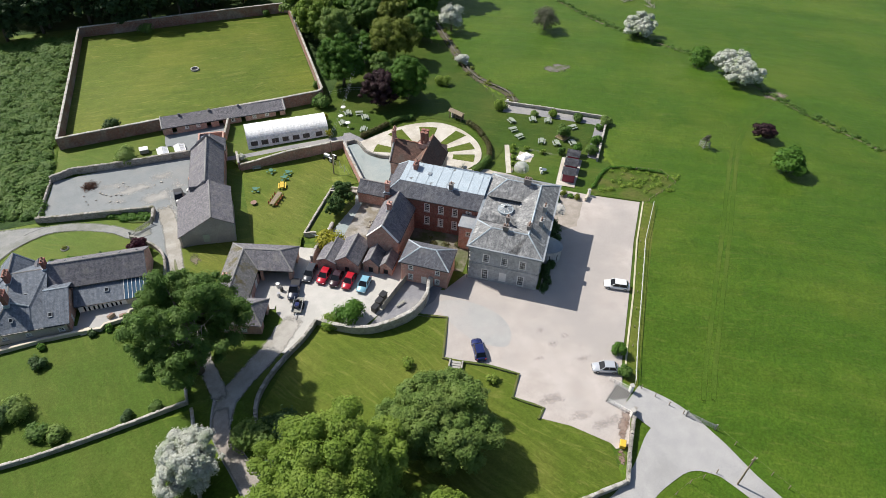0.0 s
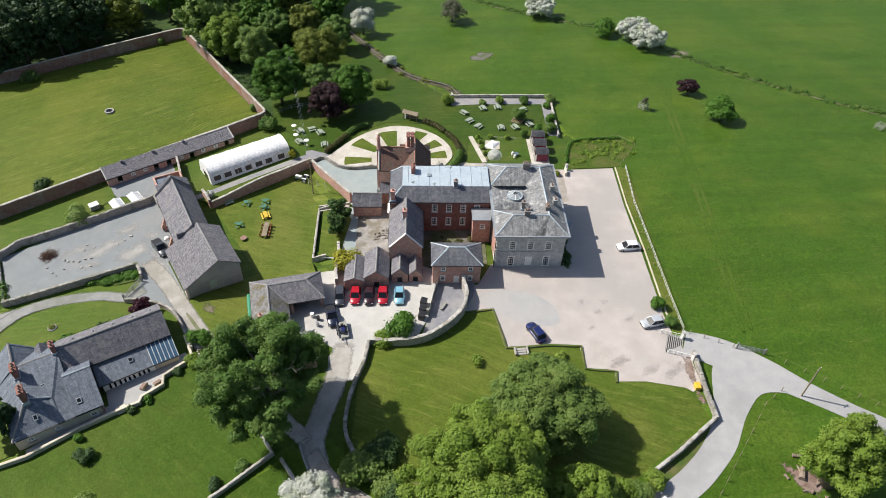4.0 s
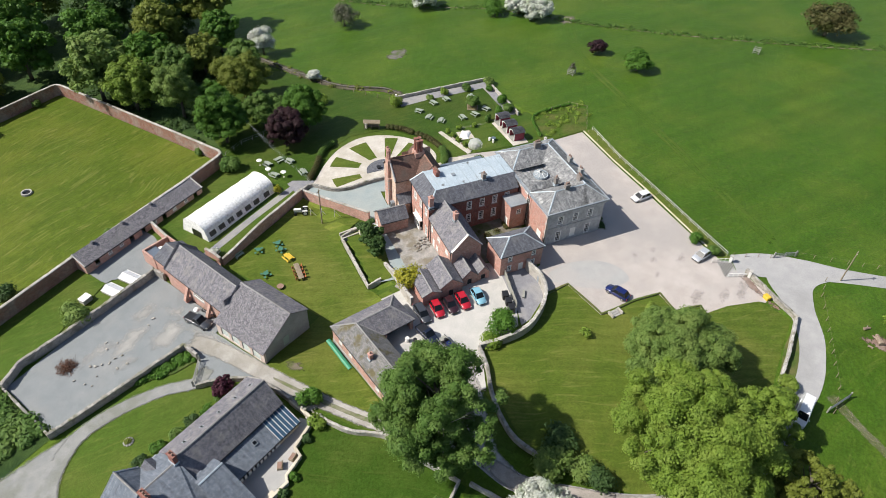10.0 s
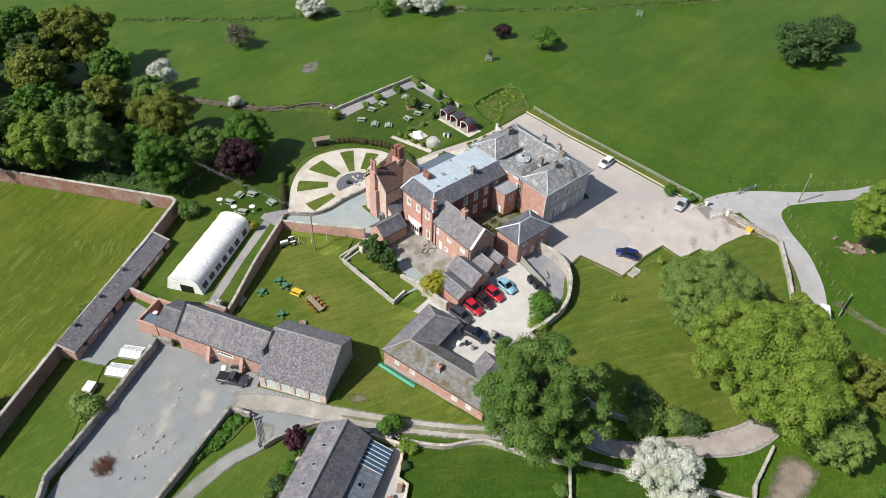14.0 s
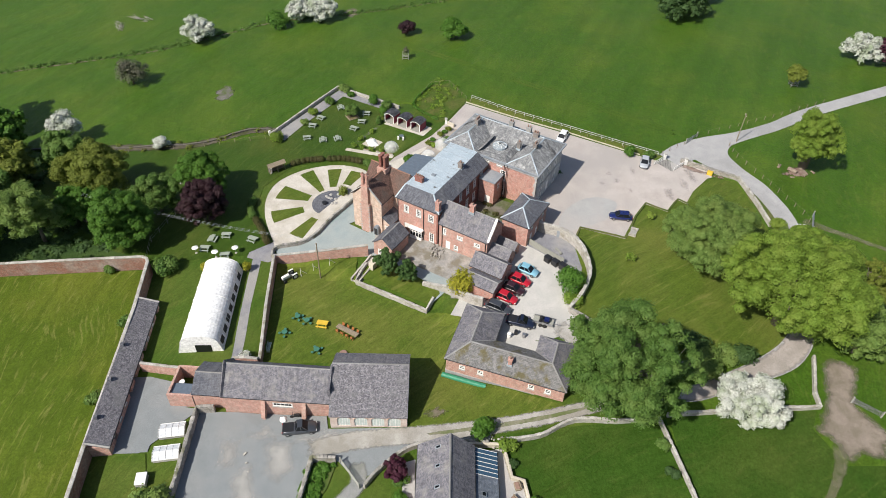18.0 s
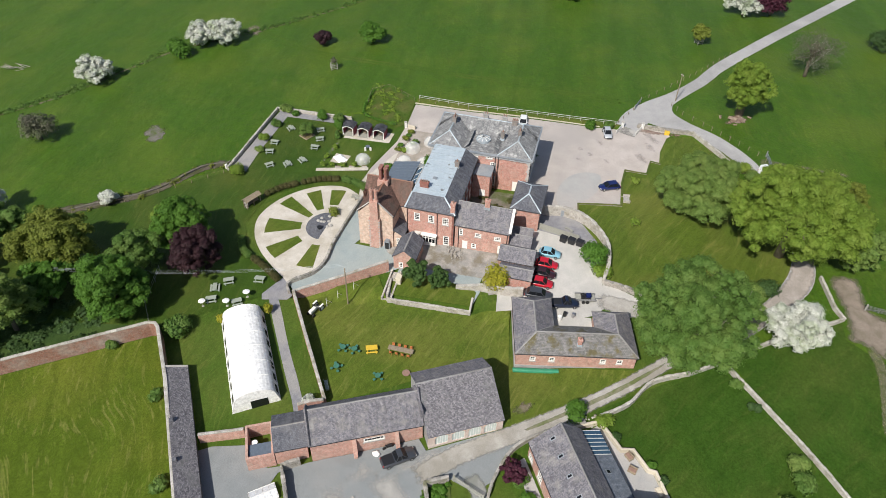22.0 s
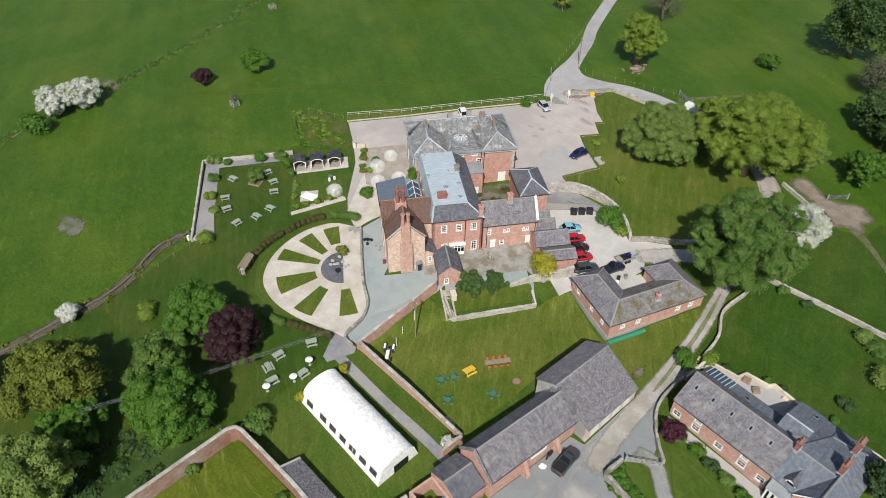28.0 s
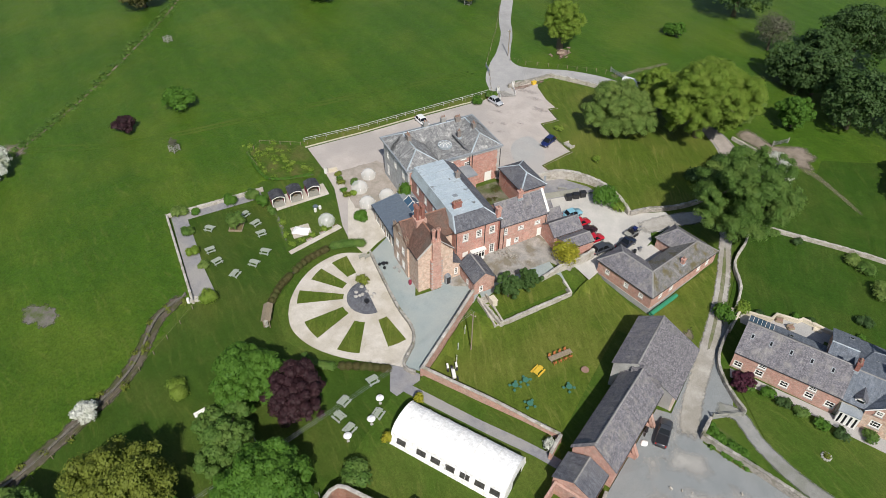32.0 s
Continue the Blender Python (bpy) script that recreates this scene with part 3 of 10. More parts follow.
def ridge_bar(bm, p, q, w=0.22, h=0.12):
    """A capping along a ridge or hip."""
    p, q = Vector(p), Vector(q)
    d = (q - p).normalized()
    s = Vector((-d.y, d.x, 0)).normalized() * w
    up = Vector((0, 0, h))
    a = [bm.verts.new(c) for c in (p - s - up * 0.2, p + up, p + s - up * 0.2)]
    b = [bm.verts.new(c) for c in (q - s - up * 0.2, q + up, q + s - up * 0.2)]
    for i in (0, 1):
        bm.faces.new((a[i], a[i + 1], b[i + 1], b[i]))
    bm.faces.new((a[0], b[0], b[2], a[2]))
    bm.faces.new((a[0], a[2], a[1]))
    bm.faces.new((b[0], b[1], b[2]))


def curve_through(pts, per=6, closed=False):
    """A smooth line through plan points."""
    out, n = [], len(pts)
    for i in range(n if closed else n - 1):
        p0, p1, p2, p3 = (pts[(i + k) % n] if closed else pts[min(n - 1, max(0, i + k))] for k in (-1, 0, 1, 2))
        for s in range(per):
            u = s / per
            out.append(tuple(0.5 * (2 * b + (c - a) * u + (2 * a - 5 * b + 4 * c - d) * u * u + (3 * b - a - 3 * c + d) * u ** 3) for a, b, c, d in zip(p0, p1, p2, p3)))
    if not closed:
        out.append(tuple(pts[-1]))
    return out


def frayed(pts, amount):
    """The same outline with an uneven edge."""
    out = []
    for i, (x, y) in enumerate(pts):
        ax, ay = pts[(i + 1) % len(pts)]
        n = max(1, int(math.hypot(ax - x, ay - y) / 0.5))
        for k in range(n):
            px, py = x + (ax - x) * k / n, y + (ay - y) * k / n
            out.append((px + amount * noise.noise((px * 0.8, py * 0.8, 1.0)) + amount * 0.6 * noise.noise((px * 2.3, py * 2.3, 2.0)), py + amount * noise.noise((px * 0.8, py * 0.8, 5.0)) + amount * 0.6 * noise.noise((px * 2.3, py * 2.3, 6.0))))
    return out


def area(name, pts, mat, lift, label, category, step=2.0, kind="structure", edge=0.0, sink=False):
    """A patch of ground with its own surface, laid over the land; edge: depth of its rim."""
    bm = bmesh.new()
    f = bm.faces.new([bm.verts.new((x, y, 0)) for x, y in pts])
    if f.normal.z < 0 or sum((pts[i][0] - pts[i - 1][0]) * (pts[i][1] + pts[i - 1][1]) for i in range(len(pts))) > 0:
        bmesh.ops.reverse_faces(bm, faces=[f])
    step = 0.7 if mat in (M_DIRT, M_BARE, M_MUD, M_DARKSTAIN, M_LITTER, M_PALE_GRAVEL) else step
    xs, ys = [p[0] for p in pts], [p[1] for p in pts]
    for axis, lo, hi in ((0, min(xs), max(xs)), (1, min(ys), max(ys))):
        c = math.ceil(lo / step) * step + 0.013
        while c < hi:
            co, no = [0, 0, 0], [0, 0, 0]
            co[axis], no[axis] = c, 1
            bmesh.ops.bisect_plane(bm, geom=bm.verts[:] + bm.edges[:] + bm.faces[:], plane_co=co, plane_no=no)
            c += step
    bmesh.ops.triangulate(bm, faces=[f for f in bm.faces if len(f.verts) > 4])
    for v in bm.verts:
        x, y = v.co.x, v.co.y
        v.co.z = (min(land(x + a, y + b) for a in (-1.3, 0, 1.3) for b in (-1.3, 0, 1.3)) if sink else land(x, y)) + lift
    if edge:
        rim = [e for e in bm.edges if e.is_boundary]
        made = bmesh.ops.extrude_edge_only(bm, edges=rim)["geom"]
        for v in (g for g in made if isinstance(g, bmesh.types.BMVert)):
            v.co.z -= edge
    rim = [v.co.copy() for v in bm.verts if v.is_boundary] if step == 0.7 else []
    inner = [min(1.0, min(((v.co - r).length for r in rim), default=9.0) / 1.6) for v in bm.verts]
    ob = part(name, bm, mat, None, label)
    ob.data.attributes.new("rim", "FLOAT", "POINT").data.foreach_set("value", inner)
    return tagged(ob, label, category, "", kind)


def ribbon(name, pts, width, mat, lift, label, category, per=6, rough=0.0):
    """A road along a line; width: one number or one at each point."""
    ws = width if isinstance(width, (list, tuple)) else [width] * len(pts)
    line = curve_through([(x, y, w) for (x, y), w in zip(pts, ws)], per if not rough else per * 3)
    bm = bmesh.new()
    rows = []
    for i, (x, y, w) in enumerate(line):
        a, b = line[max(0, i - 1)], line[min(len(line) - 1, i + 1)]
        d = Vector((b[0] - a[0], b[1] - a[1])).normalized()
        rows.append([])
        for s in (0.5, 0.25, 0, -0.25, -0.5):
            wob = rough * (noise.noise((x * 0.5, y * 0.5, 3.1 + s)) + 0.6 * noise.noise((x * 1.9, y * 1.9, 7.3 + s))) + 0.2 * noise.noise((x * 0.3, y * 0.3, 3.1))
            rows[-1].append(bm.verts.new((x - d.y * s * (w + wob), y + d.x * s * (w + wob), land(x - d.y * s * w, y + d.x * s * w) + lift)))
    for r0, r1 in zip(rows, rows[1:]):
        for i in range(4):
            bm.faces.new((r0[i], r0[i + 1], r1[i + 1], r1[i]))
    last = len(line) - 1
    inner = [(1.0 - (s in (0, 4))) * min(1.0, i / 8, (last - i) / 8) for i in range(last + 1) for s in range(5)]
    ob = part(name, bm, mat, None, label)
    if len(ob.data.vertices) == len(inner):
        ob.data.attributes.new("rim", "FLOAT", "POINT").data.foreach_set("value", inner)
    return tagged(ob, label, category, "", "structure")


def long_wall(name, pts, h, thick, mat, label, cope=None, rough_top=0.06, cope_h=0.16, closed=False, smooth_line=False, base=0.5):
    """A wall along a line in plan, following the land, with a coping of its own."""
    hs = h if isinstance(h, (list, tuple)) else None
    laid = cope is None                                       # single cap stones
    brick = mat in (M_BRICK_OLD, M_BRICK_WALL)
    if smooth_line:
        bent = curve_through([(x, y, hs[i] if hs else h) for i, (x, y) in enumerate(pts)], 5)
        pts, hs = [b[:2] for b in bent], [b[2] for b in bent]
    line = []
    for i in range(len(pts) - 1):
        a, b = Vector(pts[i]), Vector(pts[i + 1])
        n = max(1, int((b - a).length / 1.6))
        for k in range(n):
            u = k / n
            line.append((*(a.lerp(b, u)), (hs[i] * (1 - u) + hs[i + 1] * u) if hs else h))
    line.append((*pts[-1], hs[-1] if hs else h))
    body, cap = bmesh.new(), bmesh.new()
    rows_b, rows_c = [], []
    for i, (x, y, hh) in enumerate(line):
        a, b = line[max(0, i - 1)], line[min(len(line) - 1, i + 1)]
        d = Vector((b[0] - a[0], b[1] - a[1])).normalized()
        o = Vector((-d.y, d.x))
        z = land(x, y)
        low = min(z, land(x + o.x * 1.2, y + o.y * 1.2), land(x - o.x * 1.2, y - o.y * 1.2)) - base
        top = z + hh + rough_top * noise.noise((x * 0.9, y * 0.9, 0.3))
        ring = []
        for s, zz in ((-0.5, low), (-0.5, top), (0.5, top), (0.5, low)):
            t2 = thick * (1 + 0.1 * noise.noise((x, y, s)))
            ring.append(body.verts.new((x + o.x * s * t2, y + o.y * s * t2, zz)))
        rows_b.append(ring)
        rows_c.append((Vector((x, y, top)), o))
    rng = random.Random(int(pts[0][0] * 31 + pts[0][1] * 17))
    for i, ((p, o), (q, o2)) in enumerate(zip(rows_c, rows_c[1:])):
        n = max(1, round((q - p).length / (0.95 if brick else 0.5))) if laid else 1
        for k in range(n):
            ends = []
            wide = thick * (0.62 if not laid else 0.56 if brick else rng.uniform(0.42, 0.62))
            rise = cope_h * (1.0 if not laid or brick else rng.uniform(0.6, 1.5))
            for u, gap in ((k / n, 0.015), ((k + 1) / n, -0.015)):
                c = p.lerp(q, u) + (q - p).normalized() * (gap if laid else 0)
                a = o.lerp(o2, u)
                ends.append([cap.verts.new((c.x + a.x * s * wide, c.y + a.y * s * wide, c.z + zz)) for s, zz in ((-1, -0.03), (-1, rise * 0.75), (-0.4, rise), (0.4, rise), (1, rise * 0.75), (1, -0.03))])
            for e in range(6):
                cap.faces.new((ends[0][e], ends[0][(e + 1) % 6], ends[1][(e + 1) % 6], ends[1][e]))
            cap.faces.new(ends[0][::-1]), cap.faces.new(ends[1])
    for r0, r1 in zip(rows_b, rows_b[1:]):
        for i in range(4):
            body.faces.new((r0[i], r0[(i + 1) % 4], r1[(i + 1) % 4], r1[i]))
    body.faces.new(rows_b[0][::-1]), body.faces.new(rows_b[-1])
    for bmx in (body, cap):
        bmesh.ops.recalc_face_normals(bmx, faces=bmx.faces[:])
    cope = cope or (M_CAP_PALE if brick or mat is M_STONE_PALE else M_CAP)
    ob = tagged(part(name, body, mat, None, label), label, "wall", "", "structure")
    part("coping", cap, cope, ob)
    return ob


# ---- ground, roads and walls ----
ESTATE = [(36, 33.5), (41, 34), (48.6, 46.2), (54, 53.4), (77.4, 87.8), (85.5, 92.7), (84.8, 97.2), (76, 103), (84.6, 121), (66, 134.6), (66, 140), (62, 150), (61, 158), (61.6, 171), (47, 200), (22, 214), (-41, 214), (-42, 121), (-50, 115), (-60, 84), (-58, 63), (-16, 65), (-9, 63), (-6.6, 52), (-3, 40), (6, 34)]


def inside(x, y, pts):
    odd = False
    for (ax, ay), (bx, by) in zip(pts, pts[1:] + pts[:1]):
        if (ay > y) != (by > y) and x < ax + (bx - ax) * (y - ay) / (by - ay):
            odd = not odd
    return odd


def ragged(x, y, rx, ry, seed, n=44):
    """An uneven outline round a point."""
    out = []
    for k in range(n):
        a = 2 * math.pi * k / n
        w = 1 + 0.55 * noise.noise((2.2 * math.cos(a) + seed, 2.2 * math.sin(a), 0.3)) + 0.22 * noise.noise((7 * math.cos(a), 7 * math.sin(a) + seed, 1.7))
        out.append((x + rx * w * math.cos(a), y + ry * w * math.sin(a)))
    return out


def ground_sheet():
    """One sheet of pasture, fine in the middle and coarse towards the horizon."""
    def cuts(lo, hi, fine):
        c, out = lo, []
        while c < hi:
            out.append(c)
            c += fine
        step, v = fine, hi
        while v < 3200:
            out.append(v)
            step *= 1.35
            v += step
        step, v, low = fine * 1.35, lo - fine, []
        while v > -3200:
            low.append(v)
            step *= 1.35
            v -= step
        return low[::-1] + out
    xs, ys = cuts(-50, 130, 1.0), cuts(22, 220, 1.0)
    verts = [(x, y, land(x, y) + 0.12 * noise.noise((x * 0.06, y * 0.06, 0.5)) * smooth(120, 200, abs(x - 30)) - (1.7 if all(inside(x + a, y + b, ESTATE) for a in (-1.6, 1.6) for b in (-1.6, 1.6)) else 0)) for y in ys for x in xs]
    n = len(xs)
    faces = [(j * n + i, j * n + i + 1, (j + 1) * n + i + 1, (j + 1) * n + i) for j in range(len(ys) - 1) for i in range(n - 1)]
    me = bpy.data.meshes.new("ground")
    me.from_pydata(verts, [], faces)
    me.materials.append(M_FIELD)
    me.shade_smooth()
    return tagged(new("ground", me), "green sheep pasture sloping gently round the house", "ground", "", "structure")


ground_sheet()
# lawns
area("lawn", ESTATE, M_LAWN2, 0.012, "mown grass between the yards and gardens", "lawn", 2.0, sink=True)
area("lawn", [(21.2, 72.3), (26.2, 69.8), (23.2, 62.2), (29.1, 58.7), (33.1, 55.5), (30.9, 51.8), (34.3, 48.6), (33, 47.3), (37, 44.6), (41.2, 40.3), (40, 34.6), (33.5, 34.4), (20, 33.6), (6, 34.5), (-3, 40), (-6.5, 52), (-6.3, 61), (0, 70), (5.6, 75.2), (10, 73.2), (16, 71.6)], M_LAWN, 0.03, "large mown front lawn below the car park", "lawn")
area("lawn", [(-2.5, 103), (-2.2, 126.7), (20.6, 127.2), (20.8, 112.5), (14.6, 112.5), (7.0, 100.1), (5.2, 93.4), (-5.6, 98), (-13, 79.2), (-16, 90), (-17.2, 102), (-14, 103)], M_LAWN, 0.03, "mown lawn with picnic tables below the brick wall", "lawn")
area("lawn", [(8.2, 99.5), (15.5, 111.5), (20.2, 110.3), (19, 105.5), (14, 100.2), (11, 96.2)], M_LAWN, 0.03, "small raised garden lawn under two yews", "lawn")
area("lawn", [(-39.8, 148.6), (-18, 149.3), (8, 149.8), (20.2, 150.8), (20.6, 211.5), (-40, 212)], M_WALLED, 0.03, "yellowish mown grass inside the walled garden", "lawn", 4.0)
area("lawn", [(-2.3, 127.2), (20.6, 127.9), (22, 133.6), (22, 149), (-17, 149.5), (-9.5, 141)], M_LAWN2, 0.025, "shaded mown lawn round the marquee", "lawn")
# darker grass colour here carries some of the shade under the trees
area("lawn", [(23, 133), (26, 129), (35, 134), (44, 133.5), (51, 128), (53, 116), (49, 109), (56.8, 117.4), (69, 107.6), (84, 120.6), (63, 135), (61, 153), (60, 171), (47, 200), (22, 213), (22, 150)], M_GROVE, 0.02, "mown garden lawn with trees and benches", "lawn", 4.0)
area("lawn", [(-25.0, 107.6), (-28.2, 111.7), (-31.5, 114.3), (-36, 115.4), (-39.6, 115.7), (-43.9, 114.0), (-46.9, 111.6), (-49.2, 108.2), (-50.3, 104), (-51.4, 94), (-50, 88), (-46, 88), (-44.5, 103), (-37, 104.5), (-22, 103.5)], M_LAWN2, 0.03, "crescent lawn behind the cottage", "lawn")
area("lawn", [(-16.6, 80), (-17.4, 89), (-36, 87), (-48, 87), (-60, 84), (-58, 62), (-40, 63.5), (-16, 64.8)], M_PADDOCK, 0.03, "mown lawn in front of the cottage", "lawn")
area("paddock", [(-15.6, 64.2), (-24, 64.6), (-37, 63.1), (-56, 62.4), (-80, 44), (-64, 26), (-40, 28), (-24.6, 36), (-24.4, 41.4), (-18.6, 43.8), (-15.4, 42)], M_PADDOCK, 0.02, "lush dark green paddock below the cottage", "paddock", 3.0)
area("verge", [(-17.6, 146), (-17.8, 141), (-40.5, 134.6), (-41, 149.6), (-18, 149.6)], M_LAWN2, 0.03, "strip of grass below the garden wall", "lawn")
area("rough_ground", [(84.7, 97.2), (85.3, 92.7), (76.2, 88.6), (67.1, 93.8), (66.2, 96.5), (74.4, 101.8)], M_WEEDY, 0.04, "fenced patch of rough grass and weeds", "rough grass")
area("undergrowth", [(-42, 120.5), (-41.3, 134), (-42, 150), (-41, 214), (-120, 216), (-120, 122)], M_NETTLE, 0.04, "dark green bank of nettles and brambles", "undergrowth", 6.0)
area("verge", [(51.2, 53), (75.2, 88.8), (77.6, 87.6), (54, 53.5), (49.6, 47.2), (48.6, 49.5)], M_LAWN, 0.035, "narrow grass verge between kerb and fence", "verge")
area("verge", [(33.3, 34.2), (40.2, 33.8), (36.2, 32.2), (27, 30.9), (24, 31.2), (25, 33.2)], M_ROUGH, 0.035, "rough verge below the low wall", "verge")
area("woodland_floor", [(22.4, 151.5), (22.2, 216), (-60, 222), (-70, 330), (60, 330), (66, 215), (60, 204), (49, 196), (42, 190), (34, 182), (28, 164)], M_NETTLE, 0.05, "shady woodland floor", "undergrowth", 8.0)

# hard surfaces
area("car_park", [(74.7, 89), (66.8, 78), (59, 66.1), (50.2, 53), (47.6, 48.3), (46.4, 43.6), (43.4, 39), (41.5, 39.2), (41.2, 40.3), (37, 44.6), (33, 47.3), (34.3, 48.6), (30.9, 51.8), (33.1, 55.5), (29.1, 58.7), (23.2, 62.2), (26.2, 69.8), (21.6, 72.6), (24.4, 77.2), (28, 76.2), (33, 79), (44, 71.4), (55, 88.2), (47, 93.6), (46.5, 97.5), (43, 102.8), (44.5, 110.4), (48.5, 109), (52.6, 106), (60.8, 97.6), (67, 93.4)], M_CARPARK, 0.05, "broad pinkish gravel car park round the house", "car park", 2.0)
area("worn_patch", curve_through([(25.5, 73.6), (30, 73), (34.4, 69), (35.6, 64.6), (33.5, 61.2), (29, 64), (26.5, 69)], 5, True), M_PALE, 0.054, "pale worn patch of gravel", "gravel")
area("walkway", [(58.7, 89), (55, 89.4), (48, 98.5), (43.4, 101), (44, 110.4), (49, 109), (56, 99.5)], M_CREAM, 0.056, "cream gravel path beside the terrace", "path")
area("courtyard", [(0.5, 77.2), (5.3, 75.8), (9.5, 73.4), (13, 72.6), (16.2, 74.6), (19.6, 78), (22.8, 81.4), (23.6, 85), (20, 89), (5.6, 95.8), (4.8, 92.6), (-1.6, 93.4), (-4, 86), (-0.2, 84.6), (-0.8, 80.2)], M_COURT, 0.055, "pale concrete stable yard", "yard")
area("courtyard", [(5.6, 75.6), (2.4, 73.0), (-0.6, 70.8), (-3.6, 72.9), (-1.4, 77.2), (0.8, 77.6)], M_COURT, 0.053, "pale concrete mouth of the stable yard", "yard")
area("courtyard", [(-4.9, 82.6), (-1.0, 81.2), (1.4, 86.6), (3.4, 92.2), (-2.2, 89.8)], M_COURT, 0.053, "pale concrete floor of the stable court", "yard")
area("courtyard", [(15.4, 71.6), (21.5, 72), (25.6, 74.4), (28.4, 77.6), (24, 81), (22.6, 81.6), (16.2, 74.6), (13.4, 72.2)], M_PAVE, 0.057, "paved back yard behind a curved wall", "yard")
area("courtyard", [(23.4, 84.4), (32.6, 79.6), (41, 92), (28.2, 99.6), (20.6, 88.6)], M_COURTFLOOR, 0.057, "damp inner courtyard of earth, moss and old paving", "yard")
area("courtyard", [(24.2, 128), (25.2, 123.5), (27.4, 120.8), (32.4, 118), (43.3, 109.8), (43, 102.5), (34, 108.6), (30.5, 114.6), (26, 108.6), (21.6, 110.6), (21.3, 127.5)], M_BLUECOURT, 0.05, "blue-grey chippings in the entrance court", "yard")
area("courtyard", [(20.2, 105.5), (13.6, 95.3), (9.2, 98.5), (7.7, 99.6), (11, 96.4), (13.8, 100), (18.6, 105.4), (19.7, 109.6), (21.5, 108)], M_BLUECOURT, 0.052, "narrow grey path below the wing", "path")
area("courtyard", [(31, 109), (24, 97), (19.5, 87.4), (9.0, 92), (9.4, 95.6), (13.5, 95.4), (20.6, 106.4), (26, 109.4)], M_PATCHED, 0.051, "patchy grey service yard by the wing", "yard")
area("yard", [(-13, 115.2), (-11.4, 131), (-11.4, 134.6), (-30, 135.4), (-40.8, 134.8), (-41.8, 121), (-30.2, 118.6), (-20.4, 116.6), (-20.6, 110.6), (-18.6, 106.4), (-17.6, 101.6), (-15.6, 102.2), (-15.2, 114.8)], M_YARD, 0.05, "wide grey gravel farmyard", "yard")
area("yard", [(-16.4, 90.6), (-18.5, 91.2), (-18.3, 99.7), (-18.9, 102.6), (-20.4, 105.3), (-22.7, 107.8), (-23.4, 110.4), (-20.6, 112.8), (-17.4, 112.8), (-17, 102)], M_YARD, 0.047, "grey gravel strip between the track and the garden wall", "yard")
area("yard", [(-4.2, 147.4), (-17.5, 146.9), (-17.6, 140.8), (-11.8, 140.4), (-9.8, 136), (-6.2, 137.5), (-4.2, 144)], M_YARD, 0.054, "grey gravel in front of the lean-to", "yard")
area("yard", [(-11.2, 132), (-9.5, 141), (-12, 146), (-17.6, 145.8), (-17.7, 142), (-11.5, 135.5)], M_YARD, 0.052, "small grey yard beside the lean-to", "yard")
fan = curve_through([(44.9, 110.5), (48.4, 112.7), (50.3, 117.1), (50.3, 122), (48.5, 127), (45, 130.8), (40.3, 132.2), (35.3, 131.9), (30.7, 130.6), (26.4, 128.9)], 5)
area("garden_path", fan + [(24.3, 128.2), (25.1, 123.6), (27.4, 120.8), (32.4, 118), (43.3, 109.9)], M_CREAM, 0.058, "half-round cream gravel garden with radiating beds", "path", 2.0)
ribbon("footpath", [(22.5, 131.2), (10, 131.2), (-2, 130.9), (-10.5, 131.9)], [1.6, 1.6, 1.6, 1.4], M_PAVE, 0.05, "grey paved path beside the marquee", "path")
area("footpath", [(20.6, 129), (22.2, 133.2), (23.6, 133), (26.2, 128.9), (24.4, 128.2), (21.2, 128)], M_PAVE, 0.053, "grey flagged corner by the steps", "path")
for off in (-0.9, 0.9):
    ribbon("tyre_track", [(135 + off * 0.5, 120.3 - off), (123.6 + off * 0.6, 114.3 - off), (113.4 + off, 107.2), (103.7 + off, 97), (88.1 + off, 77.9), (67.1 + off, 52.5), (62.6 + off, 47), (58.6 + off, 41.6)], 1.0, M_TYRE_MARKS, 0.03, "faint wheel marks worn into the pasture", "track", rough=0.4)
for k, (x, y, rx, ry) in enumerate(((41.2, 59.4, 1.2, 0.8), (43.6, 60.6, 1.3, 0.7), (40.2, 62.6, 0.9, 0.7), (44.6, 55.4, 1.6, 0.8), (37.6, 57.4, 1.1, 0.6), (36.5, 49.8, 2.4, 1.1), (42.8, 43.4, 2.6, 1.2), (39.4, 45.8, 2.0, 0.9))):
    area("damp_patch", ragged(x, y, rx, ry, 11 + 3 * k, 30), M_DARKSTAIN, 0.056, "damp brown patch on the gravel", "gravel")
ribbon("tyre_track", [(27.6, 26.4), (25.4, 23.6), (22.8, 20), (19.6, 15.4), (16, 10.6)], [3.2, 2.6, 2.2, 1.8, 1.2], M_FAINT, 0.05, "muddy wheel marks through the field gate", "track", rough=0.5)
# paler uneven patches over the farmyard gravel
for k, (x, y, rx, ry) in enumerate(((-16.8, 114.5, 1.6, 5.0), (-20.0, 121.5, 3.4, 2.6), (-23.6, 126.0, 4.6, 2.0), (-18.2, 128.6, 3.0, 1.8), (-29.0, 128.4, 3.6, 1.3), (-15.6, 124.6, 1.4, 3.0), (-27.2, 122.6, 2.4, 1.2))):
    area("pale_patch", ragged(x, y, rx, ry, 23 + 5 * k, 36), M_PALE_GRAVEL, 0.062 + 0.004 * k, "pale patch on the farmyard gravel", "gravel")
ribbon("bare_strip", [(66, 134.6), (66.2, 140.4), (62, 150), (61.2, 158), (61.8, 171), (63, 190)], 3.0, M_DARKEARTH, 0.035, "strip of bare earth along the tumbled wall", "earth", rough=0.8)
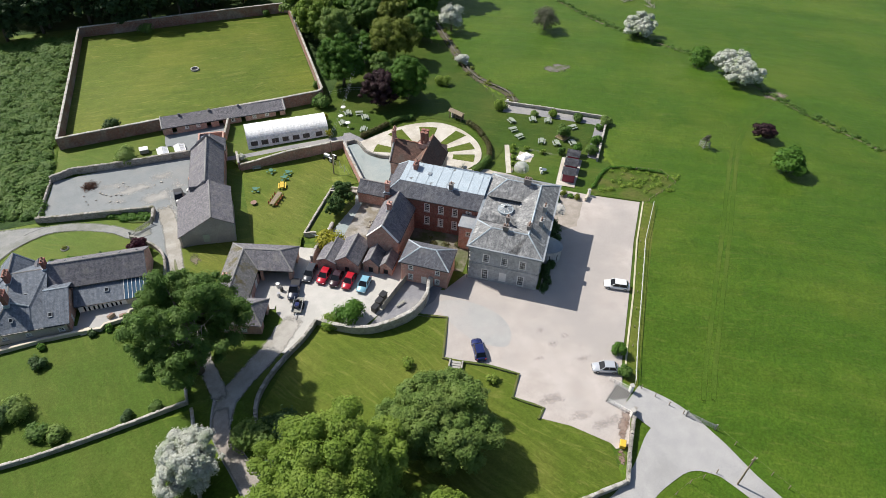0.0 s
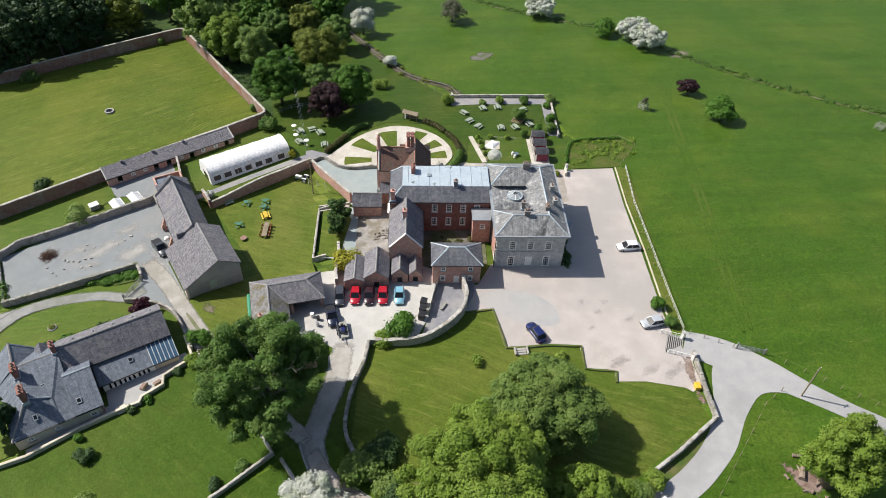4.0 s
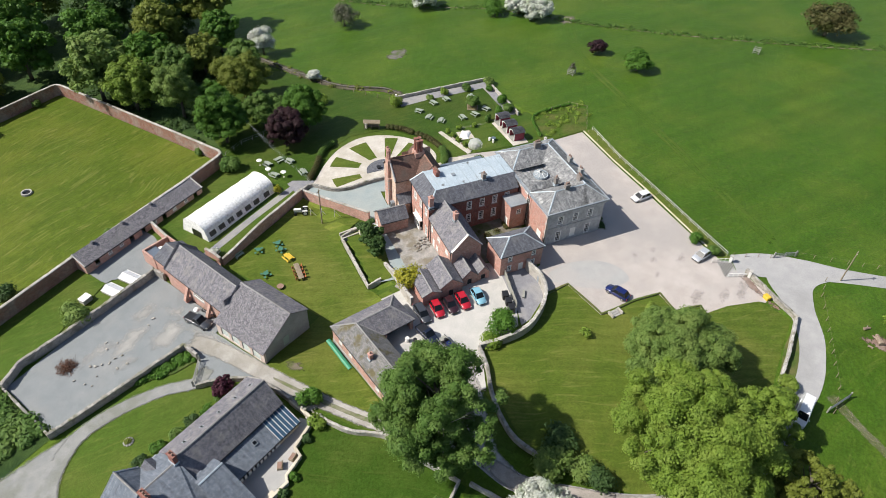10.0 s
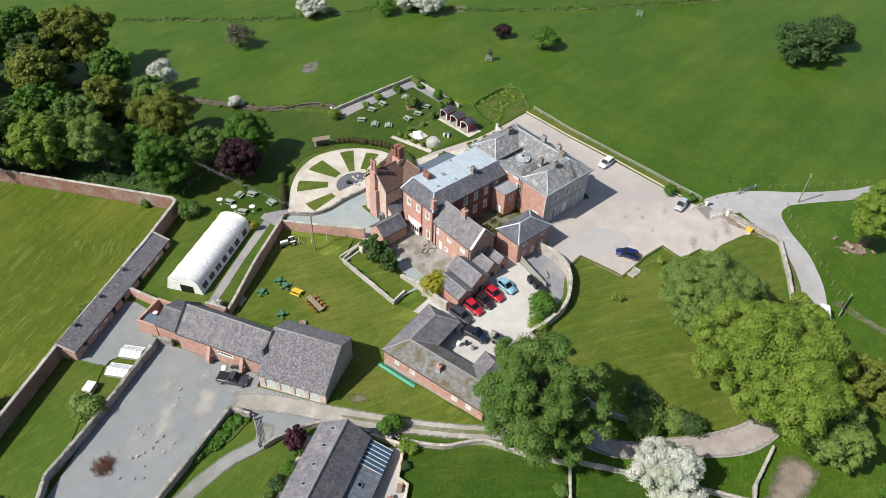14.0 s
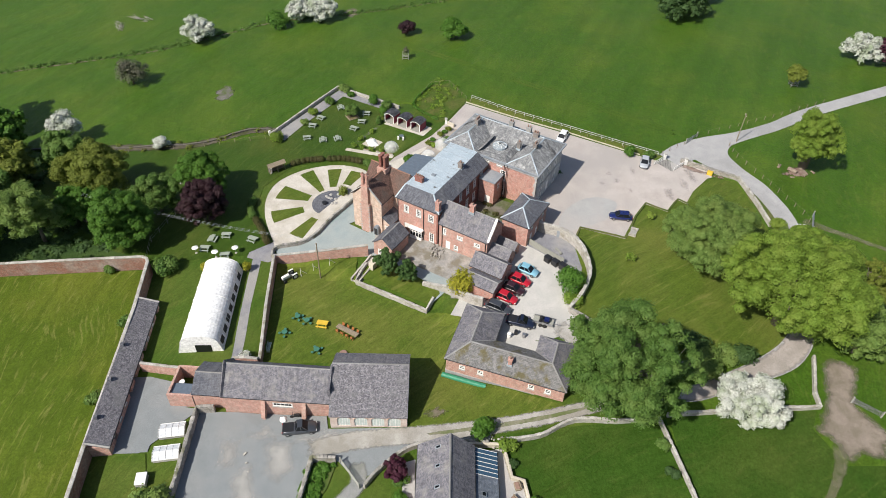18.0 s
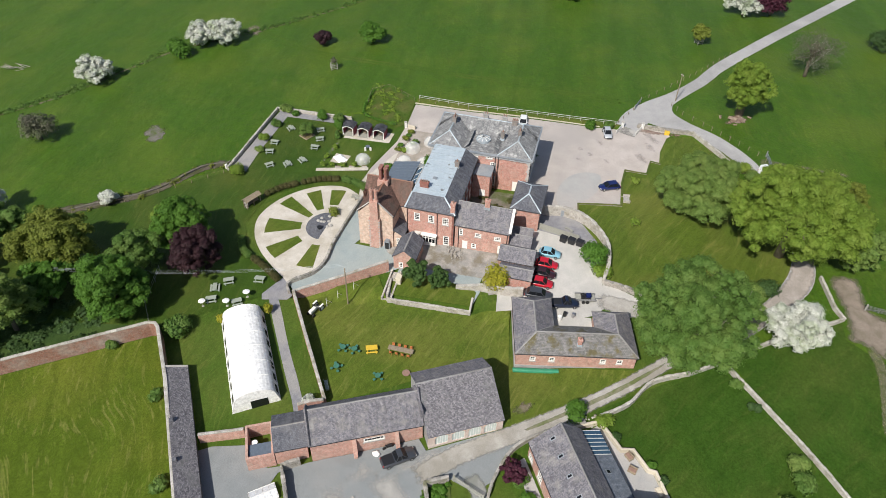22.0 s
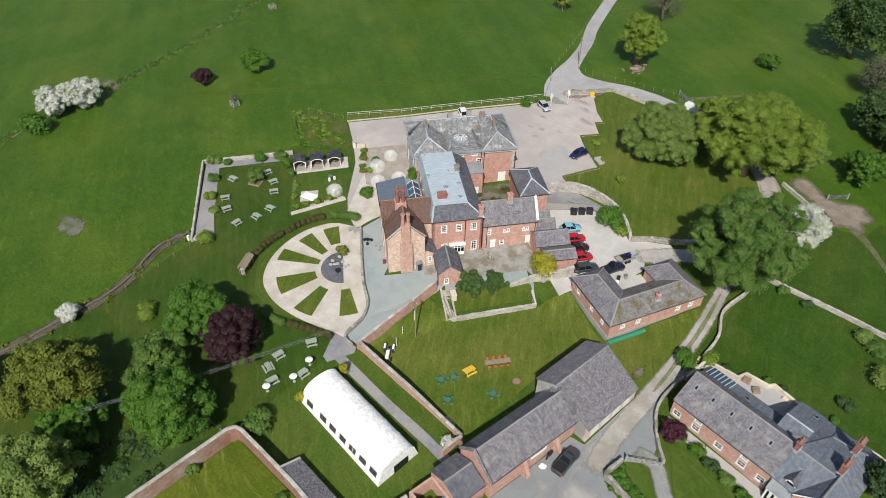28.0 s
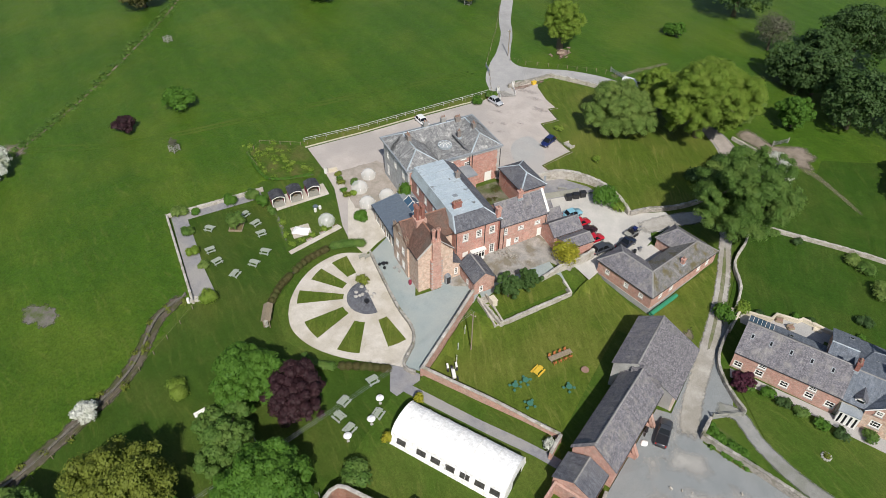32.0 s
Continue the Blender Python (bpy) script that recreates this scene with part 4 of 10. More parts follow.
area("courtyard", [(20.9, 111), (21.2, 107.6), (25.5, 105), (28.4, 108.4), (27.4, 111.4), (23, 112)], M_BLUECOURT, 0.049, "blue-grey chippings beside the old house", "yard")
# roads
ribbon("road", [(48.2, 46.6), (51.4, 41.4), (54.1, 35.4), (56.8, 27.9), (60.8, 18), (66, 8.6), (74, -10.4), (81, -28), (92, -56), (110, -100), (150, -180)], [5.2, 6.6, 5.5, 3.7, 3.3, 3.5, 3.6, 3.7, 3.8, 4.0, 4.4], M_ROAD, 0.06, "pale worn tarmac drive crossing the park", "road")
ribbon("road", [(53.5, 38.8), (49.6, 37.2), (43.4, 33.8), (37.4, 30.8), (29, 29.3), (20, 30.0), (10, 32.0), (1, 36.6), (-5.5, 42.5), (-9.4, 52), (-11.8, 60), (-10.6, 67)], [5, 7.6, 4.8, 4.1, 4.0, 3.6, 3.4, 3.6, 4.4, 3.2, 2.8, 2.8], M_ROAD, 0.062, "pale lane curving below the front lawn", "road")
area("road", curve_through([(56.4, 25.6), (54.7, 29), (52.5, 31.6), (49.75, 32.9), (46.0, 32.3), (42.5, 31.2)], 6) + [(43.4, 34.2), (50, 38), (54, 35.6), (57, 28)], M_ROAD, 0.066, "rounded tarmac mouth of the lane", "road")
ribbon("lane", [(7, 33.4), (1, 36.6), (-5.5, 42.5), (-9.4, 52), (-11.6, 59), (-11.2, 64)], [3.2, 3.9, 4.7, 3.5, 3.1, 2.6], M_DRIVEN, 0.07, "brown gravel bend of the lane under the trees", "lane", rough=0.08)
ribbon("road", [(47.2, 46.4), (45.6, 48)], 4.0, M_ROAD, 0.064, "pale tarmac at the gate", "road")
ribbon("track", [(2.4, 78.6), (-2.2, 72.9), (-7.5, 67.9), (-10.7, 64), (-12.0, 58)], [4.0, 4.2, 4.0, 3.9, 3], M_TRACK, 0.066, "gravel track up to the stable yard", "track", rough=0.07)
ribbon("track", [(-11, 64.5), (-12.9, 73), (-14.9, 82.6), (-16.1, 91.4), (-16.9, 102.5), (-17.3, 110), (-18.6, 118)], [3.0, 2.8, 2.8, 3.0, 3.3, 3.6, 3.6], M_TRACK, 0.068, "pale dirt track with a grassy middle", "track", rough=0.07)
ribbon("verge", [(-13.1, 74), (-14.9, 82.6), (-16.1, 91.4), (-16.9, 101)], [0.4, 0.75, 0.8, 0.4], M_MIDSTRIP, 0.085, "strip of grass between the wheel marks", "verge", rough=0.1)
ribbon("driveway", [(-20.6, 110.4), (-24.1, 110.0), (-28.2, 113.3), (-34.5, 116.3), (-40.3, 117.3), (-44.8, 115.6), (-48.2, 112.6), (-50.8, 108.2), (-52.0, 103.5), (-53, 94), (-54, 86)], [2.9, 2.6, 2.7, 2.9, 3.0, 3.2, 3.2, 3.2, 3.2, 3.0, 3.0], M_DRIVEWAY, 0.06, "gravel drive curving round the cottage lawn", "driveway", rough=0.08)
area("driveway", [(-44, 116.6), (-47, 119.4), (-56, 121), (-56, 104), (-53, 100), (-51.5, 107.5), (-48.6, 112.6)], M_DRIVEWAY, 0.063, "gravel turning place beside the cottage lawn", "driveway")
ribbon("driveway", [(-39, 117.2), (-46, 118), (-54, 118.6), (-64, 120)], [2.6, 4.2, 7.0, 9.0], M_DRIVEWAY, 0.057, "gravel drive leading away behind the cottage", "driveway", rough=0.08)
area("earth_yard", frayed([(-5.6, 35.6), (-8.2, 32), (-14.6, 35.4), (-20.2, 32.6), (-24, 35.4), (-23.2, 38.4), (-24.2, 41), (-20.6, 42), (-18.4, 43.6), (-15.4, 41), (-12.6, 39.6), (-7.2, 37.6)], 0.4), M_DIRT, 0.05, "bare trampled earth by the field gate", "earth", 1.0)
ribbon("footpath", [(-20.4, 41), (-24.6, 42.6), (-29, 46), (-36, 52)], [3.0, 2.4, 1.8, 1.2], M_FAINT, 0.045, "narrow trodden path across the paddock", "path", rough=0.4)
area("earth_patch", ragged(134.6, 120.8, 4.2, 2.6, 5), M_DIRT, 0.035, "bare trodden earth at the gap in the old hedge bank", "earth")
area("earth_patch", ragged(84.6, 149.8, 4.2, 3.0, 3), M_MUD, 0.03, "bare grey patch in the pasture", "earth")
area("earth_patch", ragged(-13.2, 98.6, 1.5, 2.4, 8), M_BARE, 0.05, "bare worn corner of the lawn", "earth")
area("flower_bed", frayed([(40.0, 34.6), (40.4, 34.2), (43.3, 38.9), (47.0, 44.0), (45.6, 45.4), (43.9, 43.6), (42.0, 40.2), (40.4, 37.4)], 0.35), M_LITTER, 0.075, "bare brown bed beside the drive wall", "flower bed")
area("terrace", [(84, 120.6), (63.6, 134.6), (61.4, 131.4), (67.2, 128.2), (80.6, 119.4), (72, 107.2), (73.6, 105.8)], M_PAVE, 0.05, "grey gravel walk inside the terrace wall", "path")
area("seating_area", [(56.9, 117.4), (52.6, 106.1), (62.2, 98.4), (69.3, 107.6)], M_LAWN2, 0.05, "square lawn with domes and garden huts", "lawn")
area("patio", [(66.6, 108.8), (60.6, 99.6), (62.4, 98.4), (63.9, 97.4), (70.4, 106.4)], M_CREAM, 0.06, "cream paving under the garden huts", "patio")
ribbon("garden_border", [(56.6, 117), (52.7, 106.4)], 1.1, M_CREAM, 0.07, "pale border of the square lawn", "path", 2)
ribbon("garden_border", [(57, 117.2), (62.6, 112.2), (69, 107.8)], 1.0, M_TRACK, 0.07, "pale border of the square lawn", "path", 2)
area("patio", [(58.4, 113.6), (61, 111.6), (58.8, 108.8), (56.2, 110.8)], M_CREAM, 0.065, "square cream paving for a collapsed dome", "patio")
area("patio", frayed([(63.6, 92.6), (58.4, 85.6), (55, 85.2), (50.2, 89.6), (47, 96.6), (49.6, 99.6), (53.4, 100.6), (57.4, 97.6)], 0.3), M_EARTHY, 0.064, "gravel dining terrace with clear domes", "patio")
area("cottage_terrace", [(-20, 91.6), (-32.6, 92), (-33, 88.4), (-45, 87.6), (-45, 86.4), (-38, 86.6), (-32.4, 86.4), (-29, 86), (-28.4, 86.8), (-25, 87.2), (-24.4, 88.8), (-19.6, 89.6)], M_PALE, 0.06, "pale grey gravel terrace along the cottage", "patio")
area("footpath", [(-20.8, 101.9), (-37.2, 102.4), (-44, 102.9), (-44.4, 105.2), (-39, 104.9), (-36, 104.2), (-21.2, 103.6)], M_PALE, 0.062, "pale gravel path along the cottage front", "path")
area("flower_bed", [(-20.6, 117.2), (-27, 118.5), (-29.6, 117.9), (-24.6, 114.2), (-21, 113.2)], M_ROUGH, 0.06, "overgrown bed between wall and drive", "flower bed")

# garden beds of the half-round garden
PX, PY = 37.4, 118.6
for a0, a1, r0, r1 in ((-33, -17, 6.4, 11.2), (-6, 9, 5.3, 11.6), (23, 37, 4.6, 12.6), (58, 79, 5.0, 12.0), (99, 117, 5.8, 12.2), (140, 156, 5.6, 11.6)):
    turn = [radians(a0 + (a1 - a0) * k / 4) for k in range(5)]
    pts = [(PX + r1 * math.cos(a), PY + r1 * math.sin(a)) for a in turn] + [(PX + r0 * math.cos(a), PY + r0 * math.sin(a)) for a in turn[::-1]]
    tagged(area("grass_bed", pts, M_LAWN, 0.1, "wedge-shaped grass bed in pale gravel", "grass bed", 2.0, "structure", 0.1), group="beds of the half-round garden")
pond = [(PX + 4.0 * math.cos(radians(a)), PY + 4.0 * math.sin(radians(a))) for a in range(-37, 146, 14)]
area("slate_bed", pond, M_SLATE_DARK, 0.1, "half-round bed of dark slate chippings", "slate bed", 2.0, "structure", 0.1)

# walls
long_wall("garden_wall", [(19.2, 150.2), (20.2, 150.6), (20.7, 151.6), (20.9, 180), (21, 210.4), (20.6, 211.4), (19.6, 211.9)], 3.0, 0.5, M_BRICK_WALL, "high weathered brick wall of the walled garden")
long_wall("garden_wall", [(19.6, 211.9), (0, 212.4), (-40.5, 213.4)], 3.0, 0.5, M_BRICK_WALL, "high weathered brick wall of the walled garden")
long_wall("garden_wall", [(-40.2, 213), (-40.2, 180), (-40.4, 148.2)], 3.0, 0.5, M_BRICK_WALL, "high weathered brick wall of the walled garden")
long_wall("garden_wall", [(-40.6, 148.0), (-18, 148.9), (8, 149.4), (19.2, 150.2)], 3.0, 0.5, M_BRICK_WALL, "high weathered brick wall of the walled garden")
long_wall("brick_wall", [(20.9, 127.7), (10, 127.4), (-2.2, 126.9)], [1.7, 1.6, 1.6], 0.45, M_BRICK_OLD, "tall red brick wall with stone coping beside the lawn")
long_wall("brick_wall", [(21, 127.9), (21.15, 118), (21.3, 110.4)], [1.35, 1.9, 2.5], 0.45, M_BRICK_OLD, "curving red brick wall holding up the entrance court")
long_wall("brick_wall", [(-4.2, 139.1), (-2.9, 145.5)], 2.0, 0.4, M_BRICK_OLD, "red brick wall between annex and lean-to")
long_wall("brick_wall", [(-2.4, 127.1), (-2.4, 131)], [1.6, 1.5], 0.45, M_BRICK_OLD, "short red brick return wall")
long_wall("low_wall", [(21.8, 128.4), (24.2, 128), (25.2, 123.5), (27.4, 120.8), (32.4, 117.9), (43.4, 109.8)], 0.7, 0.4, M_STONE, "low stone wall round the half-round garden", smooth_line=True)
long_wall("low_wall", [(18.8, 110.6), (15, 112.4), (7.3, 99.9), (9.4, 98.6)], 0.5, 0.36, M_STONE_PALE, "low pale stone wall of the raised garden")
long_wall("stone_wall", [(13, 100.4), (10.9, 96.2), (8.4, 92.6), (7.2, 90.2)], [0.6, 1.4, 1.9, 2.0], 0.5, M_STONE_PALE, "pale rubble wall beside the steps")
long_wall("stone_wall", [(27.4, 78.4), (25.6, 77.6), (24.2, 74.6), (21.3, 71.9), (17.0, 70.7), (12.6, 70.9), (8.6, 72.9), (5.4, 75.6)], [2.2, 2.2, 2.2, 2.1, 1.9, 1.6, 1.4, 1.2], 0.55, M_STONE_PALE, "curved rubble wall between yard and lawn", smooth_line=True)
long_wall("stone_wall", [(5.2, 75.6), (2.6, 72.6), (-0.8, 69.8), (-4.4, 65.8), (-6.4, 61.6), (-6.6, 54.5)], [1.0, 0.9, 0.8, 0.8, 0.8, 0.7], 0.5, M_STONE, "low rubble wall along the track", smooth_line=True)
long_wall("stone_wall", [(47.4, 44.2), (43.5, 38.9), (40.2, 33.8)], 0.9, 0.45, M_STONE, "low stone wall beside the drive")
long_wall("stone_wall", [(40, 34), (31.4, 33.3), (25.5, 33.2)], 0.9, 0.45, M_STONE_PALE, "low pale stone wall above the lane")
long_wall("terrace_wall", [(73.4, 105.2), (84.6, 121), (63.4, 135)], 0.75, 0.4, M_STONE_PALE, "low pale wall round the picnic terrace")
long_wall("stone_wall", [(-11.2, 132.2), (-11.3, 134.8), (-21.7, 135.2), (-30, 135.6), (-37, 136.4), (-41.2, 134.6)], 1.5, 0.5, M_STONE, "long rubble wall beside the farmyard")
long_wall("stone_wall", [(-20.2, 116.6), (-30.2, 118.3), (-42.6, 120.6)], 1.2, 0.5, M_STONE, "rubble wall between farmyard and drive")
long_wall("stone_wall", [(-20.2, 116.6), (-20.5, 113.2)], 1.1, 0.5, M_STONE, "short rubble wall end by the track")
long_wall("low_wall", [(-41.2, 134.6), (-42.4, 120.8)], 0.6, 0.35, M_STONE, "low wall closing the farmyard")
long_wall("stone_wall", [(-18.6, 89), (-18.1, 83.8), (-15.8, 78.4), (-16.3, 72)], 0.8, 0.4, M_STONE_PALE, "low pale stone wall along the track", smooth_line=True)
long_wall("stone_wall", [(-16.3, 72.4), (-16.1, 66), (-23.7, 64.9), (-30.6, 64), (-37, 63.4), (-52, 63)], 0.8, 0.36, M_STONE_PALE, "low stone wall round the cottage lawn")
long_wall("stone_wall", [(-15.5, 64.6), (-15.2, 56), (-15.1, 41.4), (-12.6, 41.2), (-5.8, 38.4)], 0.7, 0.4, M_STONE_PALE, "low stone wall beside the lane")
long_wall("cottage_wall", [(-18.9, 94.6), (-19.4, 89.4), (-24.4, 88.6), (-25, 87), (-28.4, 86.6), (-29, 85.8), (-32.4, 86.2), (-38, 86.4), (-45, 86.0), (-49, 86.8)], 0.7, 0.35, M_RENDER, "cream-rendered terrace wall of the cottage", cope=M_RENDER)
long_wall("stone_wall", [(-18.9, 91.4), (-18.6, 95.4), (-18.5, 99.7), (-19.1, 102.6), (-20.6, 105.1), (-22.9, 107.6), (-24.7, 109)], 0.8, 0.4, M_STONE, "low stone garden wall curving beside the track", smooth_line=True)
long_wall("stone_wall", [(66, 134.2), (66.4, 140.4), (62, 150), (61.2, 158), (61.8, 171), (63, 190)], 0.35, 0.32, M_TUMBLED, "tumbled field wall half lost in grass", cope=M_TUMBLED, smooth_line=True, rough_top=0.5, cope_h=0.12)
for pts in ([(21.5, 72.2), (26.4, 69.9), (23, 62), (24.2, 61.2)], [(25.6, 60.4), (29.2, 58.5), (33.3, 55.4), (30.7, 51.7), (34.5, 48.5), (32.9, 47)]):
    long_wall("low_wall", pts, 0.2, 0.3, M_STONE, "very low mossy kerb wall of the lawn", cope=M_ROUGH, rough_top=0.16, cope_h=0.1)
long_wall("kerb", [(75.4, 88.9), (67.6, 78.1), (59.8, 66), (52.5, 55.4), (50.4, 52.2)], 0.1, 0.24, M_COPING, "pale kerb stones along the car park", cope=M_KERB, cope_h=0.05, rough_top=0)
long_wall("low_wall", [(65.2, 93.8), (63.9, 92.4)], 0.8, 0.35, M_RENDER, "low pale wall between car park and dining terrace", cope=M_RENDER)


# ---- buildings ----
WINDOWS = {}


def window_meshes(w, h, nx, ny, kind):
    key = (round(w, 2), round(h, 2), nx, ny, kind)
    if key not in WINDOWS:
        fr, gl, sill = bmesh.new(), bmesh.new(), bmesh.new()
        b, bar = 0.17, 0.05
        y0, y1 = 0.01, 0.12
        box(fr, -w / 2, y0, 0, -w / 2 + b, y1, h), box(fr, w / 2 - b, y0, 0, w / 2, y1, h)
        box(fr, -w / 2 + b, y0, 0, w / 2 - b, y1, b), box(fr, -w / 2 + b, y0, h - b, w / 2 - b, y1, h)
        for i in range(1, nx):
            x = -w / 2 + w * i / nx
            box(fr, x - bar / 2, y0 + 0.02, b, x + bar / 2, y1 - 0.02, h - b)
        for i in range(1, ny):
            z, k = h * i / ny, (0.07 if ny % 2 == 0 and i == ny // 2 else bar)
            box(fr, -w / 2 + b, y0 + 0.025, z - k / 2, w / 2 - b, y1 - 0.015, z + k / 2)
        face(gl, (-w / 2 + b, 0.1, b), (w / 2 - b, 0.1, b), (w / 2 - b, 0.1, h - b), (-w / 2 + b, 0.1, h - b))
        box(sill, -w / 2 - 0.1, -0.1, -0.14, w / 2 + 0.1, 0.1, 0)
        WINDOWS[key] = (to_mesh("window", fr, M_WHITE), to_mesh("pane", gl, M_GLASS), to_mesh("sill", sill, M_COPING))
    return WINDOWS[key]


def door_mesh(w, h):
    key = ("door", round(w, 2), round(h, 2))
    if key not in WINDOWS:
        bm = bmesh.new()
        box(bm, -w / 2, 0.06, 0, w / 2, 0.14, h)
        for x in (-w / 4, w / 4):
            for z0, z1 in ((0.15, 0.45), (0.52, 0.93)):
                box(bm, x - w * 0.17, 0.035, z0 * h, x + w * 0.17, 0.07, z1 * h)
        knob = bmesh.new()
        rod(knob, (w * 0.4, 0.0, h * 0.5), (w * 0.4, 0.08, h * 0.5), 0.04)
        WINDOWS[key] = (to_mesh("door", bm, M_WHITE), to_mesh("handle", knob, M_BLACK))
    return WINDOWS[key]


def wall(par, p, q, z0, z1, holes, mat, thick=0.35, peak=None, name="wall"):
    """A wall from p to q, its outside on the right hand; holes: (place along, sill height, width, height, kind). peak: (place along, height) of a gable."""
    p, q = Vector(p), Vector(q)
    L = (q - p).length
    ang = math.atan2(q.y - p.y, q.x - p.x)
    m = Matrix.Translation((p.x, p.y, 0)) @ Matrix.Rotation(ang, 4, "Z")
    rects = [(s - w / 2, zs, s + w / 2, zs + h) for s, zs, w, h, k in holes]
    xs = sorted({0.0, L, *(r[0] for r in rects), *(r[2] for r in rects)})
    zs = sorted({z0, z1, *(r[1] for r in rects), *(r[3] for r in rects)})
    bm = bmesh.new()
    for i in range(len(xs) - 1):
        for j in range(len(zs) - 1):
            cx, cz = (xs[i] + xs[i + 1]) / 2, (zs[j] + zs[j + 1]) / 2
            if any(r[0] < cx < r[2] and r[1] < cz < r[3] for r in rects):
                continue
            a, b, c, d = xs[i], xs[i + 1], zs[j], zs[j + 1]
            face(bm, (a, 0, c), (b, 0, c), (b, 0, d), (a, 0, d))
            face(bm, (b, thick, c), (a, thick, c), (a, thick, d), (b, thick, d))
    for a, c, b, d in rects:
        face(bm, (a, 0, c), (a, 0, d), (a, thick, d), (a, thick, c)), face(bm, (b, 0, d), (b, 0, c), (b, thick, c), (b, thick, d))
        face(bm, (a, 0, d), (b, 0, d), (b, thick, d), (a, thick, d)), face(bm, (b, 0, c), (a, 0, c), (a, thick, c), (b, thick, c))
    face(bm, (0, 0, z0), (0, 0, z1), (0, thick, z1), (0, thick, z0)), face(bm, (L, 0, z1), (L, 0, z0), (L, thick, z0), (L, thick, z1))
    face(bm, (0, 0, z1), (L, 0, z1), (L, thick, z1), (0, thick, z1))
    if peak:
        s, zr = peak
        face(bm, (0, 0, z1), (L, 0, z1), (s, 0, zr)), face(bm, (L, thick, z1), (0, thick, z1), (s, thick, zr))
        face(bm, (0, 0, z1), (s, 0, zr), (s, thick, zr), (0, thick, z1)), face(bm, (s, 0, zr), (L, 0, z1), (L, thick, z1), (s, thick, zr))
    ob = part(name, bm, mat, par, "", m)
    for s, zsill, w, h, k in holes:
        at = m @ Matrix.Translation((s, 0, zsill))
        if k == "door":
            d, kn = door_mesh(w, h)
            o = part("door", d, None, par, "white panelled door", at)
            part("handle", kn, None, o)
        elif k == "gap":
            pass
        elif k == "shut":
            part("shutter", boxed(-w / 2, 0.08, 0, w / 2, 0.16, h), M_WHITE, par, "white blocked window panel", at)
        else:
            nx, ny = k
            f, g, sl = window_meshes(w, h, nx, ny, "sash")
            o = part("window", f, None, par, "white sash window", at)
            part("pane", g, None, o)
            part("sill", sl, None, o)
    return ob


def chimney(par, x, y, z0, z1, w, d, pots=2, mat=None):
    mat = mat or M_BRICK
    st = bmesh.new()
    box(st, x - w / 2, y - d / 2, z0, x + w / 2, y + d / 2, z1 - 0.25)
    box(st, x - w / 2 - 0.08, y - d / 2 - 0.08, z1 - 0.25, x + w / 2 + 0.08, y + d / 2 + 0.08, z1)
    s = part("chimney_stack", st, mat, par, "brick chimney stack")
    for i in range(pots):
        u = (i + 0.5) / pots - 0.5
        px, py = (x + u * w, y) if w >= d else (x, y + u * d)
        pot = bmesh.new()
        rod(pot, (px, py, z1), (px, py, z1 + 0.45), 0.15, 0.12, 8)
        part("chimney_pot", pot, M_POT, s)
    fl = bmesh.new()
    box(fl, x - w / 2 - 0.1, y - d / 2 - 0.1, z0, x + w / 2 + 0.1, y + d / 2 + 0.1, z0 + (z1 - z0) * 0.25)
    part("flashing", fl, M_LEAD, s)
    return s


def slopes(par, sheets, mat, thick=0.14, name="roof_slope", label=""):
    for pts in sheets:
        bm = bmesh.new()
        slab(bm, pts, thick)
        bmesh.ops.recalc_face_normals(bm, faces=bm.faces[:])
        part(name, bm, mat, par, label)


def ridges(par, lines, mat=None, w=0.15, h=0.08):
    for p, q in lines:
        bm = bmesh.new()
        ridge_bar(bm, p, q, w, h)
        bmesh.ops.recalc_face_normals(bm, faces=bm.faces[:])
        part("ridge", bm, mat or M_RIDGE, par)


def gutter(par, p, q, r=0.08):
    bm = bmesh.new()
    rod(bm, p, q, r, r, 6)
    part("gutter", bm, M_BLACK, par)


def downpipe(par, x, y, z0, z1):
    bm = bmesh.new()
    rod(bm, (x, y, z0), (x, y, z1), 0.07, 0.07, 6)
    part("downpipe", bm, M_BLACK, par)


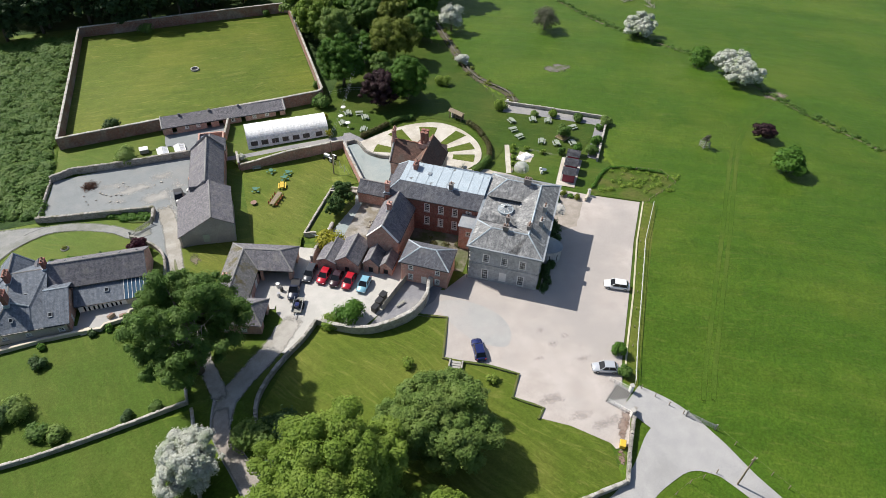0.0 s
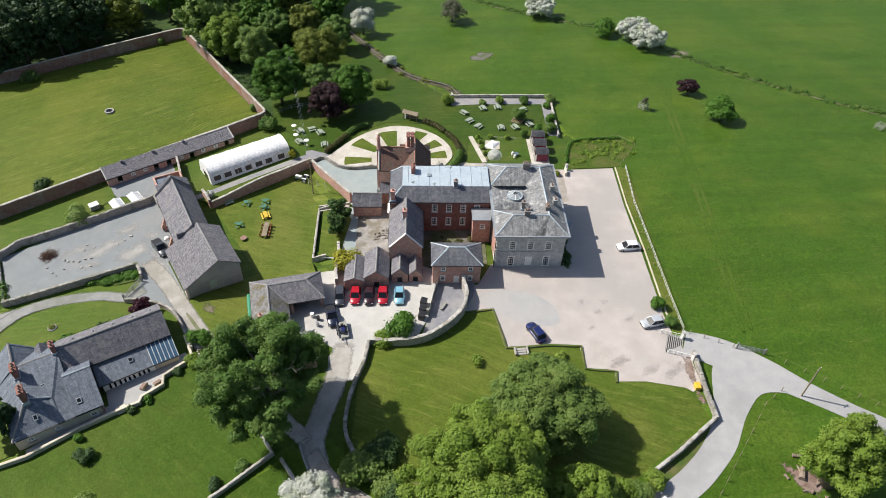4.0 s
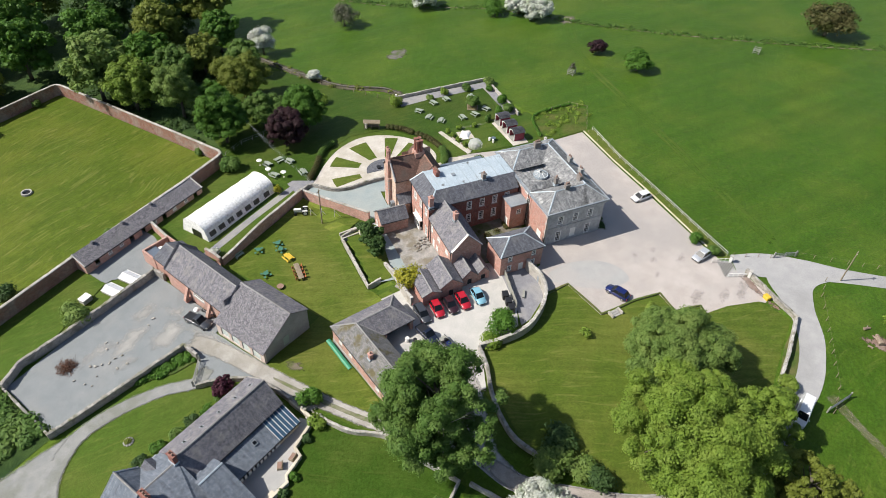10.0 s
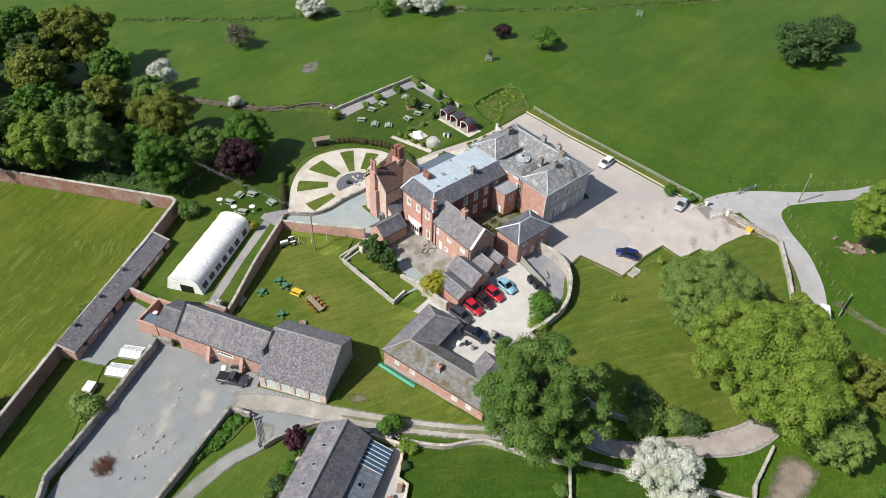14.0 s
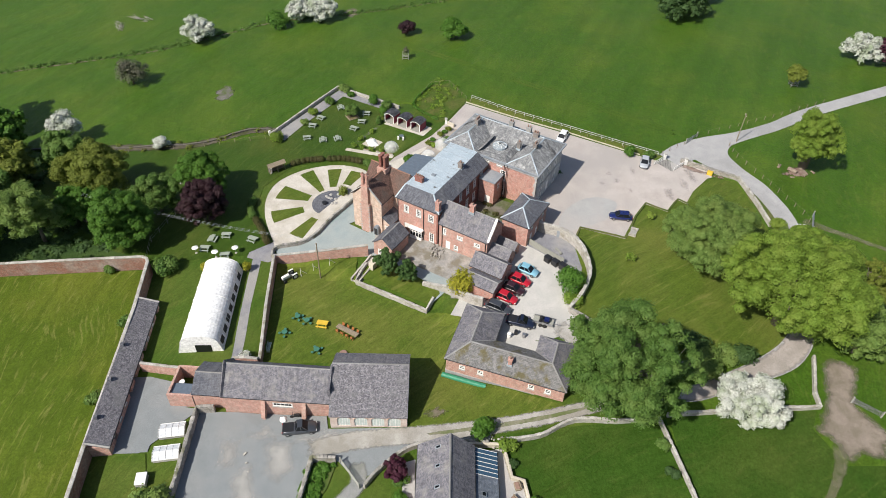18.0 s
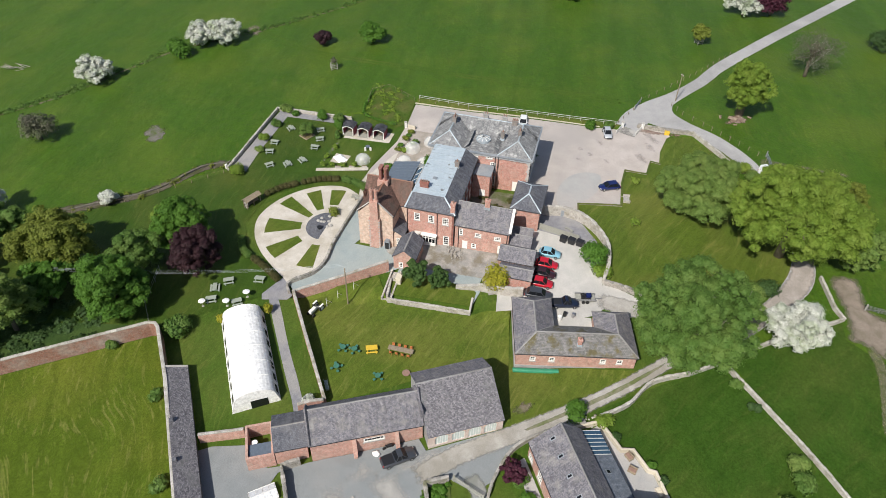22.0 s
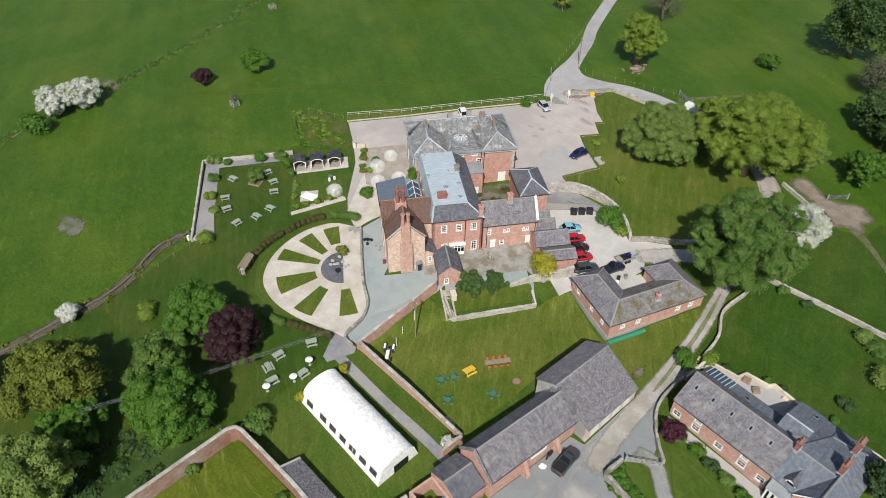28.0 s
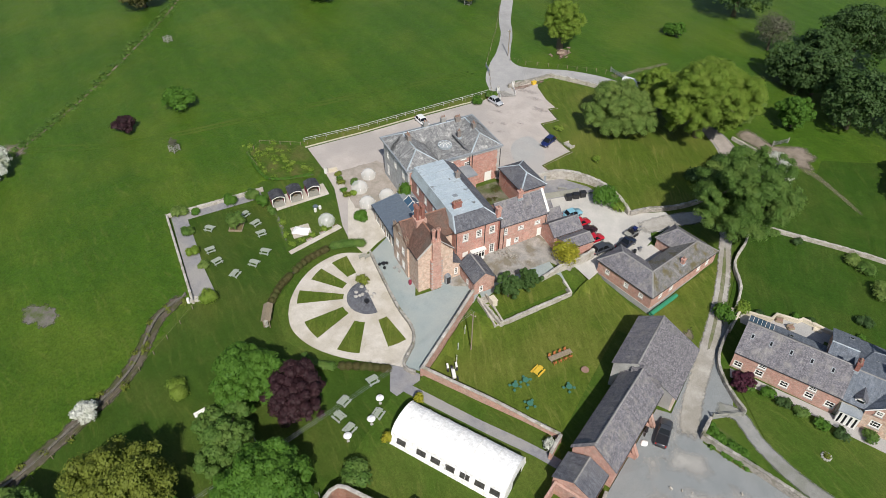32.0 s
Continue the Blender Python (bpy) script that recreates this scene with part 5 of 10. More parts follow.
def gable_roof(par, x0, y0, x1, y1, ze, zr, axis, mat, over=0.25, at=None, verge=0.12, ze2=None, capping=None):
    """A pitched roof; at: where the ridge runs; ze2: height of the far eave."""
    ze2 = ze if ze2 is None else ze2
    if axis == "x":
        r = (y0 + y1) / 2 if at is None else at
        k0, k1 = (zr - ze) / (r - y0), (zr - ze2) / (y1 - r)
        a, b, ya, yb = x0 - verge, x1 + verge, y0 - over, y1 + over
        za, zb = ze - over * k0 + 0.14, ze2 - over * k1 + 0.14
        zt = zr + 0.14
        slopes(par, [[(a, ya, za), (b, ya, za), (b, r, zt), (a, r, zt)], [(a, r, zt), (b, r, zt), (b, yb, zb), (a, yb, zb)]], mat)
        ridges(par, [((a, r, zt), (b, r, zt))], capping)
        gutter(par, (a, ya, za - 0.1), (b, ya, za - 0.1)), gutter(par, (a, yb, zb - 0.1), (b, yb, zb - 0.1))
    else:
        r = (x0 + x1) / 2 if at is None else at
        k0, k1 = (zr - ze) / (r - x0), (zr - ze2) / (x1 - r)
        a, b, xa, xb = y0 - verge, y1 + verge, x0 - over, x1 + over
        za, zb = ze - over * k0 + 0.14, ze2 - over * k1 + 0.14
        zt = zr + 0.14
        slopes(par, [[(xa, b, za), (xa, a, za), (r, a, zt), (r, b, zt)], [(r, b, zt), (r, a, zt), (xb, a, zb), (xb, b, zb)]], mat)
        ridges(par, [((r, a, zt), (r, b, zt))], capping)
        gutter(par, (xa, a, za - 0.1), (xa, b, za - 0.1)), gutter(par, (xb, a, zb - 0.1), (xb, b, zb - 0.1))


def hip_roof(par, x0, y0, x1, y1, ze, zr, mat, ra, rb, over=0.3, capping=None):
    """A hipped roof with its ridge from ra to rb (plan points)."""
    x0, y0, x1, y1 = x0 - over, y0 - over, x1 + over, y1 + over
    ze += 0.02
    A, B, C, D = (x0, y0, ze), (x1, y0, ze), (x1, y1, ze), (x0, y1, ze)
    P, Q = (*ra, zr), (*rb, zr)
    if abs(rb[0] - ra[0]) >= abs(rb[1] - ra[1]):
        sheets = [[A, B, Q, P], [B, C, Q], [C, D, P, Q], [D, A, P]]
        lines = [(P, Q), (A, P), (D, P), (B, Q), (C, Q)]
    else:
        sheets = [[A, B, P], [B, C, Q, P], [C, D, Q], [D, A, P, Q]]
        lines = [(P, Q), (A, P), (B, P), (C, Q), (D, Q)]
    slopes(par, sheets, mat)
    ridges(par, lines, capping)
    for p, q in ((A, B), (B, C), (C, D), (D, A)):
        gutter(par, (p[0], p[1], p[2] - 0.12), (q[0], q[1], q[2] - 0.12))


def four_walls(par, x0, y0, x1, y1, z0, ze, mat, south=(), east=(), north=(), west=(), gable=None, zr=0, at=None, mats=None, ze2=None):
    """The four walls of an oblong; gable: axis of the ridge."""
    mats = mats or {}
    ms = [mats.get(k, mat) for k in "SENW"]
    t = 0.35
    mid_y, mid_x = (at if at is not None and gable == "x" else (y0 + y1) / 2), (at if at is not None and gable == "y" else (x0 + x1) / 2)
    zn = ze2 if ze2 is not None and gable == "x" else ze
    zea = ze2 if ze2 is not None and gable == "y" else ze
    wall(par, (x0, y0), (x1, y0), z0, ze, south, ms[0], t, (mid_x - x0, zr) if gable == "y" else None)
    wall(par, (x1, y0 + t), (x1, y1 - t), z0, min(ze, zn) if gable == "x" else zea, east, ms[1], t, (mid_y - y0 - t, zr) if gable == "x" else None)
    wall(par, (x1, y1), (x0, y1), z0, zn, north, ms[2], t, (x1 - mid_x, zr) if gable == "y" else None)
    wall(par, (x0, y1 - t), (x0, y0 + t), z0, min(ze, zn), west, ms[3], t, (y1 - t - mid_y, zr) if gable == "x" else None)


def row(places, sill, w, h, kind):
    return [(s, sill, w, h, kind) for s in places]


AX, AY, AT = 32.7, 78.1, -33.4                                # corner and turn of the main house
CA, SA = math.cos(radians(AT)), math.sin(radians(AT))


def a_xy(u, v):
    return AX + u * CA - v * SA, AY + u * SA + v * CA


def a_thing(name, label, category, zb):
    ob = new(name)
    ob.matrix_basis = pose(AX, AY, zb, 0, 0, AT)
    return tagged(ob, label, category)


# main stone-faced house
hs = a_thing("country_house", "large grey stone country house with a pale hipped slate roof", "house", 1.4)
S12 = (3, 4)
four_walls(hs, 0.3, 0.3, 12.5, 20.5, -1.2, 8.3, M_ASHLAR,
           south=row((2.9, 6.1, 9.3), 4.9, 1.25, 2.0, S12) + [(2.9, 0.7, 1.25, 2.6, S12), (6.1, 1.0, 1.25, 2.2, "shut"), (9.3, 0.9, 1.25, 2.4, S12)],
           east=row((2.0, 4.8, 7.4, 10.0, 12.6, 15.2, 18.0), 4.9, 1.2, 1.9, S12) + row((2.0, 4.8, 7.4, 12.6, 15.2, 18.0), 0.9, 1.2, 2.4, S12),
           north=row((2.2, 6.1, 10.0), 4.9, 1.2, 1.9, S12) + row((2.2, 10.0), 0.9, 1.2, 2.4, S12),
           west=row((11.7, 8.8), 7.2, 1.3, 0.6, (4, 1)) + [(12.6, 4.2, 1.2, 2.3, S12), (12.6, 0.9, 1.2, 2.3, S12), (17.6, 0.3, 1.6, 2.4, "door")],
           mats={"W": M_BRICK})
cor = bmesh.new()
for x0, y0, x1, y1 in ((0.0, 0.0, 12.8, 0.3), (12.5, 0.3, 12.8, 20.5), (0.0, 20.5, 12.8, 20.8), (0.0, 0.3, 0.3, 20.5)):
    box(cor, x0, y0, 7.75, x1, y1, 8.15)
part("cornice", cor, M_ASHLAR, hs, "pale stone cornice")
cor = bmesh.new()
for x0, y0, x1, y1 in ((-0.3, -0.3, 13.1, 0.3), (12.5, 0.3, 13.1, 20.5), (-0.3, 20.5, 13.1, 21.1), (-0.3, 0.3, 0.3, 20.5)):
    box(cor, x0, y0, 8.3, x1, y1, 8.55)
part("eaves_board", cor, M_LEAD_DARK, hs, "dark lead-covered eaves")
bnd = bmesh.new()
box(bnd, 0.22, 0.18, 4.2, 12.62, 0.3, 4.45), box(bnd, 12.5, 0.3, 4.2, 12.62, 20.6, 4.45)
part("string_course", bnd, M_ASHLAR, hs, "projecting stone band")
for i in range(9):
    part("quoin", boxed(0.2, 0.2, i * 0.9, 0.75 if i % 2 else 0.5, 0.3, i * 0.9 + 0.45), M_COPING, hs)
    part("quoin", boxed(0.2, 0.3, i * 0.9, 0.3, 0.55 if i % 2 else 0.85, i * 0.9 + 0.45), M_COPING, hs)
ZE, ZR = 8.55, 10.5
front_a, front_b = (9.6, 3.4), (9.6, 17.4)
slopes(hs, [[(6.8, 0, ZE), (12.8, 0, ZE), (*front_a, ZR)], [(12.8, 0, ZE), (12.8, 20.8, ZE), (*front_b, ZR), (*front_a, ZR)], [(12.8, 20.8, ZE), (6.8, 20.8, ZE), (*front_b, ZR)],
            [(6.6, 6.9, ZE + 0.2), (*front_a, ZR), (*front_b, ZR), (6.6, 13.9, ZE + 0.2)]], M_SLATE_PALE)
for v0, v1, vm in ((0, 6.9, 3.4), (13.9, 20.8, 17.4)):
    slopes(hs, [[(0, v0, ZE), (8.5, v0, ZE), (9.6, vm, ZR), (3.2, vm, ZR)], [(8.5, v1, ZE), (0, v1, ZE), (3.2, vm, ZR), (9.6, vm, ZR)], [(0, v1, ZE), (0, v0, ZE), (3.2, vm, ZR)]], M_SLATE_PALE)
    ridges(hs, [((3.2, vm, ZR), (9.6, vm, ZR)), ((0, v0, ZE), (3.2, vm, ZR)), ((0, v1, ZE), (3.2, vm, ZR))], M_LEAD)
ridges(hs, [((*front_a, ZR), (*front_b, ZR)), ((12.8, 0, ZE), (*front_a, ZR)), ((12.8, 20.8, ZE), (*front_b, ZR))], M_LEAD)
flat = bmesh.new()
box(flat, 0.2, 6.9, ZE - 0.25, 6.6, 13.9, ZE + 0.12)
part("flat_roof", flat, M_SLATE_PALE, hs, "flat roof of pale lead between the wings")
slopes(hs, [[(0.1, 6.9, ZE + 0.1), (6.6, 6.9, ZE + 0.1), (6.6, 7.9, ZE + 0.9), (1.2, 7.9, ZE + 0.9)], [(6.6, 13.9, ZE + 0.1), (0.1, 13.9, ZE + 0.1), (1.2, 12.9, ZE + 0.9), (6.6, 12.9, ZE + 0.9)]], M_SLATE_PALE, 0.1)
dome = bmesh.new()
bmesh.ops.create_cone(dome, cap_ends=True, segments=16, radius1=1.45, radius2=1.45, depth=0.4, matrix=Matrix.Translation((4.3, 10.6, ZE + 0.35)))
lan = part("lantern", dome, M_LEAD, hs, "round glazed roof lantern with white ribs")
gl = bmesh.new()
bmesh.ops.create_cone(gl, cap_ends=False, segments=16, radius1=1.42, radius2=0.3, depth=0.5, matrix=Matrix.Translation((4.3, 10.6, ZE + 0.73)))
part("pane", gl, M_PALEGLASS, lan)
rb = bmesh.new()
for i in range(8):
    a = math.pi * i / 4
    rod(rb, (4.3 + 1.44 * math.cos(a), 10.6 + 1.44 * math.sin(a), ZE + 0.53), (4.3 + 0.3 * math.cos(a), 10.6 + 0.3 * math.sin(a), ZE + 1.02), 0.04, 0.04, 4)
part("rib", rb, M_WHITE, lan)
chimney(hs, 9.4, 5.2, ZE + 0.8, ZE + 2.7, 0.7, 1.1, 3, M_STACK), chimney(hs, 5.6, 3.5, ZE + 1.2, ZE + 2.9, 0.9, 0.7, 2, M_STACK)
chimney(hs, 11.2, 7.6, ZE + 0.4, ZE + 2.2, 0.7, 1.0, 2, M_RENDER_GREY), chimney(hs, 11.2, 11.6, ZE + 0.4, ZE + 2.2, 0.7, 1.0, 2, M_RENDER_GREY)
chimney(hs, 7.0, 17.3, ZE + 1.2, ZE + 3.0, 1.3, 0.7, 3, M_STACK), chimney(hs, 5.4, 6.9, ZE + 0.2, ZE + 2.1, 0.6, 0.7, 1, M_STACK)
for u, v in ((-0.05, 6.6), (-0.05, 7.2), (0.1, 0.1), (-0.05, 13.0)):
    downpipe(hs, u, v, -0.5, 8.3)
# porch with a glazed roof on the car park side
pts = [(12.5 + 3.1 * math.cos(a), 10.0 + 2.3 * math.sin(a)) for a in (radians(-90 + 15 * i) for i in range(13))]
pb = bmesh.new()
prism(pb, pts, -0.8, 3.0)
pch = part("porch", pb, M_ASHLAR, hs, "bowed stone porch")
pb = bmesh.new()
for p, q in zip(pts, pts[1:]):
    slab(pb, [(p[0] + 0.1, p[1], 3.05), (q[0] + 0.1, q[1], 3.05), (12.5, 10.0, 3.9)], 0.06)
part("roof", pb, M_LEAD_DARK, pch)
for i in range(1, 12, 2):
    a = radians(-90 + 15 * i + 7.5)
    fm, gm, sm = window_meshes(0.5, 1.8, 1, 3, "sash")
    at = Matrix.Translation((12.5 + 3.06 * math.cos(a), 10.0 + 2.26 * math.sin(a), 0.7)) @ Matrix.Rotation(a + math.pi / 2, 4, "Z")
    part("pane", gm, None, pch, "", at @ Matrix.Translation((0, -0.13, 0)))

# middle brick block with lead flat
mb = a_thing("brick_wing", "tall red brick block with a pale lead flat roof", "house", 0.4)
S8 = (2, 4)
# south wall: darker brick, with the court's shade also put into its colour
four_walls(mb, -18.7, 10.9, -0.2, 19.8, -1.2, 8.1, M_BRICK,
           south=row((8.2, 10.9, 13.6, 16.2), 5.5, 1.1, 1.9, S12) + row((8.2, 10.9, 13.6, 16.2), 2.3, 1.1, 2.0, S12),
           west=row((1.6, 4.3, 7.0), 5.3, 1.15, 1.7, S12) + [(1.7, 1.5, 1.2, 1.2, "shut"), (7.2, 0.5, 1.1, 2.2, S8)],
           north=row((2.5, 6, 9.5, 13, 16), 5.5, 1.0, 1.8, S12), mats={"S": M_BRICK_DARK})
ZE2, ZF = 8.15, 10.0
o0, o1, o2, o3 = -19.0, 10.6, -0.2, 20.1
i0, i1, i2, i3 = -16.6, 13.2, -0.2, 19.4
slopes(mb, [[(o0, o1, ZE2), (o2, o1, ZE2), (i2, i1, ZF), (i0, i1, ZF)], [(o0, o3, ZE2), (o0, o1, ZE2), (i0, i1, ZF), (i0, i3, ZF)]], M_SLATE_DARK)
slopes(mb, [[(o2, o3, ZE2), (o0, o3, ZE2), (i0, i3, ZF), (i2, i3, ZF)]], M_LEAD)
ld = bmesh.new()
box(ld, i0, i1, ZF - 0.2, i2, i3, ZF + 0.03)
flat_lead = part("flat_roof", ld, M_LEAD_FLAT, mb, "pale blue lead flat roof")
for k in range(8):
    part("lead_roll", boxed(i0 + 2.0 * k + 1.0, i1, ZF + 0.03, i0 + 2.0 * k + 1.07, i3, ZF + 0.09), M_LEAD, flat_lead)
ridges(mb, [((o0, o1, ZE2), (i0, i1, ZF)), ((o0, o3, ZE2), (i0, i3, ZF))], M_LEAD)
gutter(mb, (o0, o1, ZE2 - 0.1), (o2, o1, ZE2 - 0.1)), gutter(mb, (o0, o3, ZE2 - 0.1), (o0, o1, ZE2 - 0.1))
chimney(mb, -14.6, 17.6, ZF - 0.3, ZF + 1.2, 0.7, 1.6, 4, M_BRICK_DARK), chimney(mb, -6.6, 13.4, ZF - 0.4, ZF + 1.2, 0.7, 0.8, 1, M_STACK), chimney(mb, -18.3, 11.2, ZE2 - 0.4, ZE2 + 2.3, 0.8, 0.8, 1)
bay = part("bay_window", boxed(-19.35, 14.1, -0.8, -18.75, 16.7, 0.95), M_WHITE, mb, "white-painted bay window")
part("pane", boxed(-19.3, 14.15, 0.95, -18.8, 16.65, 2.55), M_GLASS, bay)
for v in (14.1, 14.72, 15.34, 15.96, 16.58):
    part("mullion", boxed(-19.36, v, 0.95, -19.24, v + 0.12, 2.55), M_WHITE, bay)
part("transom", boxed(-19.355, 14.12, 1.95, -19.25, 16.68, 2.05), M_WHITE, bay)
part("canopy", boxed(-19.6, 13.9, 2.55, -18.72, 16.9, 2.75), M_WHITE, bay)
for v in (10.8, 14.0, 19.7):
    downpipe(mb, -18.8, v, -0.5, 8.0)
sk = bmesh.new()
box(sk, -11.9, 16.0, ZF + 0.03, -11.2, 16.8, ZF + 0.2)
part("roof_hatch", sk, M_LEAD_DARK, mb)
# link between the blocks
lk = a_thing("brick_link", "narrow brick link with a lead roof between two blocks", "house", 1.0)
four_walls(lk, -3.4, 7.4, 0.2, 10.8, -1.0, 6.0, M_BRICK, south=[(1.8, 3.9, 1.0, 1.1, (2, 2))], west=[(1.7, 0.4, 1.2, 2.2, "door")])
part("roof", boxed(-3.6, 7.2, 6.0, 0.2, 10.8, 6.2), M_LEAD_DARK, lk)

# gabled brick wing
wg = a_thing("gabled_wing", "two-storey red brick wing with a grey slate gable roof", "house", 0.6)
four_walls(wg, -18.7, 0.6, -12.9, 10.6, -1.4, 5.9, M_BRICK_OLD,
           west=[(0.8, 3.5, 0.7, 1.5, (2, 3)), (4.0, 3.7, 1.2, 0.9, (3, 2)), (7.6, 3.7, 1.2, 0.9, (3, 2)), (1.6, 0.2, 1.0, 2.1, "door"), (3.3, 0.9, 0.9, 1.1, (3, 2)), (8.4, 0.6, 1.3, 2.0, "shut")],
           gable="y", zr=9.0)
gable_roof(wg, -18.7, 0.6, -12.9, 10.6, 5.9, 9.0, "y", M_SLATE)
for p, q in (((-18.8, 0.5, 6.0), (-15.8, 0.5, 9.3)), ((-12.8, 0.5, 6.0), (-15.8, 0.5, 9.3))):
    bm = bmesh.new()
    ridge_bar(bm, p, q, 0.25, 0.18)
    part("verge_stone", bm, M_WHITE, wg)
chimney(wg, -16.0, 5.4, 8.5, 10.5, 0.7, 0.9, 1)
downpipe(wg, -18.8, 0.9, -0.5, 5.8), downpipe(wg, -18.8, 9.9, -0.5, 5.8)

# hipped coach house
ch = a_thing("coach_house", "small two-storey brick house with a hipped slate roof", "house", 1.5)
four_walls(ch, -11.0, -3.7, -2.6, 1.6, -1.2, 4.9, M_BRICK,
           south=[(1.8, 3.3, 0.9, 1.1, (2, 2)), (6.6, 3.3, 0.9, 1.1, (2, 2)), (1.8, 0.9, 0.9, 1.4, (2, 4)), (4.2, 0.1, 1.0, 2.1, "door"), (6.6, 0.9, 0.9, 1.4, (2, 4))],
           east=[(1.5, 3.3, 0.8, 1.0, (2, 2))])
hip_roof(ch, -11.0, -3.7, -2.6, 1.6, 4.95, 6.7, M_SLATE_DARK, (-8.2, -1.05), (-5.4, -1.05), 0.3, M_LEAD)

# old gabled house with tall chimney breast
oh = a_thing("old_gabled_house", "old gabled stone house with brown tiled roof and tall chimneys", "house", -0.1)
four_walls(oh, -21.3, 21.7, -14.4, 28.3, -1.2, 7.7, M_BUFF, gable="x", zr=10.9)
gable_roof(oh, -21.3, 21.7, -14.4, 28.3, 7.7, 10.9, "x", M_TILE, 0.2, capping=M_CLAY_RIDGE)
br = bmesh.new()
box(br, -22.0, 24.0, -1.0, -21.2, 26.1, 6.8), box(br, -21.9, 24.3, 6.8, -21.2, 25.8, 10.9)
breast = part("chimney_breast", br, M_BRICK_OLD, oh, "projecting red brick chimney breast")
for i in range(12):
    for v in (23.96, 25.8):
        part("quoin", boxed(-22.03, v, -0.4 + i * 0.6, -21.6, v + (0.34 if i % 2 else 0.24), -0.1 + i * 0.6), M_COPING, breast)
for v in (24.6, 25.5):
    st = bmesh.new()
    rod(st, (-21.5, v, 10.8), (-21.5, v, 13.0), 0.30, 0.29, 8), rod(st, (-21.5, v, 13.0), (-21.5, v, 13.3), 0.38, 0.38, 8), rod(st, (-21.5, v, 10.7), (-21.5, v, 11.1), 0.45, 0.38, 8)
    s1 = part("chimney_stack", st, M_BRICK, oh, "slim octagonal brick chimney shaft")
    pt = bmesh.new()
    rod(pt, (-21.5, v, 13.3), (-21.5, v, 13.6), 0.2, 0.16, 8)
    part("chimney_pot", pt, M_POT, s1)
for dv in (-0.5, 0.5):
    for du in (-0.4, 0.4):
        st = bmesh.new()
        rod(st, (-15.2 + du, 25.2 + dv, 10.0), (-15.2 + du, 25.2 + dv, 13.6), 0.33, 0.32, 8), rod(st, (-15.2 + du, 25.2 + dv, 13.6), (-15.2 + du, 25.2 + dv, 13.9), 0.42, 0.42, 8)
        part("chimney_stack", st, M_BRICK_DARK, oh, "clustered octagonal brick chimney shaft")
part("chimney_base", boxed(-16.2, 24.2, 9.0, -14.2, 26.2, 11.3), M_BRICK_OLD, oh)
for p, q in (((-21.4, 21.5, 7.8), (-21.4, 25.0, 11.15)), ((-21.4, 28.5, 7.8), (-21.4, 25.0, 11.15))):
    bm = bmesh.new()
    ridge_bar(bm, p, q, 0.2, 0.12)
    part("verge_stone", bm, M_COPING, oh)
# cross wing, its gable to the garden
four_walls(oh, -17.4, 19.9, -11.3, 28.6, -1.0, 7.5, M_BUFF, north=row((1.8, 4.3), 1.0, 1.2, 1.8, (3, 3)) + row((1.8, 4.3), 4.4, 1.2, 1.6, (3, 3)) + [(3.0, 8.2, 0.8, 0.9, (2, 2))], gable="y", zr=10.8)
gable_roof(oh, -17.4, 19.9, -11.3, 28.6, 7.5, 10.8, "y", M_TILE, 0.15, capping=M_CLAY_RIDGE)
arch = bmesh.new()
box(arch, -21.95, 22.2, -0.6, -21.2, 23.3, 1.7), rod(arch, (-21.95, 22.75, 1.7), (-21.2, 22.75, 1.7), 0.55, 0.55, 12)
prc = part("porch", arch, M_LEAD_DARK, oh, "dark arched side door")
part("door", boxed(-22.0, 22.4, -0.5, -21.94, 23.1, 1.7), M_BLACK, prc)
# dark link between the old house and the outhouse
four_walls(oh, -21.0, 20.0, -17.5, 21.6, -1.0, 3.6, M_BUFF, west=[(0.45, 1.0, 0.7, 1.6, (2, 3))])
slopes(oh, [[(-21.3, 19.6, 3.4), (-17.4, 19.6, 3.4), (-17.4, 21.7, 4.6), (-21.3, 21.7, 4.6)]], M_SLATE_DARK)

# lean-to dining room with sheet roof
dn = a_thing("dining_room", "low modern dining room with blue-grey sheet roof", "house", 0.2)
four_walls(dn, -11.2, 20.0, 0.0, 27.9, -1.0, 3.5, M_BUFF, north=row((1.5, 4.1, 6.7, 9.3), 0.2, 2.1, 2.6, (2, 1)), east=[(5.6, 0.2, 2.0, 2.4, (2, 1))])
slopes(dn, [[(0.4, 28.3, 3.75), (-11.4, 28.3, 3.75), (-11.4, 22.7, 4.85), (0.4, 22.7, 4.85)]], M_METALROOF, 0.1, "sheet_roof")
part("flat_roof", boxed(-11.2, 19.9, 4.3, 0.3, 22.7, 4.5), M_LEAD_DARK, dn)
for k in range(12):
    bm = bmesh.new()
    x = -11.3 + k * 1.05
    slab(bm, [(x, 28.3, 3.82), (x, 22.7, 4.92), (x + 0.06, 22.7, 4.92), (x + 0.06, 28.3, 3.82)], 0.07)
    bmesh.ops.recalc_face_normals(bm, faces=bm.faces[:])
    part("seam", bm, M_METALROOF, dn)
gutter(dn, (-11.4, 28.35, 3.65), (0.4, 28.35, 3.65))
lt = bmesh.new()
for u in (-10.0, -8.0, -6.0, -4.0, -2.0):
    rod(lt, (u, 20.2, 4.5), (u, 21.4, 5.4), 0.05, 0.05, 4), rod(lt, (u, 22.5, 4.5), (u, 21.4, 5.4), 0.05, 0.05, 4)
rod(lt, (-10.0, 21.4, 5.4), (-2.0, 21.4, 5.4), 0.06, 0.06, 4)
part("lantern_bars", lt, M_WHITE, dn)
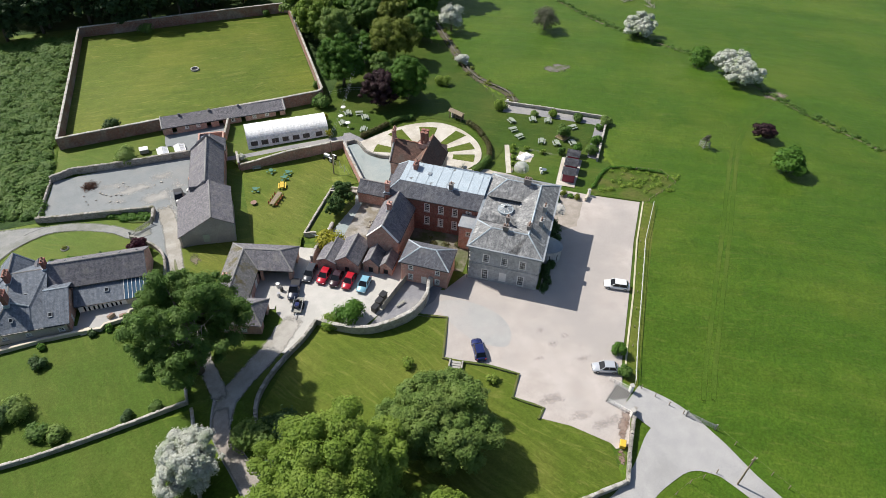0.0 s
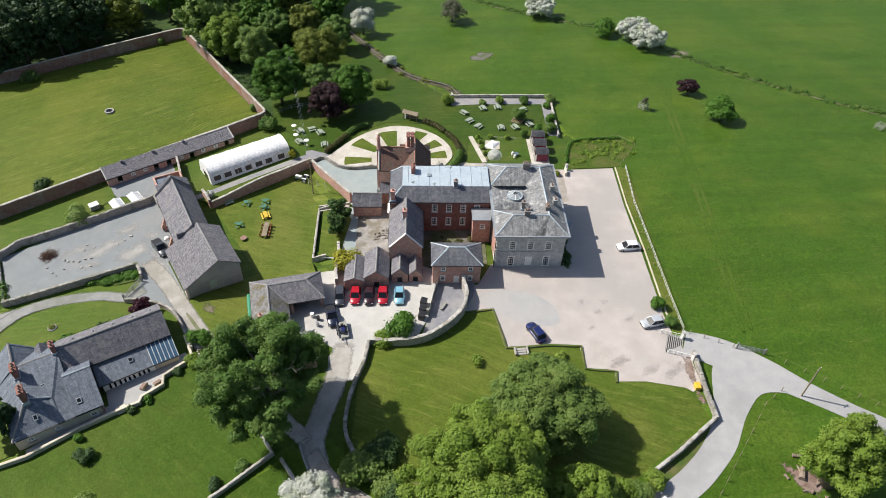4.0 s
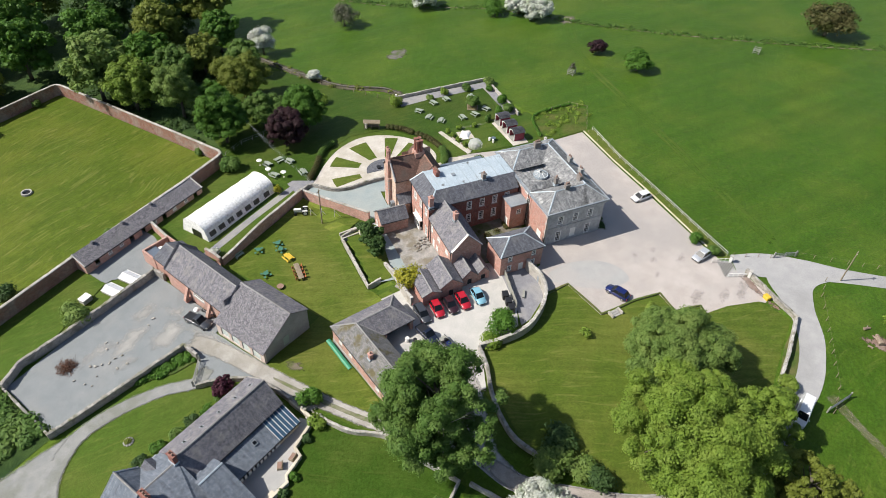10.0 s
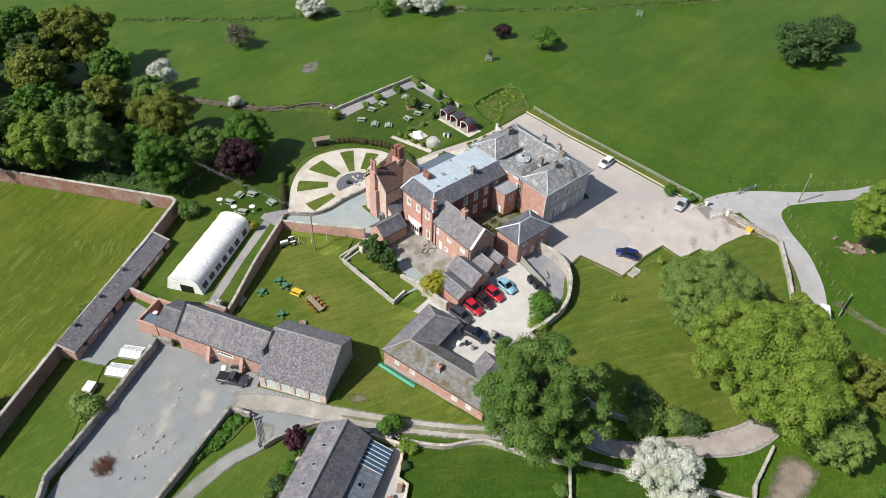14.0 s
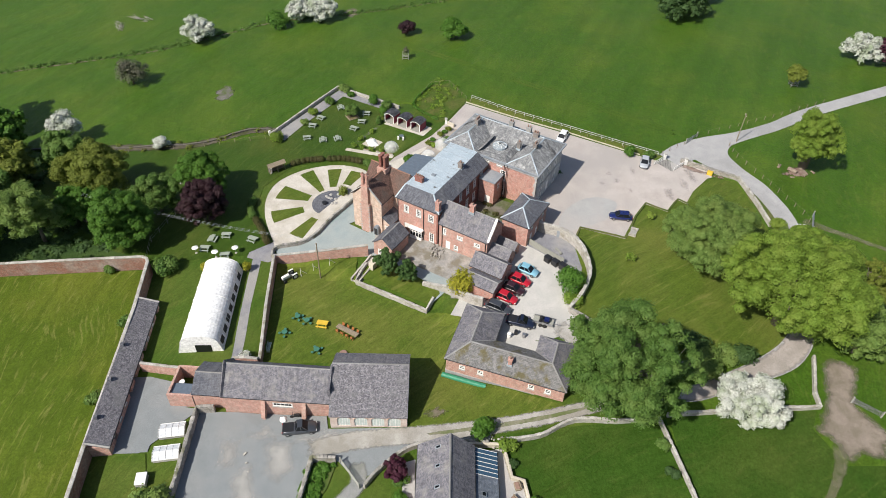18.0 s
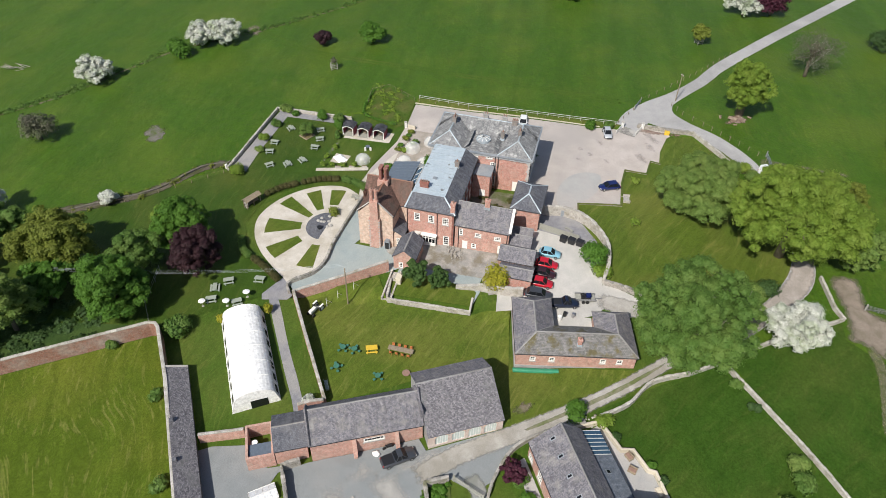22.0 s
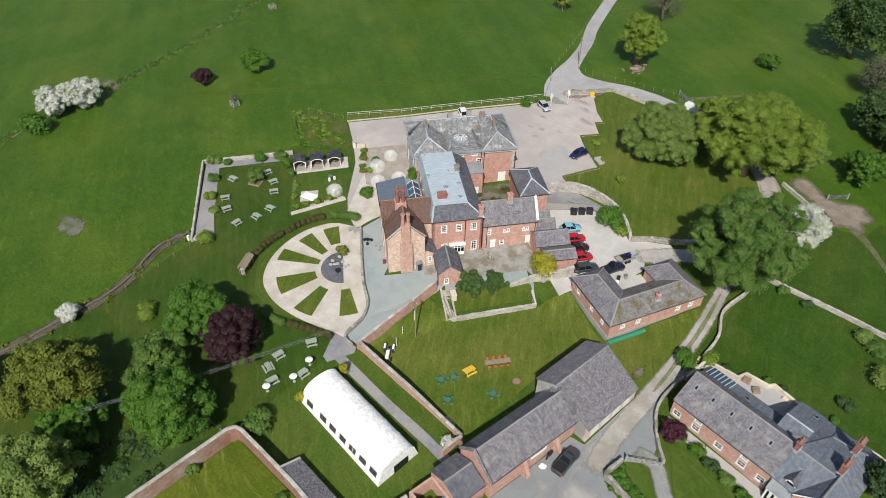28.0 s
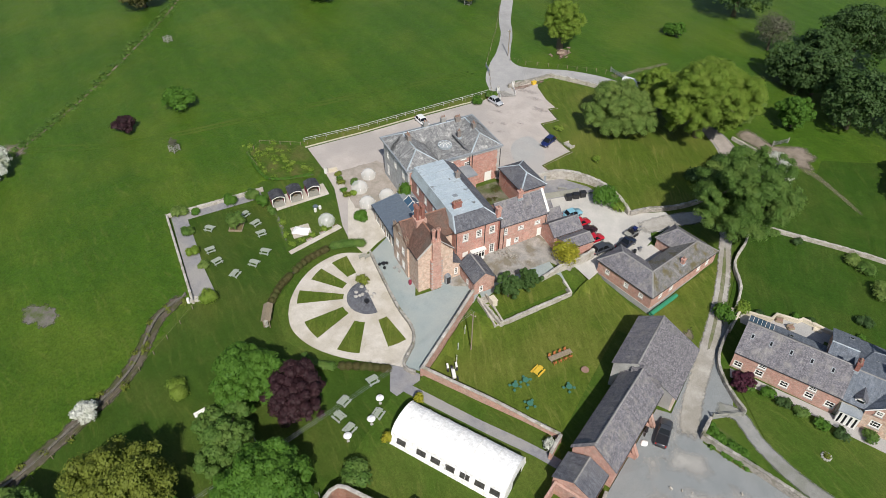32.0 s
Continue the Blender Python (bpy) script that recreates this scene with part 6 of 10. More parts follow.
slopes(dn, [[(-10, 20.2, 4.5), (-2, 20.2, 4.5), (-2, 21.4, 5.38), (-10, 21.4, 5.38)], [(-10, 21.4, 5.38), (-2, 21.4, 5.38), (-2, 22.5, 4.5), (-10, 22.5, 4.5)]], M_BLUEGLASS, 0.03, "lantern_pane")

# small slate-roofed outbuilding by the brick wall
ob1 = a_thing("outhouse", "small brick outhouse with a slate gable roof", "outbuilding", -0.2)
four_walls(ob1, -26.4, 16.0, -20.9, 20.0, -1.6, 3.2, M_BRICK_OLD, west=[(1.0, 0.6, 0.8, 1.4, (2, 3))], north=[(3.0, 0.8, 0.8, 1.2, (2, 2))], gable="x", zr=4.8)
gable_roof(ob1, -26.4, 16.0, -20.9, 20.0, 3.2, 4.8, "x", M_SLATE_DARK, 0.2)

# three small gabled sheds at the stable yard
for x0, y0, x1, y1, ze, zr, lab in ((-26.4, -4.9, -23.0, 0.9, 2.4, 3.2, "low slate-roofed shed at the end of the yard"), (-23.0, -4.6, -18.8, 1.6, 2.9, 4.5, "red brick shed with a slate gable roof"),
                                    (-18.2, -3.4, -15.4, 2.2, 2.6, 4.0, "small brick shed with a slate gable roof"), (-15.2, -3.2, -12.9, 1.4, 2.4, 3.6, "narrow shed with a slate gable roof")):
    sh = a_thing("shed", lab, "shed", 1.0)
    four_walls(sh, x0, y0, x1, y1, -1.2, ze, M_BRICK, south=[] if zr < 3.4 else [((x1 - x0) / 2, 0.0, 0.9, 1.9, "gap")], gable="y", zr=zr)
    gable_roof(sh, x0, y0, x1, y1, ze, zr, "y", M_SLATE, 0.15)
    part("door", boxed((x0 + x1) / 2 - 0.45, y0 + 0.2, -0.1, (x0 + x1) / 2 + 0.45, y0 + 0.28, 1.9), M_BLACK, sh)

# stable court: U of hipped ranges
BX, BY, BT = -12.6, 79.4, -20.5
sc = thing("stable_court", "low brick stable range round a court, with mossy hipped slate roof", "stables", x=BX, y=BY, z=0.3, turn=BT)
q2 = (2, 2)
wall(sc, (0.25, 18.95), (0.25, 0.25), -1.6, 3.0, row((2.6, 5.6, 13.6, 16.2), 1.2, 0.95, 1.0, q2), M_BRICK_OLD)
wall(sc, (12.0, 18.95), (0.6, 18.95), -1.6, 3.0, row((2.2, 6.4, 9.6), 1.2, 0.95, 1.0, q2), M_BRICK_OLD)
wall(sc, (0.6, 0.25), (9.4, 0.25), -1.6, 3.0, row((3, 6), 1.2, 0.9, 1.0, q2), M_BRICK_OLD)
wall(sc, (9.4, 0.6), (9.4, 5.8), -1.2, 3.0, [(2.6, 0.2, 2.6, 2.2, "gap")], M_BRICK_OLD)
wall(sc, (9.05, 5.8), (6.0, 5.8), -1.2, 3.0, [], M_BRICK_OLD)
wall(sc, (6.0, 5.8), (6.0, 12.8), -1.2, 3.0, row((1.5, 5.2), 0.2, 1.3, 2.1, "door"), M_BRICK_OLD)
wall(sc, (6.35, 12.8), (12.0, 12.8), -1.2, 3.0, [(2.8, 0.0, 4.6, 2.6, "gap")], M_BRICK_OLD)
wall(sc, (12.0, 13.15), (12.0, 18.6), -1.2, 3.0, [(2.7, 0.1, 2.8, 2.5, "gap")], M_BRICK_OLD)
E0, R0 = 3.05, 5.0
K = (3.1, 15.9)
J = (3.1, 3.0)
slopes(sc, [[(0, 19.2, E0), (0, 0, E0), (*J, R0), (*K, R0)]], M_SLATE_MOSS)
slopes(sc, [[(0, 0, E0), (9.7, 0, E0), (9.7, 0, E0)][:2] + [(7.4, 3.0, R0), (*J, R0)], [(9.7, 0, E0), (9.7, 6.1, E0), (7.4, 3.0, R0)], [(9.7, 6.1, E0), (6.2, 6.1, E0), (*J, R0), (7.4, 3.0, R0)]], M_SLATE)
slopes(sc, [[(6.2, 6.1, E0), (6.2, 12.6, E0), (*K, R0), (*J, R0)]], M_SLATE_MOSS)
slopes(sc, [[(12.3, 19.2, E0), (0, 19.2, E0), (*K, R0), (9.6, 15.9, R0)], [(12.3, 12.6, E0), (12.3, 19.2, E0), (9.6, 15.9, R0)], [(6.2, 12.6, E0), (12.3, 12.6, E0), (9.6, 15.9, R0), (*K, R0)]], M_SLATE)
ridges(sc, [((*J, R0), (*K, R0)), ((*J, R0), (7.4, 3.0, R0)), ((*K, R0), (9.6, 15.9, R0)), ((0, 0, E0), (*J, R0)), ((0, 19.2, E0), (*K, R0)), ((6.2, 12.6, E0), (*K, R0)), ((6.2, 6.1, E0), (*J, R0)), ((9.7, 0, E0), (7.4, 3.0, R0)), ((12.3, 19.2, E0), (9.6, 15.9, R0)), ((12.3, 12.6, E0), (9.6, 15.9, R0)), ((9.7, 6.1, E0), (7.4, 3.0, R0))])
part("plinth", boxed(0.15, 0.25, -1.0, 0.25, 18.95, 0.15), M_RENDER_GREY, sc, "pale rendered plinth"), part("plinth", boxed(0.25, 18.95, -1.0, 12.0, 19.05, 0.15), M_RENDER_GREY, sc, "pale rendered plinth")
chimney(sc, 1.6, 9.2, 3.8, 5.3, 0.6, 0.6, 1)
for p, q in (((0, 0, E0), (0, 19.2, E0)), ((0, 19.2, E0), (12.3, 19.2, E0)), ((6.2, 6.1, E0), (6.2, 12.6, E0)), ((6.2, 12.6, E0), (12.3, 12.6, E0))):
    gutter(sc, (p[0], p[1], p[2] - 0.12), (q[0], q[1], q[2] - 0.12))

# garage barn and long barn
gb = thing("garage_barn", "stone barn with white arched garage doors and a mottled slate roof", "barn", x=-15.4, y=103.1, z=-0.5, turn=-2.4)
wall(gb, (10.0, 0.0), (10.0, 11.3), -1.8, 4.0, [], M_RENDER_GREY)
wall(gb, (0.0, 11.3), (0.0, 0.0), -1.0, 2.4, [(s, -0.2, 1.9, 2.15, "gap") for s in (2.0, 4.5, 7.0, 9.4)], M_PINKWASH)
for y0, fy in ((0.0, 1), (11.0, -1)):
    gm = bmesh.new()
    pts = [(0.35, -1.5), (9.65, -1.5), (9.65, 4.0), (6.5, 6.2), (0.35, 2.5)]
    a = [gm.verts.new((x, y0 + 0.0, z)) for x, z in pts]
    b = [gm.verts.new((x, y0 + 0.3, z)) for x, z in pts]
    gm.faces.new(a), gm.faces.new(b[::-1])
    for i in range(5):
        gm.faces.new((a[i], b[i], b[(i + 1) % 5], a[(i + 1) % 5]))
    bmesh.ops.recalc_face_normals(gm, faces=gm.faces[:])
    part("wall", gm, M_RENDER_GREY, gb)
for s in (2.0, 4.5, 7.0, 9.4):
    d = part("garage_door", boxed(0.12, 11.3 - s - 0.95, -0.6, 0.2, 11.3 - s + 0.95, 1.95), M_DOORPAINT, gb, "pale painted garage door")
    for k in range(1, 5):
        part("plank", boxed(0.1, 11.3 - s - 0.95 + 0.38 * k - 0.03, -0.5, 0.12, 11.3 - s - 0.95 + 0.38 * k + 0.03, 1.9), M_WHITE, d)
for s in (2.0, 4.5, 7.0, 9.4):
    ar = bmesh.new()
    y = 11.3 - s
    prev = None
    for k in range(9):
        a = math.pi * k / 8
        p = (-0.03, y + 1.02 * math.cos(a), 1.6 + 0.5 * math.sin(a))
        if prev:
            rod(ar, prev, p, 0.09, 0.09, 4)
        prev = p
    part("arch", ar, M_BUFF, gb, "pinkish stone arch over the garage door")
    part("spandrel", boxed(0.02, y - 0.95, 1.86, 0.1, y + 0.95, 2.0), M_PINKWASH, gb)
part("window", boxed(4.2, -0.06, 0.4, 5.4, 0.0, 2.2), M_BENCH, gb, "pale green shuttered opening")
slopes(gb, [[(-0.25, 11.4, 2.4), (-0.25, -0.1, 2.4), (6.5, -0.1, 6.3), (6.5, 11.4, 6.3)]], M_SLATE_OLD)
slopes(gb, [[(6.5, 11.4, 6.3), (6.5, -0.1, 6.3), (10.3, -0.1, 4.0), (10.3, 11.4, 4.0)]], M_SLATE)
ridges(gb, [((6.5, -0.1, 6.3), (6.5, 11.4, 6.3))])
part("parapet", boxed(2.5, 11.35, 3.0, 7.2, 11.75, 5.2), M_SLATE, gb)

lb = thing("long_barn", "long red brick barn with buttresses and a grey slate roof", "barn", x=-12.9, y=114.4, z=-1.2, turn=-5.5)
four_walls(lb, 0, 0.2, 6.4, 16.2, -1.6, 3.4, M_BRICK_OLD, west=[(8.6, 1.5, 3.0, 0.9, (5, 1))], gable="y", zr=6.4, at=3.6)
gable_roof(lb, 0, 0.2, 6.4, 16.2, 3.4, 6.4, "y", M_SLATE, 0.25, 3.6)
for y in (4.3, 10.4):
    bt = bmesh.new()
    slab(bt, [(-1.3, y, 0.2), (-1.3, y - 0.6, 0.2), (0, y - 0.6, 3.0), (0, y, 3.0)], 0.1)
    box(bt, -1.1, y - 0.55, -1.5, 0, y - 0.05, 0.3)
    slab(bt, [(-1.0, y - 0.05, 0.5), (-1.0, y - 0.55, 0.5), (0, y - 0.55, 2.8), (0, y - 0.05, 2.8)], 1.2)
    part("buttress", bt, M_BRICK_OLD, lb)
for y in (0.1, 16.2):
    for p, q in (((-0.3, y, 3.4), (3.6, y, 6.8)), ((6.7, y, 3.4), (3.6, y, 6.8))):
        bm = bmesh.new()
        ridge_bar(bm, p, q, 0.22, 0.35)
        part("gable_coping", bm, M_SLATE, lb)
an = thing("barn_annex", "small brick annex with a slate roof beside an open walled yard", "outbuilding", x=-10.9, y=130.6, z=-1.9, turn=-5.5)
four_walls(an, 0.3, 0.3, 6.2, 4.8, -1.6, 2.9, M_BRICK_OLD, gable="y", zr=4.4)
gable_roof(an, 0.3, 0.3, 6.2, 4.8, 2.9, 4.4, "y", M_SLATE_DARK, 0.15)
four_walls(an, 0.2, 4.9, 5.8, 8.8, -1.6, 2.4, M_BRICK_OLD)
part("yard_floor", boxed(0.5, 5.2, -0.9, 5.5, 8.5, -0.35), M_PAVE, an)
part("flat_roof", boxed(0.6, 5.3, 1.85, 2.7, 8.4, 2.0), M_METALROOF, an, "blue-grey sheet roof in the open yard")
dish = bmesh.new()
bmesh.ops.create_cone(dish, cap_ends=True, segments=12, radius1=0.1, radius2=0.45, depth=0.2, matrix=Matrix.Translation((3.2, 7.6, 1.6)))
part("dish", dish, M_WHITE, an)

# lean-to against the walled garden
lt2 = thing("lean_to", "long brick lean-to shed with a slate roof against the garden wall", "shed", x=-17.8, y=145.8, z=-2.9, turn=1.3)
wall(lt2, (0, 0), (28.4, 0), -0.8, 2.0, [(s, 0.0, 1.0, 1.8, "gap") for s in (2.6, 10.4, 13.2, 18.4, 26.6)] + [(s, 0.8, 0.9, 0.8, q2) for s in (5.4, 8.0, 16, 21.0, 24.0)], M_BRICK_OLD)
wall(lt2, (28.4, 0.35), (28.4, 2.9), -0.8, 2.0, [], M_BRICK_OLD), wall(lt2, (0, 2.9), (0, 0.35), -0.8, 2.0, [], M_BRICK_OLD)
slopes(lt2, [[(-0.2, -0.25, 2.0), (28.6, -0.25, 2.0), (28.6, 2.95, 3.25), (-0.2, 2.95, 3.25)]], M_SLATE_OLD)
gutter(lt2, (-0.2, -0.27, 1.85), (28.6, -0.27, 1.85))
for x in (0.0, 28.4):
    bm = bmesh.new()
    ridge_bar(bm, (x, -0.3, 2.02), (x, 2.95, 3.3), 0.2, 0.14)
    part("verge_stone", bm, M_COPING, lt2)
part("lintel_band", boxed(0.2, -0.05, 1.78, 28.2, 0.0, 1.95), M_WOOD_GREY, lt2)
for x in (4, 10.8, 17.6):
    part("vent", boxed(x, 2.3, 2.7, x + 0.5, 2.85, 3.6), M_SLATE_DARK, lt2)

# cottage
ct = thing("cottage", "long brick cottage with slate roof and glazed lean-to", "cottage", x=-36.4, y=98.0, z=-0.9, turn=-3.2)
four_walls(ct, 0.0, -3.2, 15.6, 4.2, -1.2, 3.95, M_BRICK_OLD,
           north=row((1.04, 4.27, 8.06, 11.73, 14.7), 0.6, 1.35, 1.3, q2) + row((4.31, 11.75), 2.35, 1.25, 0.95, q2), gable="x", zr=6.6, at=0.0, ze2=3.7)
gable_roof(ct, 0.0, -3.2, 15.6, 4.2, 3.95, 6.6, "x", M_SLATE, 0.25, 0.0, ze2=3.7)


def skylight(x, y, za, zb, dy, w):
    """A small roof light between heights za and zb."""
    frame_bm = bmesh.new()
    slab(frame_bm, [(x, y, za), (x, y + dy, zb), (x + w, y + dy, zb), (x + w, y, za)], 0.1)
    bmesh.ops.recalc_face_normals(frame_bm, faces=frame_bm.faces[:])
    sl = part("skylight", frame_bm, M_LEAD_DARK, ct, "small grey-framed skylight")
    gp = bmesh.new()
    k = 0.16
    slab(gp, [(x + 0.1, y + dy * k, za + (zb - za) * k + 0.02), (x + 0.1, y + dy * (1 - k), zb - (zb - za) * k + 0.02), (x + w - 0.1, y + dy * (1 - k), zb - (zb - za) * k + 0.02), (x + w - 0.1, y + dy * k, za + (zb - za) * k + 0.02)], 0.03)
    bmesh.ops.recalc_face_normals(gp, faces=gp.faces[:])
    part("pane", gp, M_GLASS, sl)


for x in (2.2, 5.2, 8.2, 11.2, 14.0):
    skylight(x, 2.0, 5.42, 5.93, -0.7, 0.5)
skylight(8.6, -5.0, 3.06, 3.36, 0.7, 0.7), skylight(-3.4, -5.2, 4.85, 5.1, 0.7, 0.6), skylight(0.4, -9.4, 3.6, 3.95, 0.8, 0.7), skylight(-5.4, -9.4, 3.7, 4.15, 0.7, 0.6)
# lean-to with a row of windows, its east end glazed
wall(ct, (4.0, -6.4), (11.8, -6.4), -1.2, 2.15, [(s, 0.2, 0.66, 1.5, (1, 1)) for s in (1.0, 1.7, 2.5, 3.2, 3.9, 4.6, 5.4, 6.1, 6.8)], M_WHITE)
wall(ct, (11.8, -6.4), (15.6, -6.4), -1.2, 2.15, [], M_RENDER), wall(ct, (15.6, -6.05), (15.6, -3.2), -1.2, 2.15, [], M_RENDER)
slopes(ct, [[(3.6, -6.7, 2.2), (11.7, -6.7, 2.2), (11.7, -3.1, 3.6), (3.6, -3.1, 3.6)]], M_SLATE_BLUE)
slopes(ct, [[(11.7, -6.7, 2.2), (15.7, -6.7, 2.2), (15.7, -3.1, 3.6), (11.7, -3.1, 3.6)]], M_BLUEGLASS, 0.06, "glass_roof")
for k in range(7):
    x = 11.7 + 3.93 * k / 6
    bm = bmesh.new()
    slab(bm, [(x, -6.7, 2.27), (x + 0.07, -6.7, 2.27), (x + 0.07, -3.1, 3.67), (x, -3.1, 3.67)], 0.08)
    part("glazing_bar", bm, M_WHITE, ct)
gutter(ct, (3.6, -6.75, 2.1), (15.7, -6.75, 2.1))
# west end: hipped block and catslide wing
four_walls(ct, -8.7, -10.4, -0.1, 4.0, -1.2, 2.7, M_RENDER, south=row((2.0, 5.6), 0.9, 0.9, 0.8, q2))
wall(ct, (-3.35, 4.45), (-8.85, 4.45), -1.2, 2.9, [(2.0, 0.8, 1.5, 1.35, (3, 2)), (4.3, 0.8, 1.1, 1.35, q2)], M_BUFF, 0.4)
wall(ct, (-3.35, 4.47), (-8.85, 4.47), 2.9, 3.65, [], M_BRICK_OLD, 0.4, (2.75, 6.15))
wall(ct, (-3.35, 4.0), (-3.35, 4.45), -1.2, 3.5, [], M_BRICK_OLD, 0.3), wall(ct, (-8.85, 4.45), (-8.85, 0.0), -1.2, 3.6, [(2.0, 0.8, 1.1, 1.3, q2)], M_BUFF, 0.3)
for x, w in ((-5.0, 1.0), (-7.2, 1.0)):
    fm, gm, sm = window_meshes(w, 1.0, 2, 2, "sash")
    at = Matrix.Translation((x, 4.62, 3.5)) @ Matrix.Rotation(math.pi, 4, "Z")
    o = part("window", fm, None, ct, "white sash window", at)
    part("pane", gm, None, o), part("sill", sm, None, o)
for x in (-3.2, -9.0):
    bm = bmesh.new()
    ridge_bar(bm, (x, 4.75, 3.62), (-6.1, 4.75, 6.4), 0.1, 0.16)
    part("bargeboard", bm, M_WHITE, ct)
# glazed bay with white frames
wall(ct, (-0.45, 5.3), (-3.35, 5.3), -1.2, 2.2, [(s, -0.6, 0.66, 2.5, (1, 1)) for s in (0.4, 1.1, 1.8, 2.5)], M_WHITE, 0.12)
wall(ct, (-0.45, 4.2), (-0.45, 5.3), -1.2, 2.2, [], M_WHITE, 0.12)
slopes(ct, [[(-0.3, 5.45, 2.2), (-3.35, 5.45, 2.2), (-3.35, 4.1, 2.75), (-0.3, 4.1, 2.75)]], M_LEAD_DARK, 0.08)
wall(ct, (-0.1, -10.5), (3.3, -10.5), -1.2, 2.75, [(2.0, 0.9, 1.0, 0.9, q2)], M_RENDER)
wall(ct, (3.3, -10.5), (3.3, -3.2), -1.2, 2.7, [(2.6, 0.0, 0.9, 1.9, "door")], M_BRICK_OLD, 0.35, (5.7, 5.2))
RW = 6.1
slopes(ct, [[(0.0, 4.4, 3.5), (-5.9, 4.4, 3.5), (-5.9, -0.2, RW), (0.0, -0.2, RW)], [(-9.1, 0.0, 3.5), (-8.9, -10.7, 2.5), (-5.5, -6.4, 5.6), (-6.1, -0.2, RW)],
            [(-3.15, 4.75, 3.55), (-6.1, 4.75, 6.35), (-6.1, -0.4, 6.35), (-3.15, -0.4, 3.55)][::-1], [(-9.05, 4.75, 3.55), (-9.05, -0.4, 3.55), (-6.1, -0.4, 6.35), (-6.1, 4.75, 6.35)],
            [(-8.9, -10.7, 2.5), (-2.3, -10.7, 2.7), (-2.4, -7.0, 4.5), (-5.5, -6.4, 5.6)], [(0.0, -0.2, RW), (-5.5, -0.2, RW), (-2.4, -7.0, 4.5)], [(-5.5, -0.2, RW), (-5.5, -6.4, 5.6), (-2.4, -7.0, 4.5)],
            [(0.0, -0.2, RW), (-2.4, -7.0, 4.5), (-2.3, -10.7, 2.7), (0.0, -10.7, 2.7)],
            [(-0.4, -10.8, 2.85), (3.6, -10.8, 2.85), (3.6, -4.8, 5.4), (-0.4, -4.8, 5.4)], [(3.6, -4.8, 5.4), (3.6, -2.7, 4.4), (-0.4, -2.7, 4.4), (-0.4, -4.8, 5.4)]], M_SLATE_BLUE)
ridges(ct, [((-5.5, -0.2, RW), (0.0, -0.2, RW)), ((-6.1, 4.75, 6.37), (-6.1, -0.4, 6.37)), ((-5.9, -0.2, RW), (-5.5, -6.4, 5.6)), ((-8.9, -10.7, 2.5), (-5.5, -6.4, 5.6))])
ridges(ct, [((-0.4, -4.8, 5.42), (3.6, -4.8, 5.42)), ((-5.5, -6.4, 5.6), (-2.4, -7.0, 4.5))], M_LEAD)
gutter(ct, (-8.9, -10.75, 2.4), (3.6, -10.85, 2.7))
chimney(ct, -0.3, 0.0, 5.8, 7.9, 0.6, 1.2, 2, M_BRICK_DARK), chimney(ct, -5.8, -1.7, 5.5, 7.8, 0.7, 1.6, 3, M_BRICK_DARK), chimney(ct, -5.5, -6.4, 5.0, 7.8, 0.7, 1.6, 3, M_BRICK_DARK)
dm = bmesh.new()
box(dm, -3.0, 2.4, 3.2, -1.6, 3.8, 4.4)
dmr = part("dormer", dm, M_WHITE, ct, "small white gabled dormer")
part("window", boxed(-2.8, 3.8, 3.4, -1.8, 3.84, 4.2), M_GLASS, dmr)
slopes(ct, [[(-3.2, 4.0, 4.3), (-2.3, 4.0, 5.1), (-2.3, 1.0, 5.1), (-3.2, 1.0, 4.3)][::-1], [(-2.3, 4.0, 5.1), (-1.4, 4.0, 4.3), (-1.4, 1.0, 4.3), (-2.3, 1.0, 5.1)][::-1]], M_SLATE_DARK, 0.1)

# marquee
mq = thing("marquee", "long white canvas marquee with arched roof and clear windows", "marquee", x=0.3, y=133.4, z=-2.0)
LQ, WQ = 18.4, 6.8
arc = [(-0.35, -0.3), (0.35, 2.1)] + [(WQ / 2 - (WQ / 2 - 0.35) * math.cos(radians(a)), 2.1 + 1.75 * math.sin(radians(a))) for a in range(12, 170, 12)] + [(WQ - 0.35, 2.1), (WQ + 0.35, -0.3)]
sk = bmesh.new()
rows_m = []
for k in range(37):
    x = LQ * k / 36
    sag = 0.05 * abs(math.sin(math.pi * x / (LQ / 6)))
    rows_m.append([sk.verts.new((x, y, z - (sag if z > 2.1 else 0))) for y, z in arc])
for r0, r1 in zip(rows_m, rows_m[1:]):
    for i in range(len(arc) - 1):
        sk.faces.new((r0[i], r0[i + 1], r1[i + 1], r1[i]))
sk.faces.new(rows_m[0][:]), sk.faces.new(rows_m[-1][::-1])
bmesh.ops.recalc_face_normals(sk, faces=sk.faces[:])
part("canopy", sk, M_CANVAS, mq, "white canvas skin")
for side, y in (("a", -0.04), ("b", WQ + 0.04)):
    for k in range(7 if side == "a" else 7):
        x = 1.5 + 2.35 * k + (1.0 if k > 5 else 0)
        if k == 6 and side == "a":
            x = 16.2
        wp = bmesh.new()
        ends = []
        for z in (0.85, 1.85):
            lean = -0.35 + 0.7 * (z + 0.3) / 2.4 - 0.04
            ends.append([(x + e, lean if side == "a" else WQ - lean, z) for e in (-0.75, 0.75)])
        face(wp, ends[0][0], ends[0][1], ends[1][1], ends[1][0])
        bmesh.ops.solidify(wp, geom=wp.faces[:], thickness=0.03)
        bmesh.ops.recalc_face_normals(wp, faces=wp.faces[:])
        part("window_pane", wp, M_TENTGLASS, mq, "clear plastic window")
